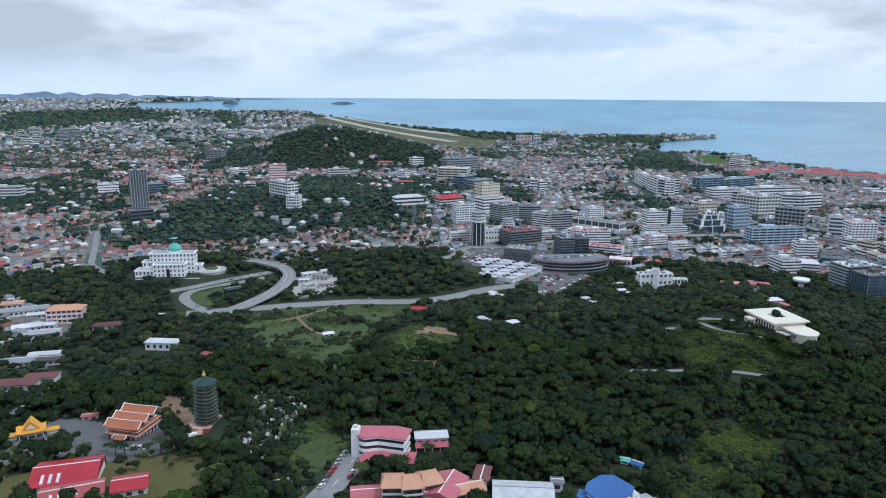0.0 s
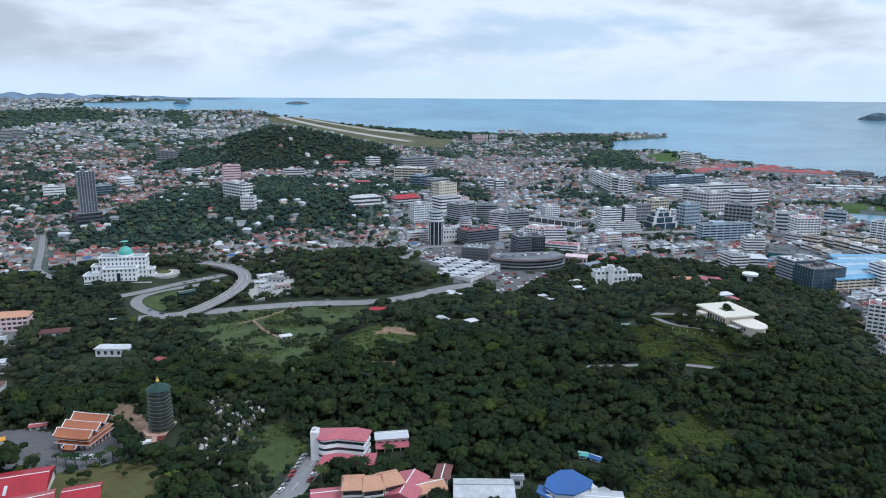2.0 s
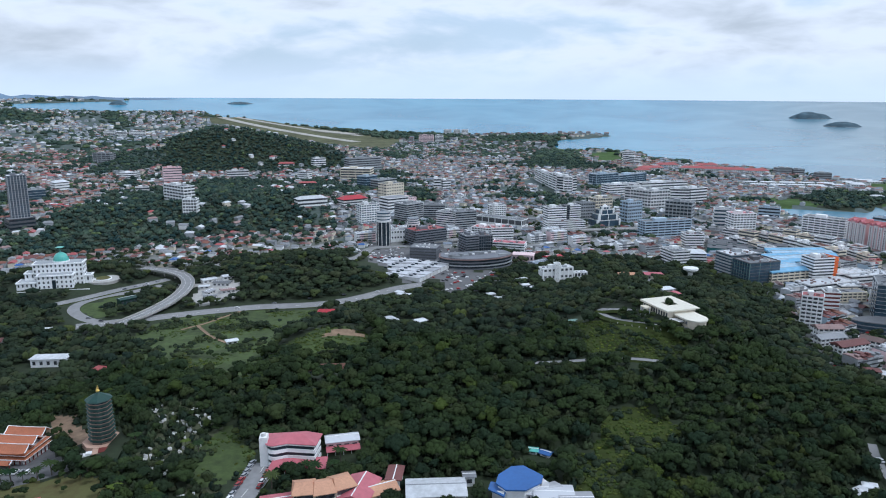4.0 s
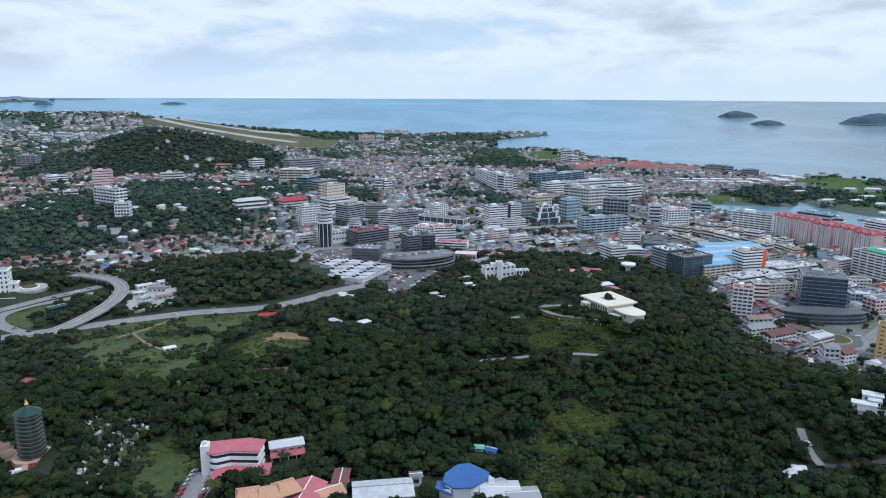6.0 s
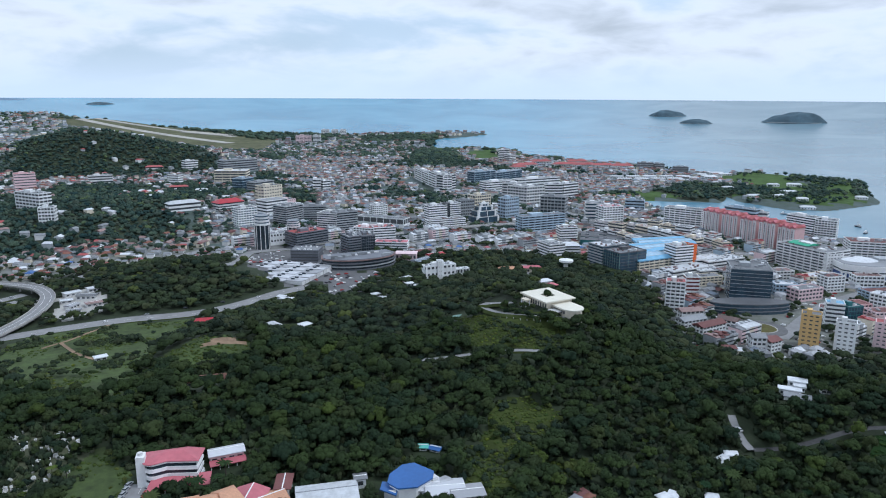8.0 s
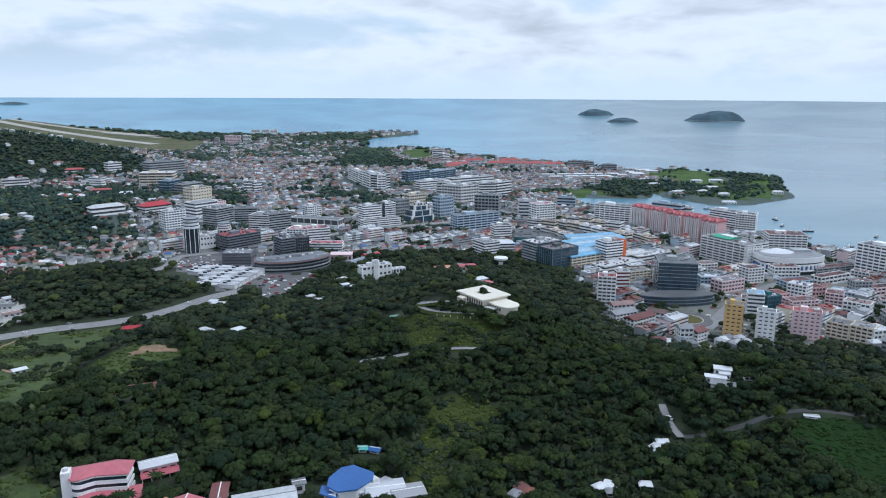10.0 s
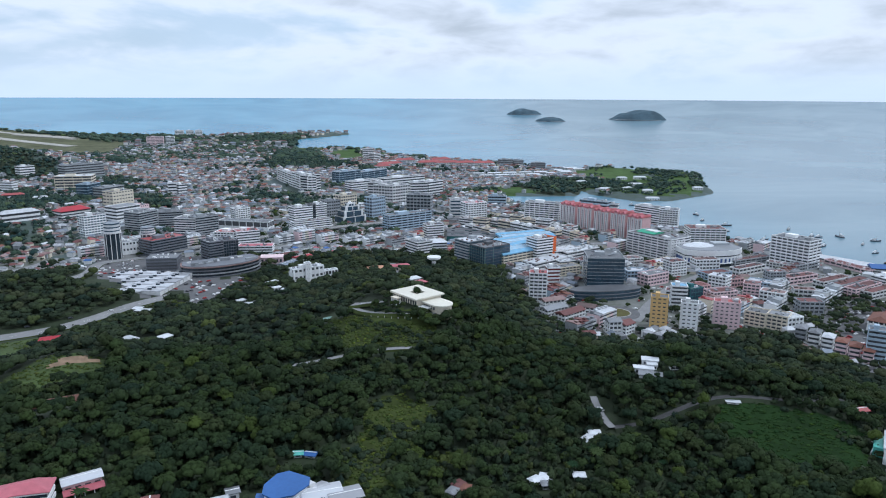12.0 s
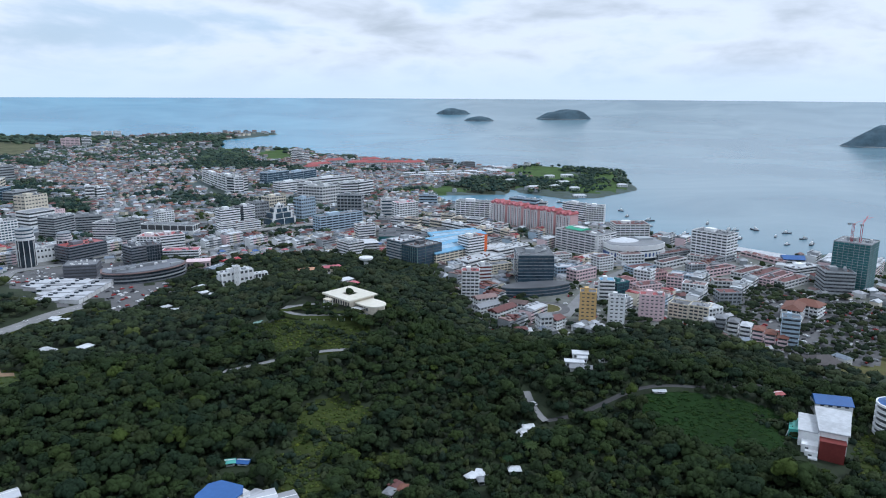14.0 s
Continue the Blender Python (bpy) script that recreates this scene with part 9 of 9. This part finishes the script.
CARWHITE = surface("car_white", (0.75, 0.75, 0.76), 0.3, vary=0.05)
CARGREY = surface("car_silver", (0.38, 0.39, 0.41), 0.3, metal=0.4, vary=0.05)
CARDARK = surface("car_dark", (0.05, 0.05, 0.06), 0.3, vary=0.05)
CARRED = surface("car_red", (0.30, 0.03, 0.03), 0.3, vary=0.05)
fleet = [car(CARWHITE, "white saloon car on the roadside"), car(CARGREY, "silver saloon car on the roadside"), car(CARDARK, "dark saloon car on the roadside"), car(CARRED, "dark red saloon car on the roadside")]
spots = []
for (x0, y0), (x1, y1), n, turn in [((-56.4, 294.4), (-49.0, 328.3), 9, 60), ((-43.9, 302.9), (-40.2, 322.6), 5, 70), ((-177.9, 351.7), (-158.7, 348.0), 6, 85), ((-228.6, 356.0), (-217.5, 370.3), 4, 20), ((186.2, 500.3), (195.8, 488.7), 5, 40), ((-180.3, 713.4), (-179.1, 761.4), 4, 60), ((-124.4, 665.8), (45.4, 712.7), 5, 5), ((-238.1, 747.3), (-203.7, 784.1), 4, 30), ((413.7, 220.9), (444.8, 226.3), 4, 30), ((439.1, 186.2), (437.6, 177.3), 3, 40), ((-246.4, 664.2), (-217.3, 642.6), 2, 0), ((257.8, 287.6), (248.4, 271.9), 1, 80)]:
    for i in range(n):
        u = (i + .5) / n
        spots.append((x0 + (x1 - x0) * u, y0 + (y1 - y0) * u, turn + rng.uniform(-5, 5)))
for i, (x, y, turn) in enumerate(spots):
    k = i if i < 4 else int(rng.choice([0, 0, 0, 1, 1, 2, 3]))
    m4 = pose(x, y, ground(x, y) + .45, 0, 0, turn)
    if i < 4:
        fleet[i].matrix_basis = m4
    else:
        copy_thing(fleet[k], m4)


def many_cars(x, y, label):
    g = Geo()
    for a, b in zip(x, y):
        z, t, k = ground(a, b) + .1, radians(street_turn(a, b) + 90 * rng.integers(2)), int(rng.choice([0, 0, 1, 2, 3]))
        one = Geo().box(-2.2, 2.2, -.9, .9, .3, 1.0, k).prism([(-1.6, -.8), (1.1, -.8), (1.1, .8), (-1.6, .8)], 1.0, 1.5, k, top=.85)
        c, s = math.cos(t), math.sin(t)
        n = len(g.v)
        g.v += [(a + px * c - py * s, b + px * s + py * c, z + pz) for px, py, pz in one.v]
        g.f += [tuple(n + i for i in f) for f in one.f]
        g.m += one.m
    tagged(new("distant_cars", g.mesh("distant_cars", CARWHITE, CARGREY, CARDARK, CARRED)), label, "cars", "", "stuff")


cx, cy = scatter(560, 1150, -5, 72, 7.0)
ok = wanted(cx, cy, ["town", "asphalt", "park"]) & clear_of_feet(cx, cy, .5) & (rng.random(len(cx)) < .45) & inside(cx, cy, LAND) & (edge_distance(cx, cy, LAND) > 12)
many_cars(cx[ok], cy[ok], "cars parked along the streets of the town")

# ---------------------------------------------------------------- palms


def palm(k):
    ob = thing("palm_tree", 0, 0, 0, "feathery palm with drooping fronds", "palm tree", "palms by the yards", z=0)
    g = Geo()
    stem(g, 0, 0, -1, .28, .3, .1, 5.5, .2)
    part("trunk", g, PALM, ob)
    f = Geo()
    for i in range(13):
        a, droop = i * 2.4 + k, .5 + .5 * ((i * 7) % 5) / 4
        pts = []
        for j in range(6):
            u = j / 5
            pts.append((.3 + math.cos(a) * 3.4 * u, .1 + math.sin(a) * 3.4 * u, 5.5 + 1.9 * u * (1 - droop * u * 1.25)))
        for j in range(5):
            p, q = pts[j], pts[j + 1]
            w0, w1 = .55 * math.sin(math.pi * (.12 + .8 * j / 5)), .55 * math.sin(math.pi * (.12 + .8 * (j + 1) / 5))
            sx, sy = -math.sin(a), math.cos(a)
            f.add([p, q, (q[0] + sx * w1, q[1] + sy * w1, q[2] - .3), (p[0] + sx * w0, p[1] + sy * w0, p[2] - .3), (q[0] - sx * w1, q[1] - sy * w1, q[2] - .3), (p[0] - sx * w0, p[1] - sy * w0, p[2] - .3)],
                  [(0, 1, 2, 3), (1, 0, 5, 4)])
    part("fronds", f, FROND, ob)
    return ob


grove = [palm(0), palm(1.1)]
for i, (x, y) in enumerate([(-180.1, 346.4), (-173.2, 341.6), (-167.1, 339.4), (-161.6, 339.1), (-155.3, 339.8), (-149.6, 342.9), (-145.9, 345.1), (-227.1, 343.2), (-188.2, 338.5), (-109.0, 298.4), (-107.4, 305.7), (-108.4, 290.2), (-111.0, 331.2), (-112.7, 357.3), (-85.5, 347.4), (-78.2, 341.5), (-18.3, 310.3), (-14.0, 306.8), (-10.1, 312.8), (-38.0, 303.2), (-107.1, 313.6), (-130.0, 336.7), (-131.2, 330.0), (-22.7, 314.2), (-6.2, 322.9), (-3.8, 361.4), (-40.6, 368.2), (-86.4, 293.1), (-93.0, 302.7), (220.5, 248.8), (218.5, 242.1), (231.4, 248.1), (242.0, 234.1), (243.6, 223.9), (202.9, 241.0), (316.5, 184.1)]):
    s = .75 + .5 * ((i * 37) % 11) / 10
    m4 = Matrix.LocRotScale((x, y, ground(x, y)), Euler((0, 0, i * 1.7)), (s, s, s))
    if i < 2:
        grove[i].matrix_basis = m4
    else:
        c4 = copy_thing(grove[i % 2], Matrix())
        c4.matrix_basis = m4
